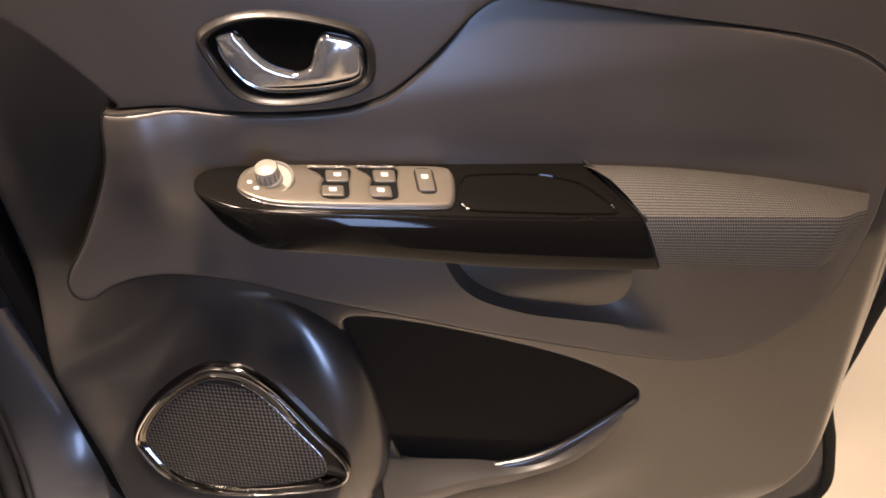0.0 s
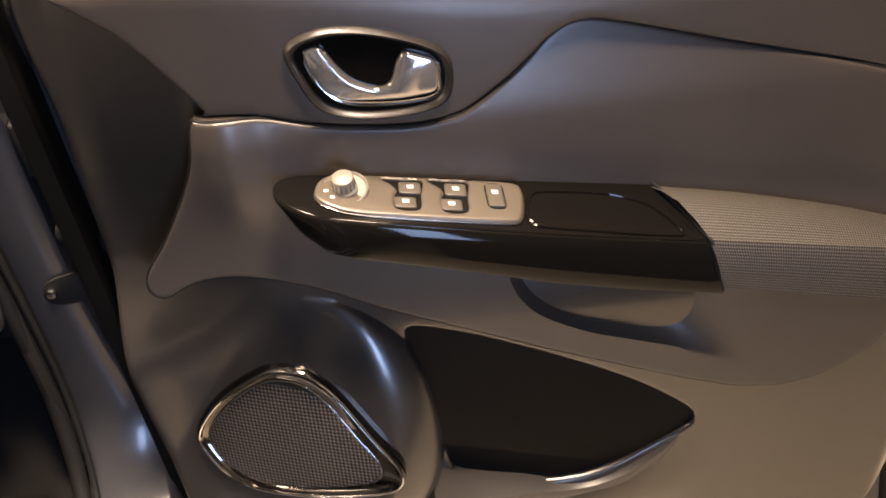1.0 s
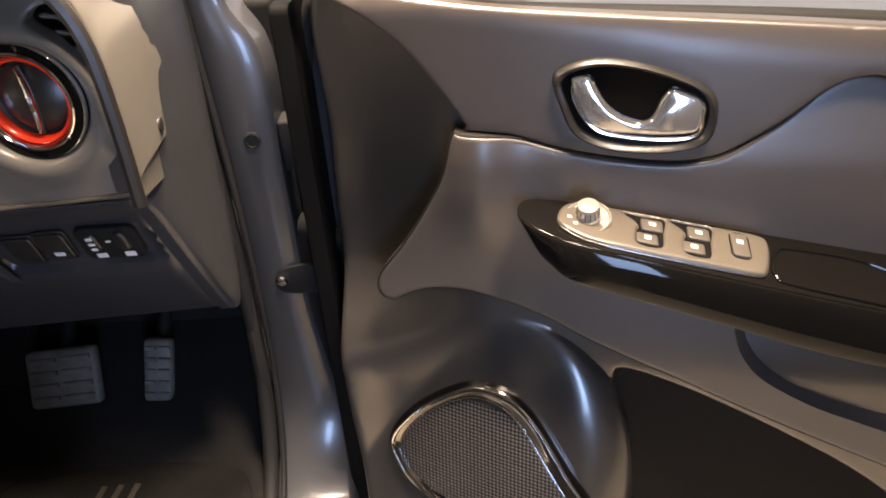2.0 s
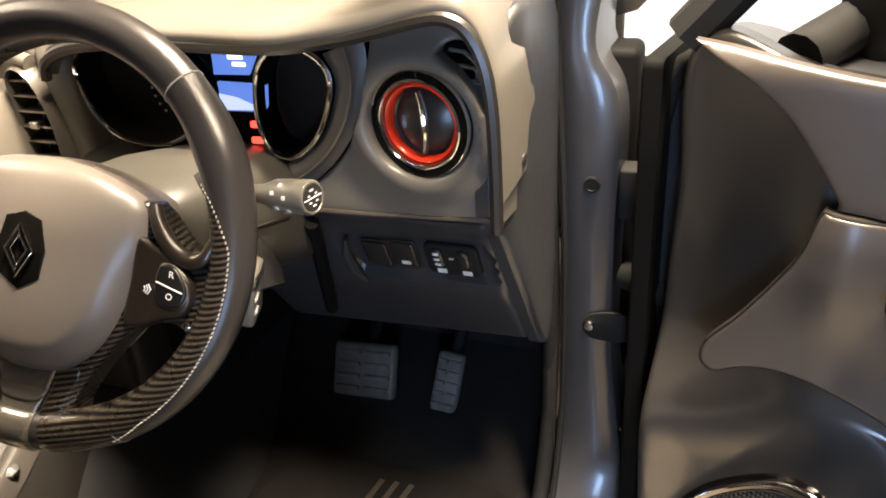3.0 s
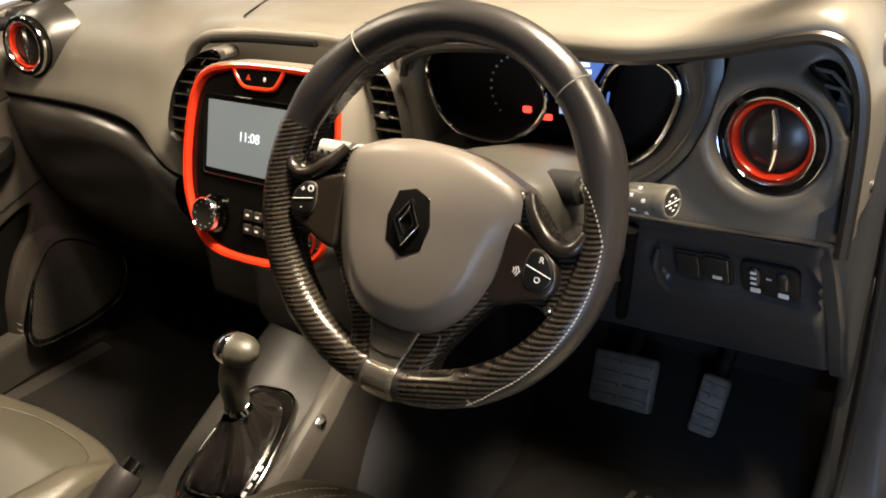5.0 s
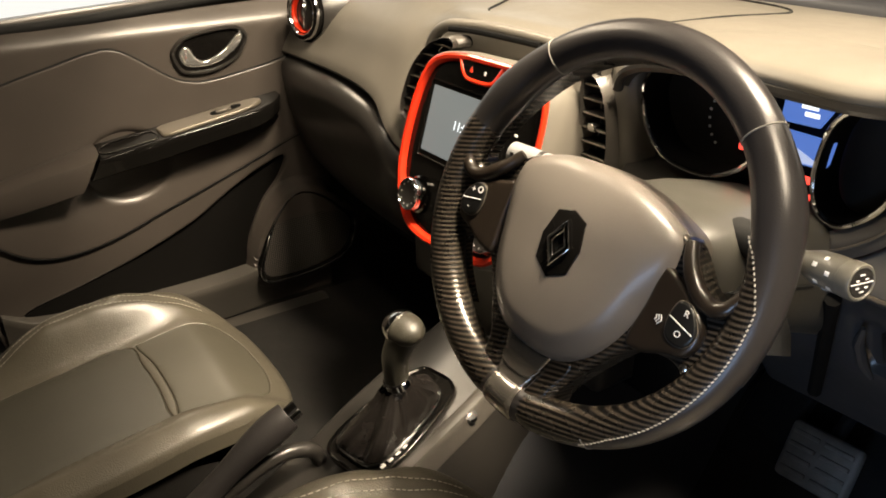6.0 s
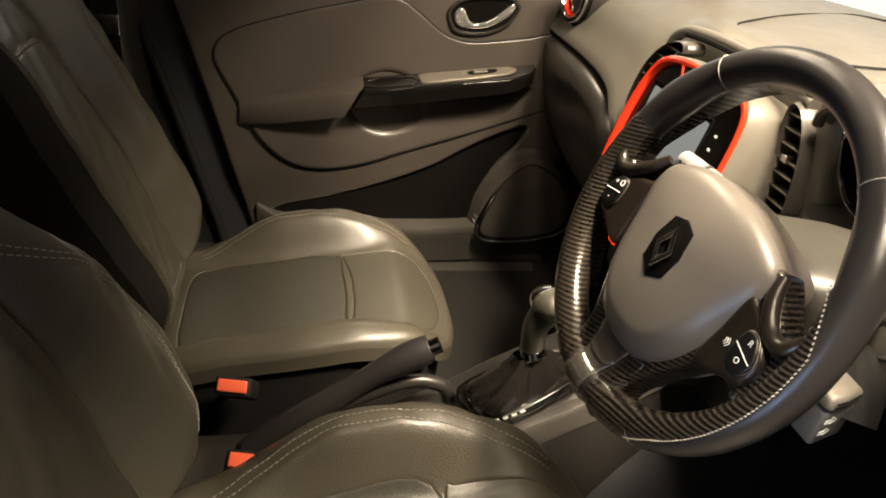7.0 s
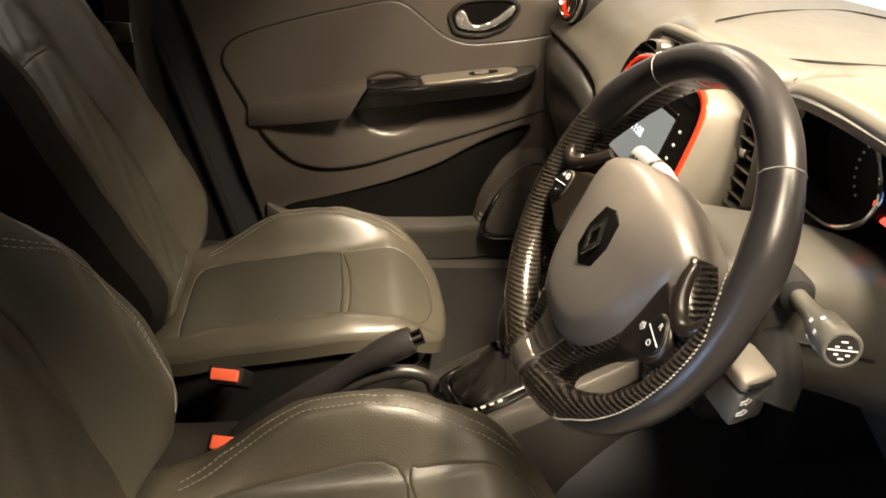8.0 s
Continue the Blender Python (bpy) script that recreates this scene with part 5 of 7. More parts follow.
def round_vent(m, under, lab):
    vent = part("air_vent", lathe([(0.036, -0.03), (0.0362, 0.0), (0.0375, 0.005), (0.041, 0.008), (0.0460, 0.007), (0.0480, 0.001), (0.0480, -0.014)], 56, m), GLOSS, under, lab)
    part("chrome_ring", lathe([(0.0358, 0.003), (0.0368, 0.0070), (0.0380, 0.0086), (0.0393, 0.0088), (0.0402, 0.0078)], 56, m), CHROME, vent, "chrome ring")
    part("chrome_edge", lathe([(0.0462, 0.0066), (0.0470, 0.0070), (0.0479, 0.0056), (0.0481, 0.002)], 56, m), CHROME, vent, "outer chrome edge")
    part("orange_ring", lathe([(0.0308, -0.006), (0.0311, -0.001), (0.0320, 0.003), (0.0338, 0.0046), (0.0352, 0.0036), (0.0358, -0.002)], 56, m), ORANGE, vent, "orange vent ring")
    part("vent_disc", lathe([(0.0300, -0.003), (0.028, -0.005), (0.020, 0.000), (0.010, 0.002), (0.0, 0.0025)], 40, m), PLASTIC_DARK, vent, "dark turning vent disc")
    fin = [m @ Vector((0.010 - 0.022 * (k / 10 - 0.35) ** 2 - 0.009 * (1 - k / 10), 0.027 - 0.054 * k / 10, 0.0055 - 0.007 * abs(k / 10 - 0.5))) for k in range(11)]
    part("vent_blade", tube(fin, lambda s: 0.0012 + 0.0016 * math.sin(math.pi * s), 8), CHROME, vent, "slim chrome vent blade")
    part("blade_web", tube([p + (m.to_3x3() @ Vector((0, 0, -0.004))) for p in fin], 0.003, 8), PLASTIC_DARK, vent)


round_vent(dash_in @ Matrix.Translation(VENT + Vector((0, -0.004, 0))) @ pose(0, 0, 0, 90, 0, -8), dash, "round driver's air vent")
round_vent(dash_in @ Matrix.Translation((-0.585, 0.232, 0.955)) @ pose(0, 0, 0, 84, 0, 10), dash, "round passenger's air vent")
# mounts that carry the vents into the dash
dpart("vent_pod", lathe([(0.072, -0.05), (0.060, -0.01), (0.050, 0.002), (0.044, -0.004)], 40, Matrix.Translation((-0.585, 0.240, 0.953)) @ pose(0, 0, 0, 84, 0, 10)), PLASTIC_DARK, "dark pod of the passenger's vent")

# lower dash in front of the driver's knees
low_line = spline([(0.40, 0.852), (0.48, 0.851), (0.56, 0.854), (0.62, 0.857), (0.652, 0.860), (0.656, 0.80), (0.655, 0.70), (0.652, 0.650), (0.60, 0.640), (0.50, 0.632), (0.40, 0.622), (0.30, 0.618), (0.27, 0.66), (0.30, 0.76), (0.35, 0.83)], 5)


def low_height(a, b):
    y = np.interp(b, [0.60, 0.66, 0.74, 0.79, 0.83, 0.855, 0.87], [0.415, 0.372, 0.312, 0.288, 0.272, 0.246, 0.250])
    dip = ease(edge_distance(np.stack([a, b], 1), np.array(SW_RECESS)) * np.where(inside(np.stack([a, b], 1), np.array(SW_RECESS)), 1, 0), 0.0, 0.008)
    return 0.40 - y - 0.010 * dip - 0.03 * ease(a, 0.635, 0.66) - 0.05 * ease(a, 0.33, 0.27)


SW_RECESS = spline([(0.466, 0.800), (0.470, 0.815), (0.49, 0.819), (0.56, 0.823), (0.61, 0.826), (0.630, 0.815), (0.637, 0.775), (0.625, 0.762), (0.55, 0.756), (0.49, 0.752), (0.470, 0.760)], 4)
low = dpart("lower_panel", sheet(low_line, xz(0.40), low_height, 0.008, 0.006, 0.02), LOWER, "grey lower dash panel with switch bank")
# paler strip along the crease, putting its highlight into colour
dpart("panel_crease", tube([(0.41, 0.2455, 0.8545), (0.52, 0.2455, 0.8565), (0.648, 0.2455, 0.8625)], 0.0025, 8), SATIN, "pale strip drawing the bright crease line")


def on_low(a, b, h):
    y = float(np.interp(b, [0.74, 0.79, 0.83], [0.312, 0.288, 0.272])) + 0.010
    return Vector((a, y - h, b - 0.3 * h))


for a, b, mark in ((0.506, 0.787, False), (0.537, 0.790, True)):
    sw = dpart("blank_switch", slab(rect(a - 0.0125, a + 0.0125, b - 0.017, b + 0.017, 0.003), on_low, -0.004, 0.006, 0.002), PLASTIC_DARK, "square rocker switch")
    dpart("switch_frame", tube([on_low(p.x, p.y, 0.003) for p in rect(a - 0.0145, a + 0.0145, b - 0.019, b + 0.019, 0.004)], 0.0014, 6, closed=True), PLASTIC_DARK, "", sw)
    if mark:
        dpart("mark", slab(rect(a - 0.005, a + 0.005, b - 0.012, b - 0.007, 0.001), on_low, 0.005, 0.0064, 0.0002), WHITE_MARK, "white printed mark", sw)
lev = dpart("leveller_panel", slab(rect(0.560, 0.617, 0.768, 0.812, 0.008), on_low, -0.004, 0.006, 0.003), RUBBER, "black panel with two thumb wheels")
for a in (0.575, 0.602):
    dpart("thumb_wheel", slab(rect(a - 0.0065, a + 0.0065, 0.783, 0.808, 0.006), on_low, 0.0, 0.010, 0.004), PLASTIC_DARK, "ribbed thumb wheel", lev)
    dpart("mark", slab(rect(a - 0.005, a + 0.005, 0.7715, 0.778, 0.001), on_low, 0.005, 0.0066, 0.0002), WHITE_MARK, "white printed mark", lev)
for b in (0.789, 0.796, 0.803):
    dpart("mark", slab(rect(0.572, 0.578, b - 0.0018, b + 0.0018, 0.0008), on_low, 0.009, 0.0106, 0.0002), WHITE_MARK, "white printed figure", lev)
dpart("mark", slab(rect(0.586, 0.591, 0.7935, 0.7955, 0.0006), on_low, 0.005, 0.0066, 0.0002), WHITE_MARK, "white printed mark", lev)
dpart("recess_edge", tube([on_low(a, b, 0.012) for a, b in ((0.480, 0.812), (0.474, 0.79), (0.476, 0.765), (0.484, 0.748))], lambda s: 0.002 + 0.004 * math.sin(math.pi * s), 8), LOWER, "rounded edge of the switch recess")
dpart("panel_gap", tube([(0.463, 0.247, 0.840), (0.450, 0.272, 0.800), (0.436, 0.300, 0.745), (0.414, 0.342, 0.676)], 0.0075, 8), VOID, "black gap beside the column")
# end panel of the dash at the door opening
end = spline([(0.245, 0.865), (0.25, 0.93), (0.262, 1.0), (0.30, 1.035), (0.36, 1.03), (0.44, 1.0), (0.44, 0.80), (0.42, 0.68), (0.40, 0.640), (0.37, 0.655), (0.31, 0.745), (0.27, 0.83)], 4)
dpart("end_panel", sheet(end, lambda a, b, h: Vector((0.650 + h, a, b)), lambda a, b: 0.012 * ease(a, 0.25, 0.32), 0.015, 0.006, 0.012), LOWER, "grey end panel of the dash")
dpart("end_plug", lathe([(0.006, 0), (0.006, 0.002), (0.0, 0.0025)], 12, pose(0.661, 0.30, 0.90, 0, 90)), PLASTIC_DARK, "")

# instruments
cluster = dpart("instrument_binnacle", sheet(spline([(0.205, 0.90), (0.205, 0.98), (0.24, 1.015), (0.35, 1.022), (0.48, 1.022), (0.525, 1.0), (0.53, 0.95), (0.49, 0.895), (0.40, 0.865), (0.28, 0.865)], 5), xz(0.285), flat(0.0), 0.02, 0.003, 0.01), VOID, "black instrument cluster")
left_pod = spline([(0.222, 0.972), (0.226, 0.992), (0.244, 1.006), (0.285, 1.011), (0.325, 1.008), (0.350, 0.992), (0.368, 0.962), (0.356, 0.934), (0.325, 0.914), (0.293, 0.909), (0.256, 0.916), (0.232, 0.940)], 5)
right_pod = spline([(0.432, 0.990), (0.448, 1.006), (0.472, 1.010), (0.494, 1.000), (0.503, 0.982), (0.496, 0.953), (0.480, 0.925), (0.455, 0.907), (0.434, 0.912), (0.424, 0.935), (0.425, 0.965)], 5)
for line, glassy in ((left_pod, True), (right_pod, True)):
    c = sum((Vector((p.x, p.y)) for p in line), Vector((0, 0))) / len(line)
    rows = []
    for f, y in ((1.0, 0.248), (0.97, 0.262), (0.93, 0.280)):
        rows.append([Vector((c.x + (p.x - c.x) * f, y, c.y + (p.y - c.y) * f)) for p in line])
    pod = dpart("gauge_pod", loft(rows, ring=True), VOID, "deep black gauge pod", cluster)
    dpart("gauge_rim", tube([Vector((p.x, 0.247, p.y)) for p in line], 0.0026, 8, closed=True), CHROME, "chrome gauge rim", cluster)
    dpart("gauge_face", slab([Vector((c.x + (p.x - c.x) * 0.94, c.y + (p.y - c.y) * 0.94)) for p in line], xz(0.282), -0.002, 0.001, 0.0005), RUBBER, "black gauge face", cluster)
for k in range(15):
    w = radians(225 - k * 14)
    a, b = 0.318 + 0.036 * math.cos(w), 0.958 + 0.036 * math.sin(w)
    dpart("gauge_tick", slab(rect(a - 0.0012, a + 0.0012, b - 0.0012, b + 0.0012, 0.0004), xz(0.281), 0.0, 0.0012, 0.0002), WHITE_MARK, "", cluster)
dpart("screen", slab([(0.375, 1.004), (0.424, 1.001), (0.411, 0.979), (0.373, 0.978)], xz(0.262), -0.004, 0.0, 0.0005), SCREEN_BLUE, "blue trip display", cluster)
for b, a0, a1 in ((0.9955, 0.392, 0.408), (0.989, 0.396, 0.410)):
    dpart("display_text", slab(rect(a0, a1, b - 0.002, b + 0.002, 0.0005), xz(0.2615), -0.001, 0.0004, 0.0001), LIT, "bright unreadable display text", cluster)
dpart("screen", slab([(0.375, 0.971), (0.428, 0.970), (0.424, 0.944), (0.375, 0.943)], xz(0.262), -0.004, 0.0, 0.0005), SCREEN_BLUE, "blue map display", cluster)
# glowing patch that paints glare onto the lower display
dpart("screen_glare", slab([(0.375, 0.960), (0.395, 0.957), (0.422, 0.946), (0.375, 0.9440)], xz(0.2615), -0.001, 0.0003, 0.0001), SCREEN_PALE, "pale glare over the map display", cluster)
for a, b, w in ((0.358, 0.936, 0.005), (0.405, 0.929, 0.0045), (0.405, 0.913, 0.006)):
    dpart("warning_light", slab(rect(a - w, a + w, b - 0.003, b + 0.003, 0.001), xz(0.267), -0.002, 0.001, 0.0003), LIT_RED, "small red warning light", cluster)
dpart("warning_light", slab(rect(0.322, 0.332, 0.934, 0.941, 0.002), xz(0.2795), -0.001, 0.001, 0.0003), LIT_RED, "dim red fuel mark", cluster)
dpart("shelf", sheet(spline([(0.21, 0.0), (0.22, 0.06), (0.44, 0.06), (0.455, 0.02), (0.43, -0.005), (0.28, -0.02)], 4), lambda a, b, h: Vector((a, 0.235 + b, 0.893 + h + 0.2 * b)), lambda a, b: -0.01 * np.abs(a - 0.37) ** 1, 0.02, 0.006, 0.02), PLASTIC_DARK, "dark shelf under the gauges", cluster)
wing = []
for inner, outer in zip(spline([(0.497, 1.004), (0.506, 0.982), (0.499, 0.953), (0.483, 0.925), (0.457, 0.905), (0.432, 0.892)], 5, closed=False), spline([(0.540, 1.022), (0.540, 0.990), (0.530, 0.952), (0.504, 0.912), (0.470, 0.882), (0.436, 0.866)], 5, closed=False)):
    wing.append([Vector((inner.x + (outer.x - inner.x) * f, 0.251 - 0.006 * math.sin(math.pi * f) - 0.004 * f, inner.y + (outer.y - inner.y) * f)) for f in (0.0, 0.2, 0.4, 0.6, 0.8, 1.0)])
dpart("cluster_wing", loft(wing), PLASTIC, "grey wing beside the gauges", cluster)
# highlight on the wing's crease, built as a satin strip
dpart("wing_crease", tube([r[3] + Vector((0, -0.0015, 0)) for r in wing], 0.0012, 6), SATIN, "pale strip drawing the lit crease of the wing", cluster)
# cheek between the centre vents and the gauges
cheek = [[Vector((x, y, z)) for x, y in ((0.165, 0.262 + dy), (0.180, 0.246 + dy), (0.196, 0.243 + dy), (0.212, 0.250 + dy), (0.222, 0.275 + dy))] for z, dy in ((1.012, 0.01), (1.0, 0.0), (0.97, -0.004), (0.93, -0.004), (0.89, 0.0), (0.85, 0.01))]
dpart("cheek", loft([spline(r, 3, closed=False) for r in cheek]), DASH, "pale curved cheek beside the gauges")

# glovebox side
glove = []
for x, dy in ((-0.70, 0.02), (-0.55, 0.0), (-0.42, -0.008), (-0.32, -0.01), (-0.265, -0.006), (-0.235, 0.01)):
    zt = 0.868 if x < -0.35 else 0.856 if x < -0.29 else 0.83 if x < -0.25 else 0.795
    glove.append(spline([(x, 0.235 + dy, zt), (x, 0.205 + dy, zt - 0.012), (x, 0.200 + dy, zt - 0.05), (x, 0.225 + dy, 0.70), (x, 0.29 + dy, 0.60), (x, 0.40, 0.55)], 4, closed=False))
cols = [spline([r[k] for r in glove], 4, closed=False) for k in range(len(glove[0]))]
dpart("glovebox", loft([[c[i] for c in cols] for i in range(len(cols[0]))]), PLASTIC_DARK, "dark glovebox front")
# seam in a paler plastic, for the light it catches
dpart("glove_seam", tube([Vector((p.x, p.y - 0.001, p.z + 0.002)) for p in [c for c in cols[0]]], 0.003, 6), PLASTIC, "paler strip for the lit upper seam of the glovebox")

# centre stack


def on_stack(a, b, h):
    """a across, b height in the world, h out of the sloped face."""
    return Vector((a, 0.197 + 0.3 * (b - 0.965) - 0.958 * h, b + 0.287 * h))


frame_line = spline([(-0.118, 0.84), (-0.116, 0.90), (-0.104, 0.945), (-0.080, 0.968), (-0.030, 0.978), (0.020, 0.980), (0.080, 0.980), (0.124, 0.976), (0.146, 0.955), (0.152, 0.90), (0.150, 0.84), (0.142, 0.79), (0.120, 0.765), (0.09, 0.752), (0.02, 0.745), (-0.045, 0.746), (-0.082, 0.762), (-0.108, 0.80)], 5)
stack = empty("centre_stack", pose(0.01, 0.2, 0.86), "gloss black centre stack with orange surround and screen", "centre console")
stack_in = Matrix.Translation((-0.01, -0.2, -0.86))


def cpart(name, bm, mat, lab="", under=None, sharp=40):
    bm.transform(stack_in)
    return part(name, bm, mat, under or stack, lab, sharp)


c = Vector((0.014, 0.862))
rows = []
for f, h in ((1.03, -0.06), (1.035, -0.01), (1.02, 0.004), (1.0, 0.008), (0.975, 0.006)):
    rows.append([on_stack(c.x + (p.x - c.x) * f, c.y + (p.y - c.y) * f, h) for p in frame_line])
cpart("stack_housing", loft(rows, ring=True), DASH, "grey housing round the stack")
rows = []
for f, h in ((1.0, 0.004), (0.995, 0.0095), (0.975, 0.0115), (0.945, 0.0105), (0.925, 0.005), (0.925, -0.006)):
    rows.append([on_stack(c.x + (p.x - c.x) * f, c.y + (p.y - c.y) * (1 - (1 - f) * 1.05), h) for p in frame_line])
cpart("orange_surround", loft(rows, ring=True), ORANGE, "glossy orange surround")
inner = [Vector((c.x + (p.x - c.x) * 0.93, c.y + (p.y - c.y) * 0.925)) for p in frame_line]
cpart("black_fascia", sheet(inner, on_stack, flat(0.003), 0.02, 0.002, 0.008), GLOSS, "gloss black fascia")
screen = cpart("screen", slab(rect(-0.078, 0.078, 0.850, 0.932, 0.002), on_stack, 0.0, 0.0042, 0.0004), SCREEN, "pale grey glowing touch screen")
cpart("screen_border", tube([on_stack(p.x, p.y, 0.0035) for p in rect(-0.084, 0.084, 0.842, 0.938, 0.004)], 0.0016, 6, closed=True), GLOSS, "", screen)


def lettering(name, text, size, place_m, mat, parent, lab):
    data = bpy.data.curves.new(name, "FONT")
    data.body, data.size, data.extrude, data.align_x, data.align_y = text, size, 0.0002, "CENTER", "CENTER"
    tmp = bpy.data.objects.new(name, data)
    scene.collection.objects.link(tmp)
    me = bpy.data.meshes.new_from_object(tmp.evaluated_get(bpy.context.evaluated_depsgraph_get()))
    bpy.data.objects.remove(tmp)
    me.materials.clear()
    me.materials.append(mat)
    ob = new(name, me)
    ob.parent = parent
    ob.matrix_local = place_m
    return tagged(ob, lab)


lettering("clock_digits", "11:08", 0.017, stack_in @ Matrix.Translation(on_stack(0.0, 0.893, 0.005)) @ pose(0, 0, 0, 90 - 16.7), LIT, screen, "white clock digits on the screen")
haz = spline([(-0.030, 0.974), (-0.020, 0.960), (-0.008, 0.952), (0.016, 0.951), (0.040, 0.953), (0.050, 0.962), (0.058, 0.975)], 4, closed=False)
hz = cpart("hazard_panel", slab(haz, on_stack, 0.0, 0.0085, 0.002), GLOSS, "gloss black hazard switch panel")
cpart("orange_edge", tube([on_stack(p.x, p.y, 0.0075) for p in haz], 0.0028, 8), ORANGE, "orange edge under the hazard switch", hz)
cpart("mark", slab([(-0.006, 0.960), (0.002, 0.960), (-0.002, 0.967)], on_stack, 0.008, 0.0088, 0.0002), ORANGE, "dim red hazard triangle", hz)
cpart("mark", slab(rect(0.024, 0.028, 0.960, 0.965, 0.001), on_stack, 0.008, 0.0088, 0.0002), WHITE_MARK, "white lock mark", hz)
for k in range(5):
    b = 0.925 - 0.016 * k
    cpart("side_key_mark", slab(rect(0.098, 0.104, b - 0.0016, b + 0.0016, 0.0006), on_stack, 0.002, 0.0034, 0.0001), WHITE_MARK, "small white key mark")


def dial(a, b, r, under):
    m = stack_in @ Matrix.Translation(on_stack(a, b, 0.002)) @ pose(0, 0, 0, 90 - 16.7)
    d = part("climate_dial", lathe([(r * 1.12, 0.0), (r * 1.12, 0.006), (r, 0.008), (r * 0.97, 0.020), (r * 0.88, 0.023)], 40, m), DARK_CHROME, under, "black climate dial")
    part("dial_ring", lathe([(r * 0.86, 0.021), (r * 0.92, 0.0238), (r * 0.99, 0.022), (r, 0.019)], 40, m), CHROME, d, "chrome dial ring")
    part("dial_face", lathe([(r * 0.87, 0.0222), (r * 0.6, 0.0212), (0.0, 0.0212)], 40, m), PLASTIC_DARK, d)
    for k in range(10):
        w = radians(k * 36)
        part("tick", lathe([(0.0011, 0.0), (0.0011, 0.0006), (0, 0.0006)], 8, m @ Matrix.Translation((r * 0.72 * math.cos(w), r * 0.72 * math.sin(w), 0.0213))), WHITE_MARK, d)


dial(-0.056, 0.795, 0.022, stack)
dial(0.105, 0.795, 0.022, stack)
for k in range(6):
    a, b = 0.005 + 0.017 * (k % 3), 0.803 - 0.017 * (k // 3)
    cpart("climate_key", slab(rect(a - 0.007, a + 0.007, b - 0.006, b + 0.006, 0.002), on_stack, 0.002, 0.006, 0.001), PLASTIC_DARK, "small climate key")
    cpart("mark", slab(rect(a - 0.003, a + 0.003, b - 0.0015, b + 0.0015, 0.0005), on_stack, 0.005, 0.0064, 0.0001), WHITE_MARK, "white key mark")


def centre_vent(name, line, y, lab):
    """Upright vent with slim bright-edged slats."""
    xs, zs = [p.x for p in line], [p.y for p in line]
    v = dpart(name, sheet(line, xz(y + 0.028), flat(0.0), 0.03, 0.002, 0.0), VOID, lab)
    rows = []
    cc = Vector((sum(xs) / len(xs), sum(zs) / len(zs)))
    for f, d in ((1.0, 0.028), (1.0, 0.002), (1.04, -0.003), (1.12, 0.001), (1.13, 0.02)):
        rows.append([Vector((cc.x + (p.x - cc.x) * f, y + d, cc.y + (p.y - cc.y) * (1 - (1 - f) * 0.5))) for p in line])
    dpart("vent_frame", loft(rows, ring=True), PLASTIC, "grey vent frame", v)
    z0, z1 = min(zs), max(zs)
    for k in range(7):
        z = z0 + (z1 - z0) * (k + 0.7) / 7.4
        span = [x for x0, x1, za, zb in zip(xs, xs[1:] + xs[:1], zs, zs[1:] + zs[:1]) if (za - z) * (zb - z) <= 0 and za != zb for x in [x0 + (x1 - x0) * (z - za) / (zb - za)]]
        if len(span) < 2:
            continue
        a, b = min(span), max(span)
        bm = box((a, y + 0.002, z - 0.0012), (b, y + 0.022, z + 0.0012), 0.0008)
        dpart("slat", bm, PLASTIC_DARK, "", v)
        dpart("slat_edge", tube([(a + 0.001, y + 0.0015, z), (b - 0.001, y + 0.0015, z)], 0.0012, 6), SATIN, "", v)
    dpart("vent_tab", box((cc.x - 0.006, y - 0.004, cc.y - 0.004), (cc.x + 0.006, y + 0.006, cc.y + 0.004), 0.0015), SATIN_CHROME, "small bright vent tab", v)


centre_vent("centre_vent", spline([(0.152, 0.872), (0.155, 0.93), (0.154, 0.972), (0.166, 0.985), (0.184, 0.972), (0.195, 0.935), (0.196, 0.895), (0.190, 0.872)], 4), 0.226, "slatted centre air vent")
centre_vent("centre_vent", spline([(-0.176, 0.862), (-0.140, 0.925), (-0.105, 0.962), (-0.070, 0.977), (-0.080, 0.989), (-0.126, 0.974), (-0.172, 0.935), (-0.203, 0.882), (-0.200, 0.862)], 4), 0.207, "slatted centre air vent")
dpart("vent_brow", tube(spline([(-0.19, 0.236, 0.90), (-0.165, 0.234, 0.965), (-0.125, 0.234, 0.995), (-0.05, 0.236, 1.004), (0.05, 0.236, 1.006), (0.13, 0.236, 1.003), (0.178, 0.236, 0.990)], 6, closed=False), 0.008, 10), DASH, "raised brow over the centre vents")
dpart("top_slot", tube(spline([(-0.105, 0.226, 0.995), (-0.04, 0.226, 1.000), (0.08, 0.226, 1.002)], 6, closed=False), 0.004, 8), VOID, "dark slot above the stack")
cpart("stack_shelf", sheet(spline([(-0.10, 0.76), (-0.07, 0.70), (-0.06, 0.60), (0.13, 0.60), (0.15, 0.70), (0.14, 0.76), (0.02, 0.77)], 4), lambda a, b, h: Vector((a, 0.19 - h, b)), flat(0.0), 0.03, 0.01, 0.02), PLASTIC_DARK, "dark shelf under the stack")

# unlit black boxes added under the dash to close bright gaps
dpart("under_dash", box((-0.70, 0.30, 0.56), (0.27, 0.72, 0.84), 0.02), VOID, "black filler under the dash, in place of its shade")
dpart("under_dash_outer", box((0.27, 0.42, 0.66), (0.64, 0.72, 0.95), 0.02), VOID, "black filler under the dash, in place of its shade")
dpart("stack_flank", box((-0.24, 0.235, 0.58), (0.20, 0.31, 0.86), 0.015), PLASTIC_DARK, "dark flank behind the stack")

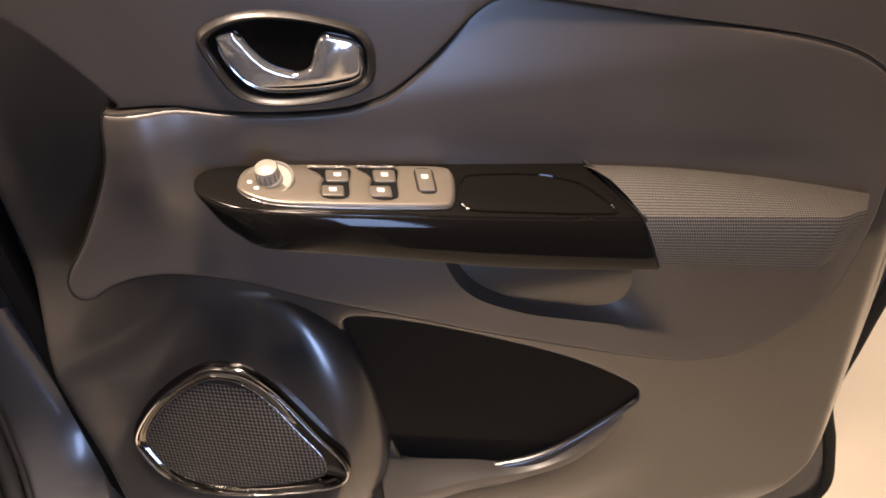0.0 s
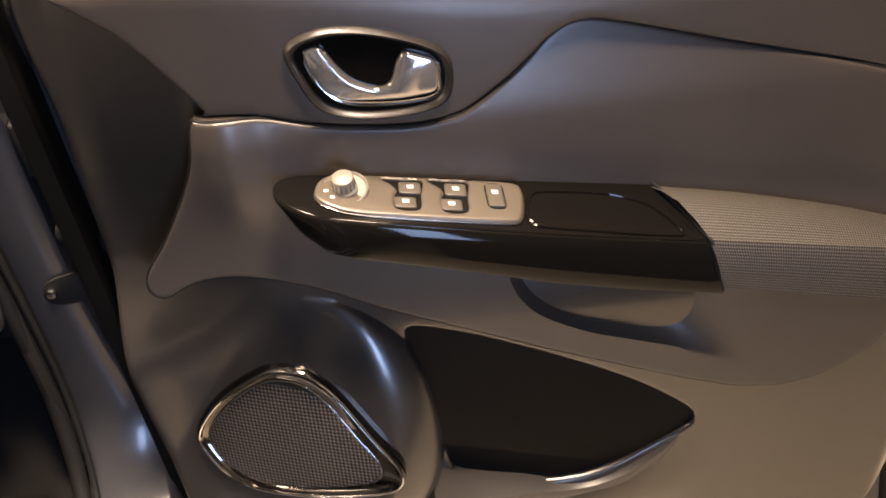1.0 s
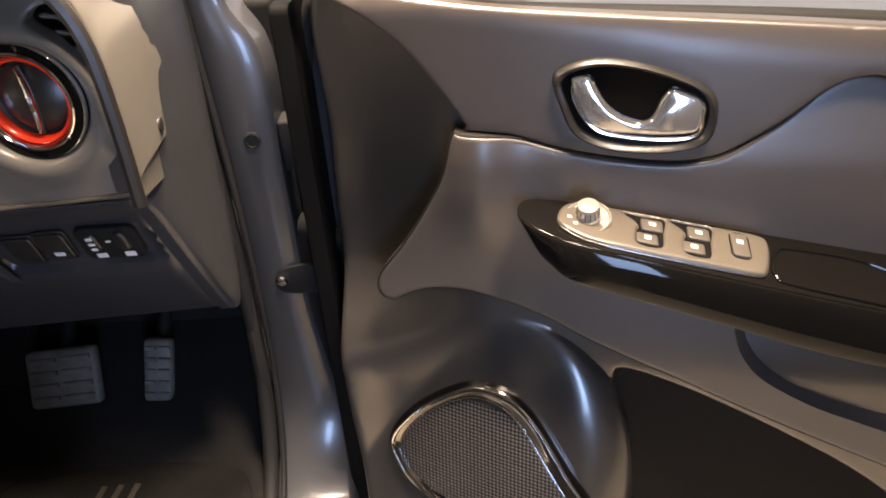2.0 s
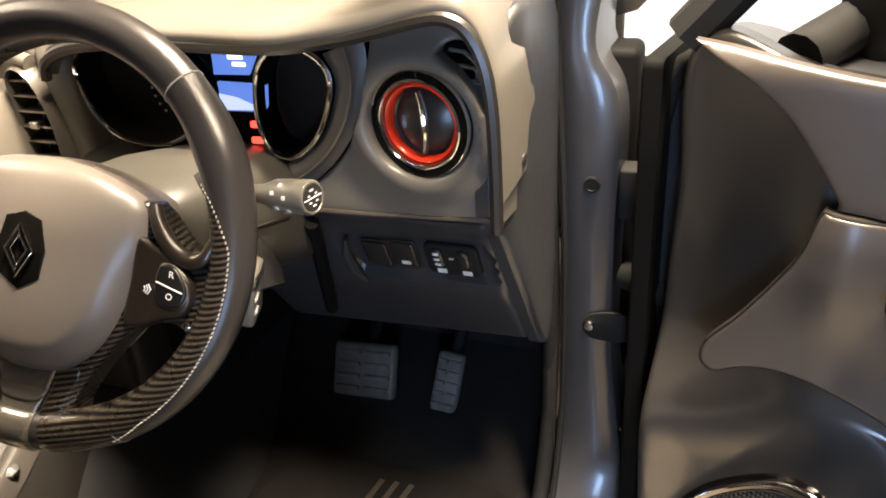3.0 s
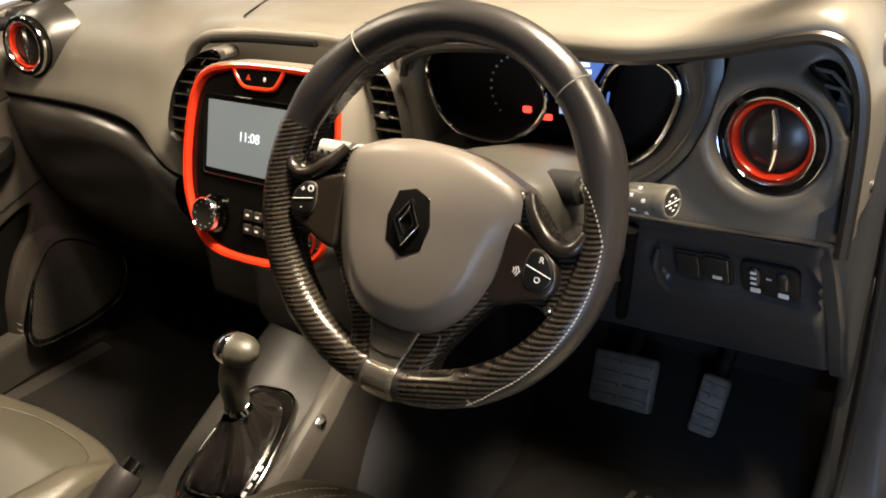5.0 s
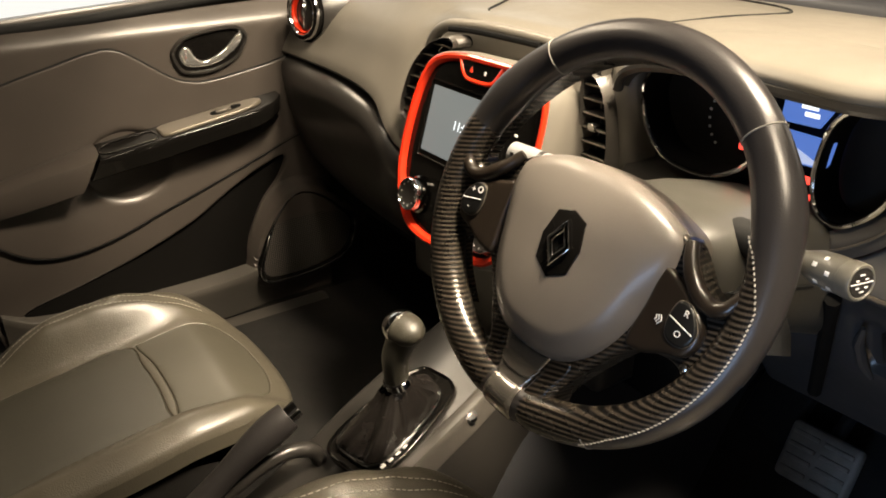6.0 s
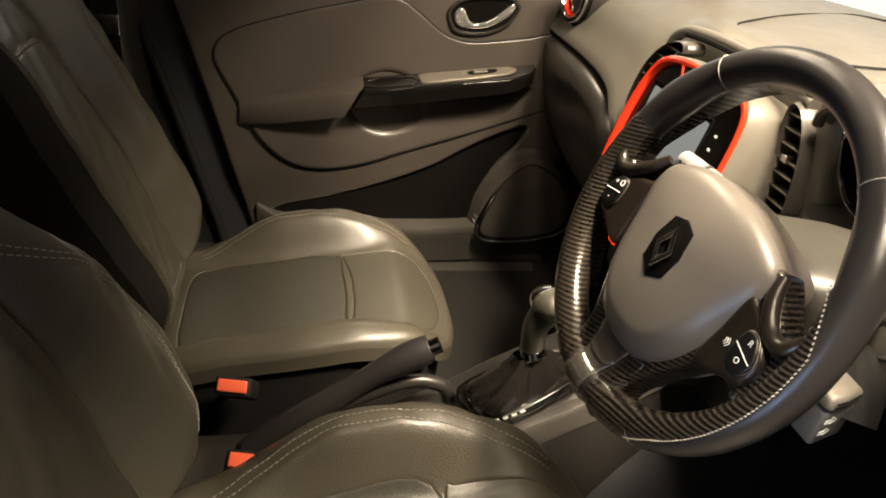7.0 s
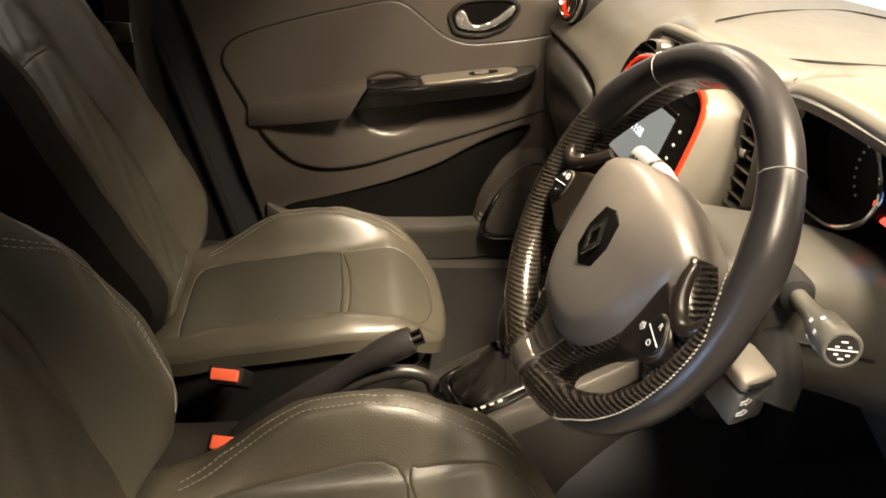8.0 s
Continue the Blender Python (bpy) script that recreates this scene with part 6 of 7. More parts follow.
# ---- steering wheel and column ----
TILT_W = radians(25)
WHEEL_M = Matrix.Translation((0.38, 0.0, 0.93)) @ Matrix(((1, 0, 0, 0), (0, math.sin(TILT_W), -math.cos(TILT_W), 0), (0, math.cos(TILT_W), math.sin(TILT_W), 0), (0, 0, 0, 1))) @ pose(0, 0, 0, 0, 6.3, -4)
wheel = empty("steering_wheel", WHEEL_M, "leather steering wheel with carbon-look lower rim", "steering wheel")


def wp(a, b, d):
    return Vector((a, b, d))


def rim_point(w, k=1.0):
    """The rim's middle line: round above, flattened below."""
    return Vector((0.0025 + 0.148 * k * math.cos(w), 0.0105 + (0.153 if math.sin(w) > 0 else 0.1435) * k * math.sin(w), -0.022))


def weave_uv(bm):
    """Lays the weave flat over the wheel's plane, bent a little round the sides."""
    uv = bm.loops.layers.uv.get("metres") or bm.loops.layers.uv.new("metres")
    for f in bm.faces:
        for lp in f.loops:
            lp[uv].uv = (lp.vert.co.x, lp.vert.co.y + 0.25 * lp.vert.co.z)
    return bm


def turn_of(k):
    return 360.0 * k / 160


ring = [rim_point(2 * math.pi * k / 160) for k in range(160)]
rim_grip = [0.0152 + 0.0022 * (math.exp(-((turn_of(k) - 30) / 11) ** 2) + math.exp(-((turn_of(k) - 150) / 11) ** 2)) for k in range(160)]
rim = part("rim", tube(ring, lambda s: rim_grip[min(int(round(s * 159)), 159)], 24, closed=True, up=(0, 0, 1), squash=0.98), WHEEL_LEATHER, wheel, "smooth black leather rim")


def rim_band(w0, w1, lift, p0, p1, seg=12, n=80):
    """A shell over part of the rim's section: 0 faces the driver, 0.25 the outside. p0 and p1 may follow the turn."""
    rows = []
    for k in range(n + 1):
        deg = w0 + (w1 - w0) * k / n
        w = radians(deg)
        c, e = rim_point(w), rim_point(w + 0.01)
        outer = (e - c).normalized().cross(Vector((0, 0, 1)))
        r = rim_grip[int(round((deg % 360) / 360 * 160)) % 160] + lift - (1 - min(1, min(k, n - k) / 3)) * 0.0012
        a, b = (p(deg) if callable(p) else p for p in (p0, p1))
        row = []
        for j in range(seg + 1):
            q = 2 * math.pi * (a + (b - a) * j / seg)
            sink = 0.0008 if j in (0, seg) else 0.0
            row.append(c + (Vector((0, 0, 0.98)) * math.cos(q) + outer * math.sin(q)) * (r - sink))
        rows.append(row)
    return loft(rows)


def right_edge(deg):
    return float(np.interp(deg, [278, 290, 310, 340, 365, 379, 386], [0.24, 0.17, 0.07, 0.045, 0.03, -0.10, -0.22]))


part("carbon_grip", weave_uv(rim_band(162, 263, 0.0010, -0.45, 0.26)), CARBON, rim, "striped carbon-look grip")
part("carbon_grip", weave_uv(rim_band(277, 386, 0.0010, -0.48, right_edge)), CARBON, rim, "striped carbon-look grip")
for w, mat in ((50, STITCH_DIM), (130, STITCH_DIM), (301, STITCH_DIM)):
    c, e = rim_point(radians(w)), rim_point(radians(w + 1))
    outer = (e - c).normalized().cross(Vector((0, 0, 1)))
    part("rim_seam", tube([c + (Vector((0, 0, 0.98)) * math.cos(q) + outer * math.sin(q)) * 0.0153 for q in [2 * math.pi * j / 24 for j in range(24)]], 0.0007, 6, closed=True), mat, rim, "fine pale leather seam")


def rim_stitches(w0, w1, n, at, lift=0.0014):
    """Single stitches along the rim, at a share of its section that may follow the turn."""
    bm = bmesh.new()
    for k in range(n):
        pts = []
        for g in (0.0, 0.55):
            deg = w0 + (w1 - w0) * (k + g) / n
            w = radians(deg)
            c, e = rim_point(w), rim_point(w + 0.01)
            outer = (e - c).normalized().cross(Vector((0, 0, 1)))
            q = 2 * math.pi * ((at(deg) if callable(at) else at) + 0.006 * (g > 0))
            r = rim_grip[int(round((deg % 360) / 360 * 160)) % 160]
            pts.append(c + (Vector((0, 0, 0.98)) * math.cos(q) + outer * math.sin(q)) * (r + lift))
        t = tube(pts, 0.0006, 4)
        me = bpy.data.meshes.new("tmp")
        t.to_mesh(me)
        t.free()
        bm.from_mesh(me)
        bpy.data.meshes.remove(me)
    return bm


tagged(part("stitches", rim_stitches(300, 384, 64, lambda deg: right_edge(deg) + 0.006), STITCH, rim, "pale stitching beside the carbon grip"), kind="stuff")
tagged(part("stitches", rim_stitches(131, 160, 26, 0.66, 0.0002), STITCH_BLACK, rim, "dark stitching inside the rim"), kind="stuff")
tagged(part("stitches", rim_stitches(20, 49, 26, 0.66, 0.0002), STITCH_BLACK, rim, "dark stitching inside the rim"), kind="stuff")

# spokes: one moulded skin with three openings
arc = [tuple(rim_point(radians(w), 0.91))[:2] for w in range(22, 159, 7)]
notch = [(0.0800, 0.046), (0.0900, 0.038), (0.0985, 0.0290), (0.1060, 0.0215), (0.1150, 0.0165), (0.1240, 0.0165), (0.1300, 0.0215), (0.1335, 0.030), (0.1325, 0.042)]
upper_hole = notch + arc[1:-1] + [(-a, b) for a, b in notch[::-1]] + [(-0.04, 0.050), (0.0, 0.052), (0.04, 0.050)]
right_hole = spline([(0.0400, -0.1150), (0.0450, -0.0960), (0.0700, -0.0560), (0.0850, -0.0420), (0.1100, -0.0370), (0.1230, -0.0460), (0.1080, -0.0760), (0.0790, -0.1040), (0.0520, -0.1175)], 4)
left_hole = [Vector((-p.x, p.y)) for p in reversed(right_hole)]
edge = [rim_point(2 * math.pi * k / 90, 0.965) for k in range(90)]
spokes = part("spokes", weave_uv(sheet(edge, wp, lambda a, b: -0.022 + 0.004 * np.cos(a * 20) + 0.006 * ease(np.abs(a), 0.10, 0.135), 0.005, 0.006, 0.020, [upper_hole, right_hole, left_hole], (), 0.005)), CARBON, wheel, "carbon-look wheel spokes")
for s in (1, -1):
    pod = [Vector((s * p.x, p.y)) for p in spline([(0.078, 0.020), (0.090, 0.019), (0.104, 0.0135), (0.117, 0.006), (0.1255, -0.004), (0.1265, -0.017), (0.120, -0.028), (0.106, -0.033), (0.088, -0.042), (0.074, -0.040), (0.076, -0.01)], 4)]
    p = part("button_pod", sheet(pod, wp, lambda a, b: -0.0165 + 0.0035 * ease(np.abs(a), 0.085, 0.11), 0.006, 0.004, 0.010), POD, spokes, "dark brown button pod")
    btn = [Vector((s * q.x, q.y)) for q in spline([(0.1020, 0.0055), (0.1090, 0.0075), (0.1155, 0.0045), (0.1230, -0.0060), (0.1235, -0.0140), (0.1190, -0.0210), (0.1090, -0.0225), (0.1020, -0.0180), (0.0995, -0.0070)], 4)]
    part("buttons", slab(btn, wp, -0.020, -0.0105, 0.0022), BUTTON, p, "black control buttons")
    part("button_edge", tube([Vector((q.x, q.y, -0.0128)) for q in btn], 0.0006, 6, closed=True), SATIN, p)
    part("divider", tube([(s * 0.1012, -0.0055, -0.0103), (s * 0.1218, -0.0105, -0.0103)], 0.0005, 6), WHITE_MARK, p, "white divider line")
    if s > 0:
        for tx, b in (("R", 0.0008), ("O", -0.0145)):
            lettering("letter", tx, 0.0065, Matrix.Translation((0.1120, b, -0.0102)), WHITE_MARK, p, "white button letter")
        for k in range(3):
            part("mark", tube([(0.0905 + 0.0016 * k, -0.0145 - 0.0008 * k, -0.0132), (0.0915 + 0.0022 * k, -0.0125, -0.0132), (0.0905 + 0.0016 * k, -0.0105 + 0.0008 * k, -0.0132)], 0.0004, 5), WHITE_MARK, p, "white voice mark")
        part("spoke_screw", lathe([(0.0030, -0.002), (0.0030, 0.0006), (0.0018, 0.0012), (0.0, 0.0012)], 12, pose(0.1235, -0.034, -0.0175)), SATIN_CHROME, spokes, "small bright screw")
    else:
        for tx, a, b in (("+", -0.1135, -0.0005), ("-", -0.1115, -0.0150)):
            lettering("letter", tx, 0.0085, Matrix.Translation((a, b, -0.0102)), WHITE_MARK, p, "white button sign")
        part("mark", lathe([(0.0030, -0.001), (0.0030, 0.0004), (0.0020, 0.0004), (0.0020, -0.001)], 16, pose(-0.1055, 0.0020, -0.0105)), WHITE_MARK, p, "white dial mark")
    lobe = [Vector((s * q.x, q.y)) for q in spline([(0.0105, -0.144), (0.0150, -0.122), (0.0215, -0.100), (0.0260, -0.082), (0.0420, -0.078), (0.0450, -0.088), (0.0390, -0.104), (0.0355, -0.118), (0.0320, -0.130), (0.0220, -0.142)], 4)]
    part("carbon_wing", weave_uv(sheet(lobe, wp, lambda a, b: -0.0125 - 0.006 * ease(b, -0.13, -0.085), 0.004, 0.004, 0.014)), CARBON, spokes, "carbon-look leg of the lower spoke")
    bridge = spline([(s * 0.0865, 0.044, -0.0225), (s * 0.0925, 0.0335, -0.0190), (s * 0.1010, 0.0240, -0.0165), (s * 0.1120, 0.0150, -0.0160), (s * 0.1240, 0.0118, -0.0150), (s * 0.1335, 0.0165, -0.0140), (s * 0.1385, 0.028, -0.0150)], 6, closed=False)
    part("spoke_ridge", weave_uv(tube(bridge, lambda q: 0.0046 + 0.0018 * math.sin(math.pi * q), 14)), POD, spokes, "rounded glossy edge of the spoke")
plate = spline([(-0.0090, -0.1465), (0.0090, -0.1465), (0.0135, -0.124), (0.0205, -0.101), (0.0245, -0.080), (0.0, -0.076), (-0.0245, -0.080), (-0.0205, -0.101), (-0.0135, -0.124)], 4)
trim_plate = part("spoke_plate", sheet(plate, wp, lambda a, b: -0.0095 - 0.008 * ease(b, -0.135, -0.095) - 0.006 * ease(-b, 0.136, 0.149), 0.004, 0.0025, 0.012), PLATE, spokes, "satin metal plate of the lower spoke")
part("plate_step", sheet(spline([(-0.0150, -0.110), (0.0150, -0.110), (0.0205, -0.092), (0.0, -0.088), (-0.0205, -0.092)], 4), wp, lambda a, b: -0.0125 - 0.008 * ease(b, -0.115, -0.09), 0.004, 0.002, 0.004), PLATE, trim_plate, "raised step of the plate")
part("plate_foot", rim_band(263.5, 275.5, 0.0020, -0.30, 0.24, n=24), PLATE, trim_plate, "satin foot of the plate round the rim")

# airbag cover and badge
pad = spline([(-0.0850, 0.030), (-0.0815, 0.043), (-0.0680, 0.0515), (-0.036, 0.0620), (0.0, 0.0655), (0.036, 0.0620), (0.0680, 0.0515), (0.0815, 0.043), (0.0850, 0.030), (0.0850, 0.005), (0.0800, -0.022), (0.0700, -0.048), (0.0560, -0.069), (0.0360, -0.085), (0.012, -0.091), (-0.012, -0.091), (-0.0360, -0.085), (-0.0560, -0.069), (-0.0700, -0.048), (-0.0800, -0.022), (-0.0850, 0.005)], 6)


def cover_height(a, b):
    """A broad crown; the flanks fall away beyond a soft crease along the lower sides."""
    d = edge_distance(np.stack([a, b], 1), np.array([tuple(p)[:2] for p in pad]))
    flank = ease(d, 0.024, 0.0) * ease(b, 0.03, -0.02)
    return -0.001 - 3.1 * np.maximum(np.abs(a) - 0.012, 0) ** 2 - 3.4 * np.maximum(b - 0.012, 0) ** 2 - 1.2 * np.minimum(b + 0.02, 0) ** 2 - 0.008 * flank


cover = part("airbag_cover", sheet(pad, wp, cover_height, 0.004, 0.011, 0.030), AIRBAG, wheel, "smooth grey airbag cover")
hexa = [(0.0, 0.0275), (0.0145, 0.0225), (0.0200, 0.001), (0.0165, -0.0190), (0.0, -0.0285), (-0.0165, -0.0190), (-0.0200, 0.001), (-0.0145, 0.0225)]
badge = part("badge", slab(hexa, wp, -0.006, -0.0003, 0.0014), GLOSS, cover, "black badge plate")
for sgn in (1, -1):
    part("badge_bar", slab([(sgn * 0.0, 0.0195), (sgn * 0.0120, 0.0), (sgn * 0.0, -0.0195), (sgn * 0.0, -0.0095), (sgn * 0.0060, 0.0), (sgn * 0.0, 0.0095)], wp, -0.0008, 0.0026, 0.0009), CHROME, badge, "plain bright diamond half")
part("scuff", tube([(0.0690, 0.0235, -0.0122), (0.0720, 0.0215, -0.0136)], 0.0006, 5), GREY_LIGHT, cover, "pale scuff")

# column shroud, stalks and remote
column = empty("steering_column", pose(0.38, 0.1, 0.88), "grey steering column shroud with stalks", "steering column")
col_in = Matrix.Translation((-0.38, -0.1, -0.88))


def kpart(name, bm, mat, lab="", under=None):
    bm.transform(col_in)
    return part(name, bm, mat, under or column, lab)


rows = []
for y, z, wx, hz in ((0.075, 0.892, 0.035, 0.034), (0.078, 0.892, 0.062, 0.046), (0.082, 0.891, 0.069, 0.051), (0.092, 0.889, 0.074, 0.054), (0.115, 0.886, 0.077, 0.056), (0.17, 0.874, 0.079, 0.060), (0.22, 0.859, 0.077, 0.063), (0.33, 0.82, 0.075, 0.070)):
    rows.append([Vector((0.38 + math.copysign(abs(math.cos(q)) ** 0.6, math.cos(q)) * wx, y, z + math.copysign(abs(math.sin(q)) ** 0.6, math.sin(q)) * hz)) for q in [2 * math.pi * j / 40 for j in range(40)]])
kpart("shroud", loft(rows, ring=True, caps=True), SHROUD, "grey moulded shroud")
kpart("shroud_joint", tube([Vector((0.38 + sx * wx, y, z)) for sx in (1,) for y, z, wx in ((0.082, 0.891, 0.0695), (0.115, 0.886, 0.0775), (0.17, 0.874, 0.0795), (0.22, 0.859, 0.0775))], 0.0012, 6), RUBBER, "dark joint of the two shroud halves")
STALK_M = Matrix.Translation((0.546, 0.113, 0.935)) @ Vector((0.93, -0.20, 0.12)).to_track_quat("Z", "Y").to_matrix().to_4x4()
stalk = kpart("stalk", lathe([(0.0065, -0.105), (0.0068, -0.060), (0.0080, -0.044), (0.0125, -0.030), (0.0132, -0.016), (0.0130, -0.006), (0.0122, -0.0045)], 28, STALK_M), STALK, "grey indicator stalk")
kpart("stalk_end", lathe([(0.0118, -0.0065), (0.0134, -0.0050), (0.0134, 0.0040), (0.0122, 0.0056), (0.0108, 0.0058), (0.0102, 0.0050), (0.0, 0.0052)], 28, STALK_M), STALK, "turning light switch", stalk)
kpart("end_face", lathe([(0.0100, 0.0044), (0.0098, 0.0056), (0.0, 0.0058)], 24, STALK_M), PLASTIC_DARK, "dark printed end face", stalk)
for k, (x, y, w) in enumerate(((0.0, 0.0058, 0.0030), (-0.0038, 0.0022, 0.0018), (0.0040, 0.0024, 0.0018), (-0.0036, -0.0032, 0.0020), (0.0038, -0.0034, 0.0020), (0.0, -0.0062, 0.0026))):
    kpart("mark", box((x - w * 0.7, y - 0.0006, 0.0054), (x + w * 0.7, y + 0.0006, 0.0061), 0.0002, STALK_M), WHITE_MARK, "white printed mark", stalk)
kpart("mark", box((-0.0096, -0.0004, 0.0054), (0.0096, 0.0004, 0.0062), 0.0001, STALK_M), WHITE_MARK, "white line across the end", stalk)
for ang, zz in ((150, -0.024), (165, -0.012), (205, -0.022), (215, -0.011), (120, -0.018), (240, -0.018)):
    kpart("mark", box((0.0127, -0.0016, zz - 0.0018), (0.0133, 0.0016, zz + 0.0018), 0.0002, STALK_M @ pose(0, 0, 0, 0, 0, ang)), WHITE_MARK, "white printed mark", stalk)
kpart("stalk_boot", lathe([(0.0150, -0.115), (0.0150, -0.088), (0.0125, -0.082), (0.0070, -0.080)], 20, STALK_M), RUBBER, "black stalk boot", stalk)
wiper = kpart("stalk", tube(spline([(0.32, 0.112, 0.926), (0.27, 0.108, 0.929), (0.23, 0.104, 0.930), (0.196, 0.100, 0.931)], 5, closed=False), lambda s: 0.007 + 0.0045 * float(ease(np.float64(s), 0.3, 0.55)), 20), GREY_LIGHT, "pale wiper stalk")
kpart("stalk_band", tube([(0.238, 0.1045, 0.930), (0.233, 0.104, 0.930)], 0.0120, 20), PLASTIC_DARK, "dark groove round the wiper stalk", wiper)
for x in (0.205, 0.214, 0.223):
    kpart("mark", box((x - 0.002, 0.0895, 0.9325), (x + 0.002, 0.0905, 0.9365), 0.0003), PLASTIC_DARK, "dark printed mark", wiper)
REMOTE = pose(0.482, 0.094, 0.858, 10, 14, 16)
remote = kpart("media_remote", box((-0.017, -0.015, -0.028), (0.017, 0.015, 0.012), 0.004, REMOTE), REMOTE_GREY, "grey media remote with arrow keys")
cap = kpart("remote_cap", box((-0.0172, -0.0152, 0.0125), (0.0172, 0.0152, 0.0265), 0.005, REMOTE), SATIN_LIGHT, "pale rounded cap of the remote", remote)
for z in (0.016, 0.0215):
    kpart("slot", tube([REMOTE @ Vector((0.0174, -0.011, z + 0.002)), REMOTE @ Vector((0.0174, 0.0, z)), REMOTE @ Vector((0.0174, 0.011, z + 0.002))], 0.0008, 6), RUBBER, "dark slot", cap)
for y, z in ((-0.007, 0.002), (-0.007, -0.012)):
    arrow = [(-0.005, -0.0018), (0.0, -0.0018), (0.0, -0.0042), (0.0048, 0.0), (0.0, 0.0042), (0.0, 0.0018), (-0.005, 0.0018)]
    kpart("mark", tube([REMOTE @ Vector((0.0172, y + a, z + b)) for a, b in arrow], 0.0005, 5, closed=True), WHITE_MARK, "white arrow outline", remote)
kpart("remote_mount", tube(spline([(0.425, 0.135, 0.862), (0.455, 0.128, 0.872), (0.478, 0.122, 0.862), (0.488, 0.115, 0.845)], 5, closed=False), 0.021, 16), RUBBER, "black curved mount of the remote", remote)

# ---- seats ----
def seat_line(path, a, b, width=0.0045, depth=0.006):
    """A pressed seam along a polyline."""
    d = edge_distance(np.stack([a, b], 1), np.array([tuple(p)[:2] for p in path]), closed=False)
    return -depth * np.exp(-(d / width) ** 2)


def thread(lines, surface, name, parent, gap=0.0062):
    """Single stitches along lines on a surface."""
    bm = bmesh.new()
    for line in lines:
        pts = [surface(p.x, p.y, 0.0012) for p in spline(line, 60, closed=False)]
        run, last = 0.0, pts[0]
        seg = [last]
        for p in pts[1:]:
            run += (p - last).length
            seg.append(p)
            last = p
            if run > gap:
                t = tube([seg[0], seg[0].lerp(seg[-1], 0.62)], 0.00055, 5)
                me = bpy.data.meshes.new("tmp")
                t.to_mesh(me)
                t.free()
                bm.from_mesh(me)
                bpy.data.meshes.remove(me)
                seg, run = [p], 0.0
    tagged(part(name, bm, STITCH, parent, "pale double stitching"), kind="stuff")


NARROW, NARROW_BACK = 0.82, 0.785


def slim(line, f):
    return [Vector((p.x * f, p.y)) for p in line]


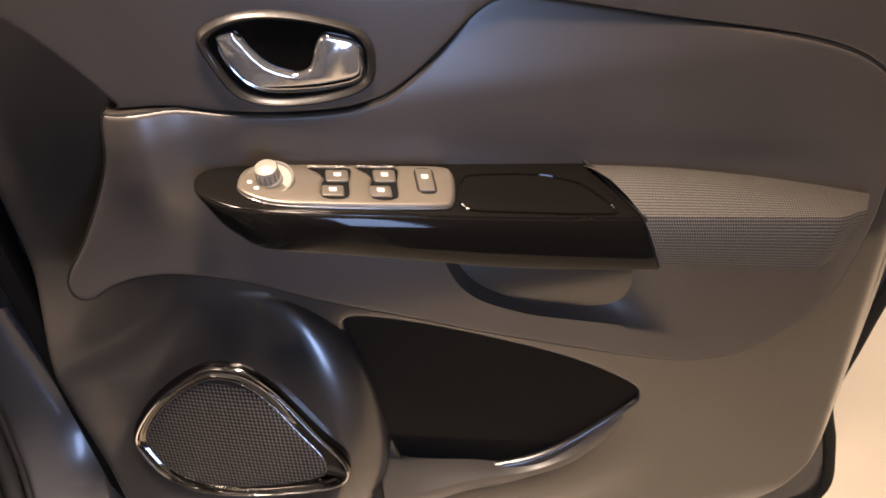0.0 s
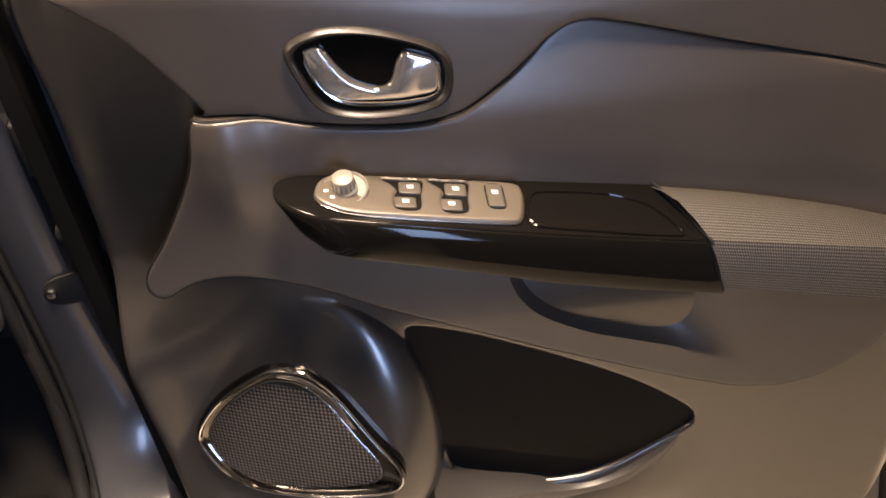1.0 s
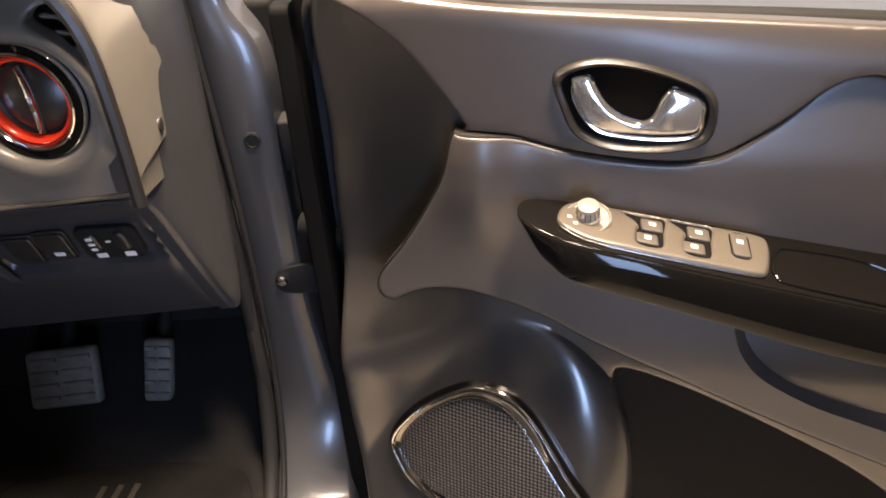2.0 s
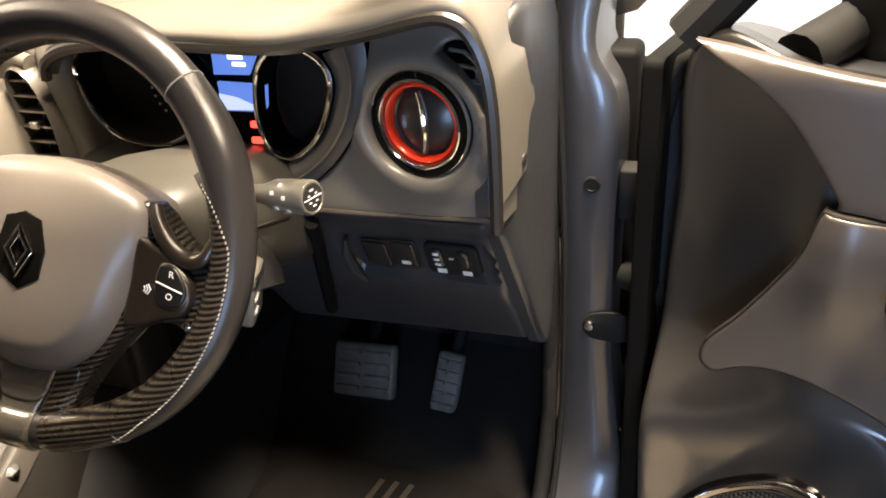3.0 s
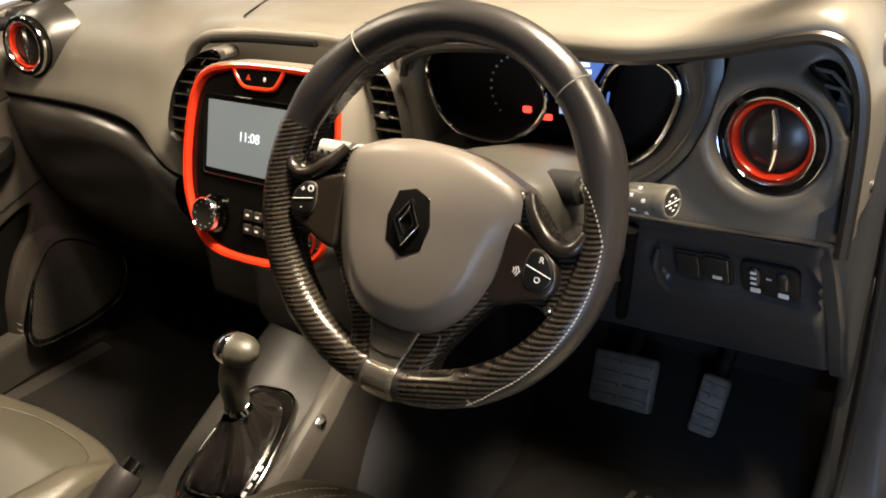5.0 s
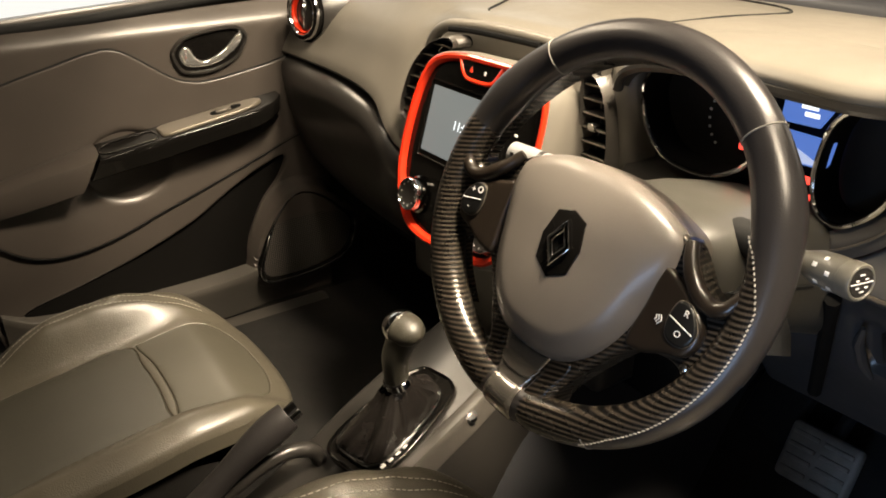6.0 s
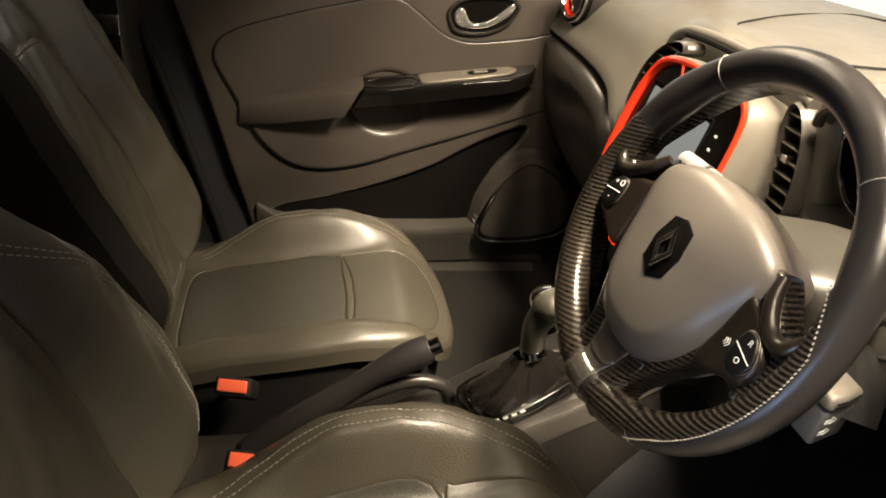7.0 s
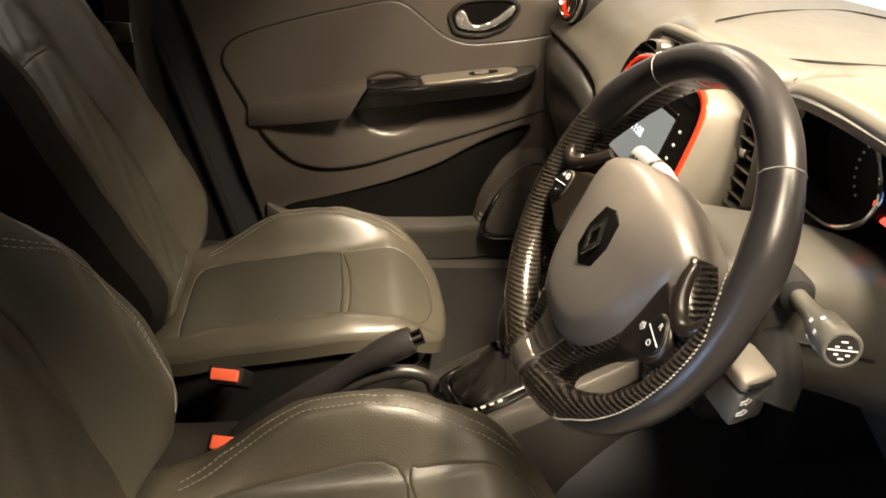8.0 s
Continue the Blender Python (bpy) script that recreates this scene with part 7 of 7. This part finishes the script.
def build_seat(base, label, shift, threads):
    """A front seat; shift moves its centre panels sideways, threads: pale stitching on the bolsters. a runs across from its middle, b forwards from the hinge line; origin on the floor under the hinge line."""
    seat = empty("car_seat", base, label, "car seat", "front seats")
    cushion = spline([(-0.19, -0.03), (0.0, -0.035), (0.19, -0.03), (0.245, 0.03), (0.255, 0.15), (0.252, 0.28), (0.235, 0.36), (0.20, 0.415), (0.12, 0.445), (0.0, 0.452), (-0.12, 0.445), (-0.20, 0.415), (-0.235, 0.36), (-0.252, 0.28), (-0.255, 0.15), (-0.245, 0.03)], 6)
    panel = [(-0.160, 0.275), (-0.158, 0.34), (-0.150, 0.41)], [(0.160, 0.275), (0.158, 0.34), (0.150, 0.41)]
    cross = [(-0.162, 0.268), (-0.08, 0.278), (0.0, 0.281), (0.08, 0.278), (0.162, 0.268)]

    crest = 0.022 if len(threads) == 2 else 0.010
    groove = [(-0.178, 0.03), (-0.203, 0.12), (-0.205, 0.24), (-0.192, 0.34), (-0.178, 0.40)]

    def cushion_height(a, b):
        a = a / NARROW
        side = np.abs(a)
        roll = (np.where(a > 0, 0.042, 0.055) + np.where(a > 0, 0.0, crest) * np.exp(-((b - 0.20) / 0.11) ** 2)) * np.where(a > 0, ease(side, 0.158, 0.200), ease(side, 0.135, 0.205)) * (1 - 0.85 * ease(b, 0.26, 0.43)) * np.where(a > 0, 0.55 + 0.45 * ease(b, -0.02, 0.10), 0.15 + 0.85 * ease(b, 0.01, 0.17))
        h = 0.478 + 0.062 * b / 0.45 + roll + seat_line(groove, -side, b, 0.004, 0.003) - 0.055 * ease(b, 0.35, 0.47) - 0.015 * ease(side, 0.21, 0.26)
        puff = 0.006 * np.sin(np.clip((b - 0.0) / 0.27, 0, 1) * math.pi) * ease(0.16 - side, 0.0, 0.05)
        wrinkle = 0.0012 * np.sin(a * 90 + 3 * np.sin(b * 40)) * ease(-a, 0.17, 0.2)
        return h + puff + wrinkle

    SHIFT = Vector((shift, 0, 0)).to_2d()
    centre = spline([(-0.125, 0.02), (0.0, 0.015), (0.125, 0.02), (0.152, 0.06), (0.157, 0.16), (0.154, 0.262), (0.08, 0.271), (0.0, 0.274), (-0.08, 0.271), (-0.154, 0.262), (-0.157, 0.16), (-0.152, 0.06)], 5)
    centre = [Vector(p).to_2d() + SHIFT for p in centre]
    front = spline([(-0.146, 0.276), (-0.07, 0.285), (0.0, 0.287), (0.07, 0.285), (0.146, 0.276), (0.152, 0.29), (0.153, 0.34), (0.142, 0.395), (0.08, 0.420), (0.0, 0.426), (-0.08, 0.420), (-0.142, 0.395), (-0.153, 0.34), (-0.152, 0.29)], 5)
    front = [Vector(p).to_2d() + SHIFT for p in front]
    part("cushion", sheet(slim(cushion, NARROW), xy, cushion_height, 0.0065, 0.011, 0.022, [slim(centre, NARROW), slim(front, NARROW)], (), 0.0028), LEATHER, seat, "grey leather seat cushion with pressed seams")

    def on_cushion(a, b, h):
        a = a * NARROW
        return Vector((a, b, float(cushion_height(np.array([a]), np.array([b]))[0]) + h))

    for s in threads:
        thread([[(s * 0.172, 0.03), (s * 0.196, 0.12), (s * 0.198, 0.24), (s * 0.185, 0.34), (s * 0.172, 0.40)], [(s * 0.184, 0.03), (s * 0.210, 0.12), (s * 0.212, 0.24), (s * 0.199, 0.34), (s * 0.184, 0.40)]], on_cushion, "stitches", seat)
    part("centre_panel", sheet(slim(centre, NARROW), xy, lambda a, b: cushion_height(a, b) + 0.0003, 0.007, 0.0028, 0.006), LEATHER_DARK, seat, "darker leather centre panel")
    part("front_panel", sheet(slim(front, NARROW), xy, lambda a, b: cushion_height(a, b) + 0.0003, 0.007, 0.0028, 0.006), LEATHER_MID, seat, "plain leather front of the cushion")
    skirt_line = [Vector((p.x * 0.97, p.y * 0.97)) for p in slim(cushion, NARROW)]
    rows = []
    for z, f in ((0.468, 0.985), (0.44, 0.98), (0.36, 0.96), (0.33, 0.95)):
        rows.append([Vector((p.x * f, 0.2 + (p.y - 0.2) * f, z + 0.045 * max(p.y, 0) / 0.45 * (1 if z > 0.45 else 0.5) - (0.05 * float(ease(np.float64(p.y), 0.25, 0.40)) if z > 0.45 else 0))) for p in skirt_line])
    part("seat_base", loft(rows, ring=True), FABRIC, seat, "dark seat base")
    for s in (1, -1):
        part("seat_rail", box((s * 0.16 - 0.02, 0.0, 0.325), (s * 0.16 + 0.02, 0.44, 0.37), 0.006), RUBBER, seat, "black seat rail")

    # backrest, reclined
    lean = pose(0, 0.015, 0.49, 26)
    flank = [(0.17, 0.02), (0.225, 0.08), (0.248, 0.20), (0.250, 0.32), (0.232, 0.43), (0.195, 0.52), (0.15, 0.575), (0.10, 0.60)]
    if len(threads) == 2:
        flank = [(0.16, 0.040), (0.237, 0.07), (0.283, 0.115), (0.285, 0.185), (0.243, 0.265), (0.202, 0.307), (0.178, 0.345), (0.160, 0.43), (0.145, 0.51), (0.12, 0.57), (0.07, 0.60)]
    near = 1.0 if len(threads) == 2 else 0.80
    back = spline([(0.0, 0.01)] + [(x * near, z) for x, z in flank] + [(0.0, 0.605)] + [(-x, z) for x, z in reversed(flank)], 6)

    def on_back(a, b, h):
        return Vector((a, h, b))

    yoke = [(-0.118, 0.435), (-0.06, 0.446), (0.0, 0.449), (0.06, 0.446), (0.118, 0.435)]

    def back_height(a, b):
        a = a / NARROW_BACK
        side = np.abs(a)
        h = 0.060 * ease(side, 0.12, 0.195) * ease(b, 0.66, 0.46) * (0.35 + 0.65 * ease(b, 0.0, 0.10)) - 0.006 * ease(side, 0.225, 0.255)
        return h + seat_line(yoke, a, b) + 0.02 * np.sin(np.clip(b / 0.5, 0, 1) * math.pi) * ease(0.15 - side, 0, 0.08) + 0.0010 * np.sin(b * 70 + 4 * np.sin(a * 30))

    panelb = spline([(-0.10, 0.04), (0.0, 0.035), (0.10, 0.04), (0.130, 0.13), (0.139, 0.25), (0.127, 0.37), (0.103, 0.428), (0.0, 0.439), (-0.103, 0.428), (-0.127, 0.37), (-0.139, 0.25), (-0.130, 0.13)], 5)
    bm = sheet(slim(back, NARROW_BACK), on_back, back_height, 0.0075, 0.010, 0.005, [slim(panelb, NARROW_BACK)], (), 0.003)
    bm.transform(lean)
    # driver's backrest and panel take darker leathers, standing in for shade on them
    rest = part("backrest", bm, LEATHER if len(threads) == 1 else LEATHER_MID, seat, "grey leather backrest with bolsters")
    bm = sheet(slim(panelb, NARROW_BACK), on_back, lambda a, b: back_height(a, b) + 0.0003, 0.0075, 0.003, 0.006)
    bm.transform(lean)
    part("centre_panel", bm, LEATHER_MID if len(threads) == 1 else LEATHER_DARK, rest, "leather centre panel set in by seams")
    outer = slim(back, NARROW_BACK)
    lifts = back_height(np.array([p.x for p in outer]), np.array([p.y for p in outer]))
    rows = []
    for h, f, g, lifted in ((-0.05, 0.90, 1.0, 0.0), (-0.011, 0.993, 1.0, 1.0), (-0.014, 1.0, 0.5, 1.0), (-0.026, 1.0, 0.0, 0.9), (-0.05, 1.01, 0.0, 0.0), (-0.08, 1.0, 0.0, 0.0), (-0.11, 0.93, 0.0, 0.0)):
        rows.append([lean @ Vector((f * (p.x if p.x < 0 else p.x * (1 + (1 / near - 1) * (1 - g))), h + lift * lifted, 0.3 + (p.y - 0.3) * f)) for p, lift in zip(outer, lifts)])
    part("back_shell", loft(rows, ring=True, caps=True), FABRIC, rest, "dark back of the seat")

    def back_surface(a, b, h):
        a = a * NARROW_BACK
        return lean @ on_back(a, b, float(back_height(np.array([a]), np.array([b]))[0]) + h)

    for s in (1, -1):
        if len(threads) == 2:
            inset = [(s * (x - 0.036), z + 0.004) for x, z in flank[1:8]]
            thread([inset, [(x + s * 0.007, z) for x, z in inset]], back_surface, "stitches", rest)
        edge = spline([(s * x * 0.985 * (near if s > 0 else 1.0), z) for x, z in flank[1:-1]], 6, closed=False)
        part("piping", tube([back_surface(p.x, p.y, -0.010) for p in edge], 0.003, 8), LEATHER, rest, "raised leather piping")
    head = []
    for k in range(9):
        w = math.pi * k / 8
        head.append([lean @ Vector((0.13 * math.cos(q) * (0.5 + 0.5 * math.sin(w)) ** 0.5, -0.0 + 0.05 * math.sin(q) * math.sin(w), 0.73 - 0.09 * math.cos(w))) for q in [2 * math.pi * j / 20 for j in range(20)]])
    part("headrest", loft(head, ring=True, caps=True), LEATHER, seat, "grey leather headrest")
    for s in (1, -1):
        part("headrest_post", tube([lean @ Vector((s * 0.06, 0.02, 0.58)), lean @ Vector((s * 0.06, 0.02, 0.68))], 0.006, 10), SATIN_CHROME, seat, "bright headrest post")
    return seat


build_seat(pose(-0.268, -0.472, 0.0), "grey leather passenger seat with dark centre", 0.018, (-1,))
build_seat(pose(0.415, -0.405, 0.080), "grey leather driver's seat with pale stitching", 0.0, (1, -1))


def buckle(m, lab):
    b = empty("seat_belt_buckle", m, lab, "seat belt buckle", "belt buckles")
    part("buckle_body", box((-0.013, -0.025, -0.055), (0.013, 0.025, 0.0), 0.004), RUBBER, b, "black buckle body")
    part("release_button", box((-0.0085, -0.020, -0.006), (0.0085, 0.020, 0.005), 0.0025), ORANGE_BUTTON, b, "orange-red release button")
    part("stem", tube([(0, -0.012, -0.05), (0.0, -0.03, -0.11), (0.0, -0.035, -0.16)], 0.012, 10, squash=0.5), RUBBER, b, "black buckle stem")


buckle(pose(0.005, -0.362, 0.522, 0, 48, -12), "orange-topped belt buckle beside the passenger seat")
buckle(pose(0.196, -0.333, 0.563, 0, 34, -12), "orange-topped belt buckle beside the driver's seat")
belt = empty("seat_belt", pose(-0.66, -0.62, 0.8), "black seat belt hanging on the pillar", "seat belt")
part("webbing", loft([[Vector((0.0, -0.022, z)), Vector((0.003, 0.0, z)), Vector((0.0, 0.022, z))] for z in (-0.4, -0.1, 0.1, 0.35)] ), FABRIC, belt)
part("tongue", box((0.0, -0.025, 0.02), (0.010, 0.025, 0.06), 0.003), SATIN_CHROME, belt, "bright belt tongue")

# ---- centre console, gear lever, handbrake ----
console = empty("centre_console", pose(0.06, 0.0, 0.5), "dark centre console with brown-grey edge strip", "console")
con_in = Matrix.Translation((-0.06, 0.0, -0.5))


def opart(name, bm, mat, lab="", under=None):
    bm.transform(con_in)
    return part(name, bm, mat, under or console, lab)


rows = []
for y, z, xl, xr in ((0.24, 0.625, -0.06, 0.100), (0.165, 0.600, -0.05, 0.117), (0.10, 0.578, -0.04, 0.132), (0.0, 0.548, -0.02, 0.152), (-0.09, 0.505, -0.01, 0.160), (-0.25, 0.44, -0.01, 0.165), (-0.50, 0.43, -0.01, 0.165)):
    rows.append([Vector((xl - 0.02, y, 0.33)), Vector((xl - 0.008, y, z - 0.03)), Vector((xl, y, z - 0.004)), Vector((xl + 0.006, y, z)), Vector(((xl + xr) / 2, y, z - 0.004)), Vector((xr - 0.02, y, z)), Vector((xr - 0.004, y, z)), Vector((xr, y, z - 0.004)), Vector((xr + 0.012, y, z - 0.05)), Vector((xr + 0.05, y, 0.40)), Vector((xr + 0.06, y, 0.33))])
cols = [spline([r[k] for r in rows], 4, closed=False) for k in range(11)]
opart("console_body", loft([[c[i] for c in cols] for i in range(len(cols[0]))]), PLASTIC_DARK, "dark grey console body")
opart("edge_strip", loft([[Vector((x - 0.024, y, z + 0.002)), Vector((x - 0.020, y, z + 0.005)), Vector((x - 0.006, y, z + 0.005)), Vector((x - 0.001, y, z)), Vector((x + 0.006, y, z - 0.02))] for y, z, x in ((0.235, 0.6235, 0.102), (0.165, 0.600, 0.118), (0.10, 0.578, 0.133), (0.0, 0.548, 0.153), (-0.08, 0.511, 0.161))]), PLASTIC, "brown-grey edge strip of the console")
tagged(part("tunnel_side", sheet(spline([(-0.3, 0.33), (-0.3, 0.42), (-0.1, 0.49), (0.0, 0.53), (0.1, 0.56), (0.2, 0.59), (0.35, 0.62), (0.55, 0.64), (0.70, 0.62), (0.70, 0.36), (0.4, 0.33)], 5), lambda a, b, h: Vector((0.235 - 0.15 * (b - 0.33) / 0.25 + h, a, b)), lambda a, b: 0.01 * np.sin(a * 8), 0.025, 0.01, 0.01), NAVY), "side of the tunnel, dark grey tinted blue for cool light", "", "", "structure")
gear = empty("gear_lever", pose(0.070, 0.022, 0.556, 16, 0, 10), "gear lever with chrome top and leather gaiter", "gear lever")


def gpart(name, bm, mat, lab="", under=None):
    return part(name, bm, mat, under or gear, lab)


surround = spline([(-0.046, -0.078), (0.0, -0.088), (0.040, -0.078), (0.049, -0.03), (0.037, 0.05), (0.020, 0.084), (-0.018, 0.088), (-0.044, 0.076), (-0.054, 0.0)], 6)
gpart("gear_surround", slab(surround, xy, -0.008, 0.004, 0.003), GLOSS, "gloss black gear surround")
gpart("surround_edge", tube([Vector((p.x * 0.985, p.y * 0.985, 0.0035)) for p in surround], 0.0022, 8, closed=True), DARK_CHROME, "smoked chrome outer edge")
gpart("chrome_frame", tube([Vector((p.x * 0.80, p.y * 0.80 - 0.004, 0.008)) for p in surround], lambda q: 0.0026, 8, closed=True), CHROME, "chrome frame round the gaiter")
rows = []
for k in range(19):
    g = k / 18
    z, f = 0.004 + 0.064 * g, float(np.interp(g, [0, 0.1, 0.3, 0.55, 0.8, 1.0], [0.77, 0.79, 0.66, 0.46, 0.29, 0.22]))
    row = []
    for j in range(96):
        q = 2 * math.pi * j / 96
        p = surround[int(j * len(surround) / 96)].lerp(surround[(int(j * len(surround) / 96) + 1) % len(surround)], (j * len(surround) / 96) % 1)
        ridge = abs(math.sin(2.5 * q + 0.9)) ** 0.6 - 0.6
        fold = 1 + (0.24 * ridge + 0.05 * math.sin(13 * q - 6 * g)) * min(g * 3.5, 1) * (1.1 - 0.8 * g)
        row.append(Vector((p.x * f * fold + 0.010 * g, (p.y * f - 0.003) * fold + 0.012 * g, z + 0.005 * ridge * g * (1 - g) * 3)))
    rows.append(row)
gpart("gaiter", loft(rows, ring=True), GAITER, "creased glossy dark leather gaiter")
gpart("collar", lathe([(0.016, 0), (0.018, 0.004), (0.016, 0.012), (0.013, 0.014)], 24, pose(0.012, 0.012, 0.064)), CHROME, "chrome collar")
lever = spline([(0.012, 0.012, 0.070), (0.014, 0.020, 0.105), (0.018, 0.030, 0.122), (0.022, 0.038, 0.135)], 6, closed=False)
gpart("shaft", tube(lever, lambda s: 0.0145 + 0.0055 * s, 18), LEATHER_DARK, "leather-wrapped lever")
knob = []
for k in range(9):
    w = math.pi * k / 8
    knob.append([Vector((0.022 - 0.034 * math.cos(w) * 0.8 + 0.0, 0.040 + 0.022 * math.sin(w) * math.cos(q), 0.140 + 0.018 * math.sin(w) * math.sin(q))) for q in [2 * math.pi * j / 22 for j in range(22)]])
kn = gpart("knob", loft(knob, ring=True, caps=True), LEATHER_DARK, "dark gear knob")
cap = []
for k in range(9):
    w = math.pi * (0.02 + 0.46 * k / 8)
    cap.append([Vector((0.021 - 0.036 * math.cos(w) * 0.8, 0.040 + 0.0235 * math.sin(w) * math.cos(q), 0.142 + 0.0185 * math.sin(w) * math.sin(q))) for q in [2 * math.pi * j / 22 for j in range(22)]])
gpart("knob_cap", loft(cap, ring=True, caps=True), CHROME, "polished chrome knob cap", kn)
for k in range(4):
    gpart("shift_mark", slab(rect(0.0375, 0.0425, -0.062 + 0.012 * k, -0.055 + 0.012 * k, 0.001), xy, 0.003, 0.0046, 0.0003), WHITE_MARK, "pale unreadable shift mark")
gpart("tunnel_button", lathe([(0.008, 0), (0.008, 0.005), (0, 0.006)], 14, pose(0.075, 0.06, 0.0)), SATIN_CHROME, "small bright button")

brake = empty("handbrake", pose(0.03, -0.2, 0.53), "dark leather handbrake lever with chrome button", "handbrake")
grip = spline([(0.0, -0.14, -0.10), (0.0, -0.07, -0.045), (0.0, 0.0, 0.008), (0.0, 0.05, 0.042), (0.0, 0.095, 0.066)], 6, closed=False)
part("grip", tube(grip, lambda s: 0.020 - 0.003 * s + 0.003 * math.sin(s * 9), 16), WHEEL_LEATHER, brake, "leather-wrapped grip")
part("button", tube([(0, 0.092, 0.064), (0, 0.108, 0.072)], 0.0115, 14), CHROME, brake, "chrome release button")
part("guard", tube(spline([(0, 0.13, -0.02), (0, 0.115, 0.005), (0, 0.06, 0.01), (0, -0.05, -0.04)], 5, closed=False), 0.010, 10), PLASTIC_DARK, brake)
part("bright_edge", tube(spline([(0.006, 0.125, -0.035), (0.006, 0.128, -0.015), (0.006, 0.115, 0.0)], 5, closed=False), 0.0022, 8), CHROME, brake)

# ---- footwell ----
def pedal(m, w, h, ribs, lab):
    p = empty("pedal", m, lab, "pedal", "pedals")
    part("pad", box((-w / 2, -0.010, -h / 2), (w / 2, 0.010, h / 2), 0.008), PEDAL, p, "worn ribbed rubber pad")
    for k in range(ribs):
        z = -h / 2 + h * (k + 0.8) / (ribs + 0.6)
        for a, b in ((-w * 0.43, -w * 0.05), (w * 0.02, w * 0.43)):
            part("rib", box((a, -0.0135, z - 0.0032), (b, -0.008, z + 0.0032), 0.0015), PEDAL, p)
    part("arm", tube([(0, 0.01, h * 0.2), (0.0, 0.05, 0.12), (0, 0.06, 0.26)], 0.010, 10), RUBBER, p, "black pedal arm")


pedal(pose(0.335, 0.545, 0.425, -30, -4, 0), 0.105, 0.085, 4, "wide worn rubber brake pedal in the footwell")
pedal(pose(0.468, 0.555, 0.420, -25, 6, 0), 0.042, 0.095, 5, "narrow dark accelerator pedal in the footwell")
rest = tagged(part("foot_rest", box((0.0, 0.0, 0.0), (0.09, 0.02, 0.22), 0.01, pose(0.185, 0.52, 0.36, -40)), RUBBER), "dark foot rest beside the tunnel", "foot rest")
mat = empty("floor_mat", pose(0.44, 0.1, 0.335), "black floor mat with pale streaks", "floor mat")
part("mat_body", slab(spline([(-0.17, -0.3), (0.17, -0.3), (0.19, 0.0), (0.18, 0.28), (0.10, 0.34), (-0.10, 0.34), (-0.18, 0.27), (-0.19, 0.0)], 5), xy, 0.0, 0.010, 0.004), CARPET, mat)
# three plain pale streaks near the front of the mat
for k in range(3):
    part("pale_streak", box((-0.07 + 0.022 * k, 0.255 + 0.004 * k, 0.0098), (-0.062 + 0.022 * k, 0.30 + 0.004 * k, 0.0112), 0.0005, pose(0, 0, 0, 0, 0, -8)), SATIN, mat, "pale streak on the mat")
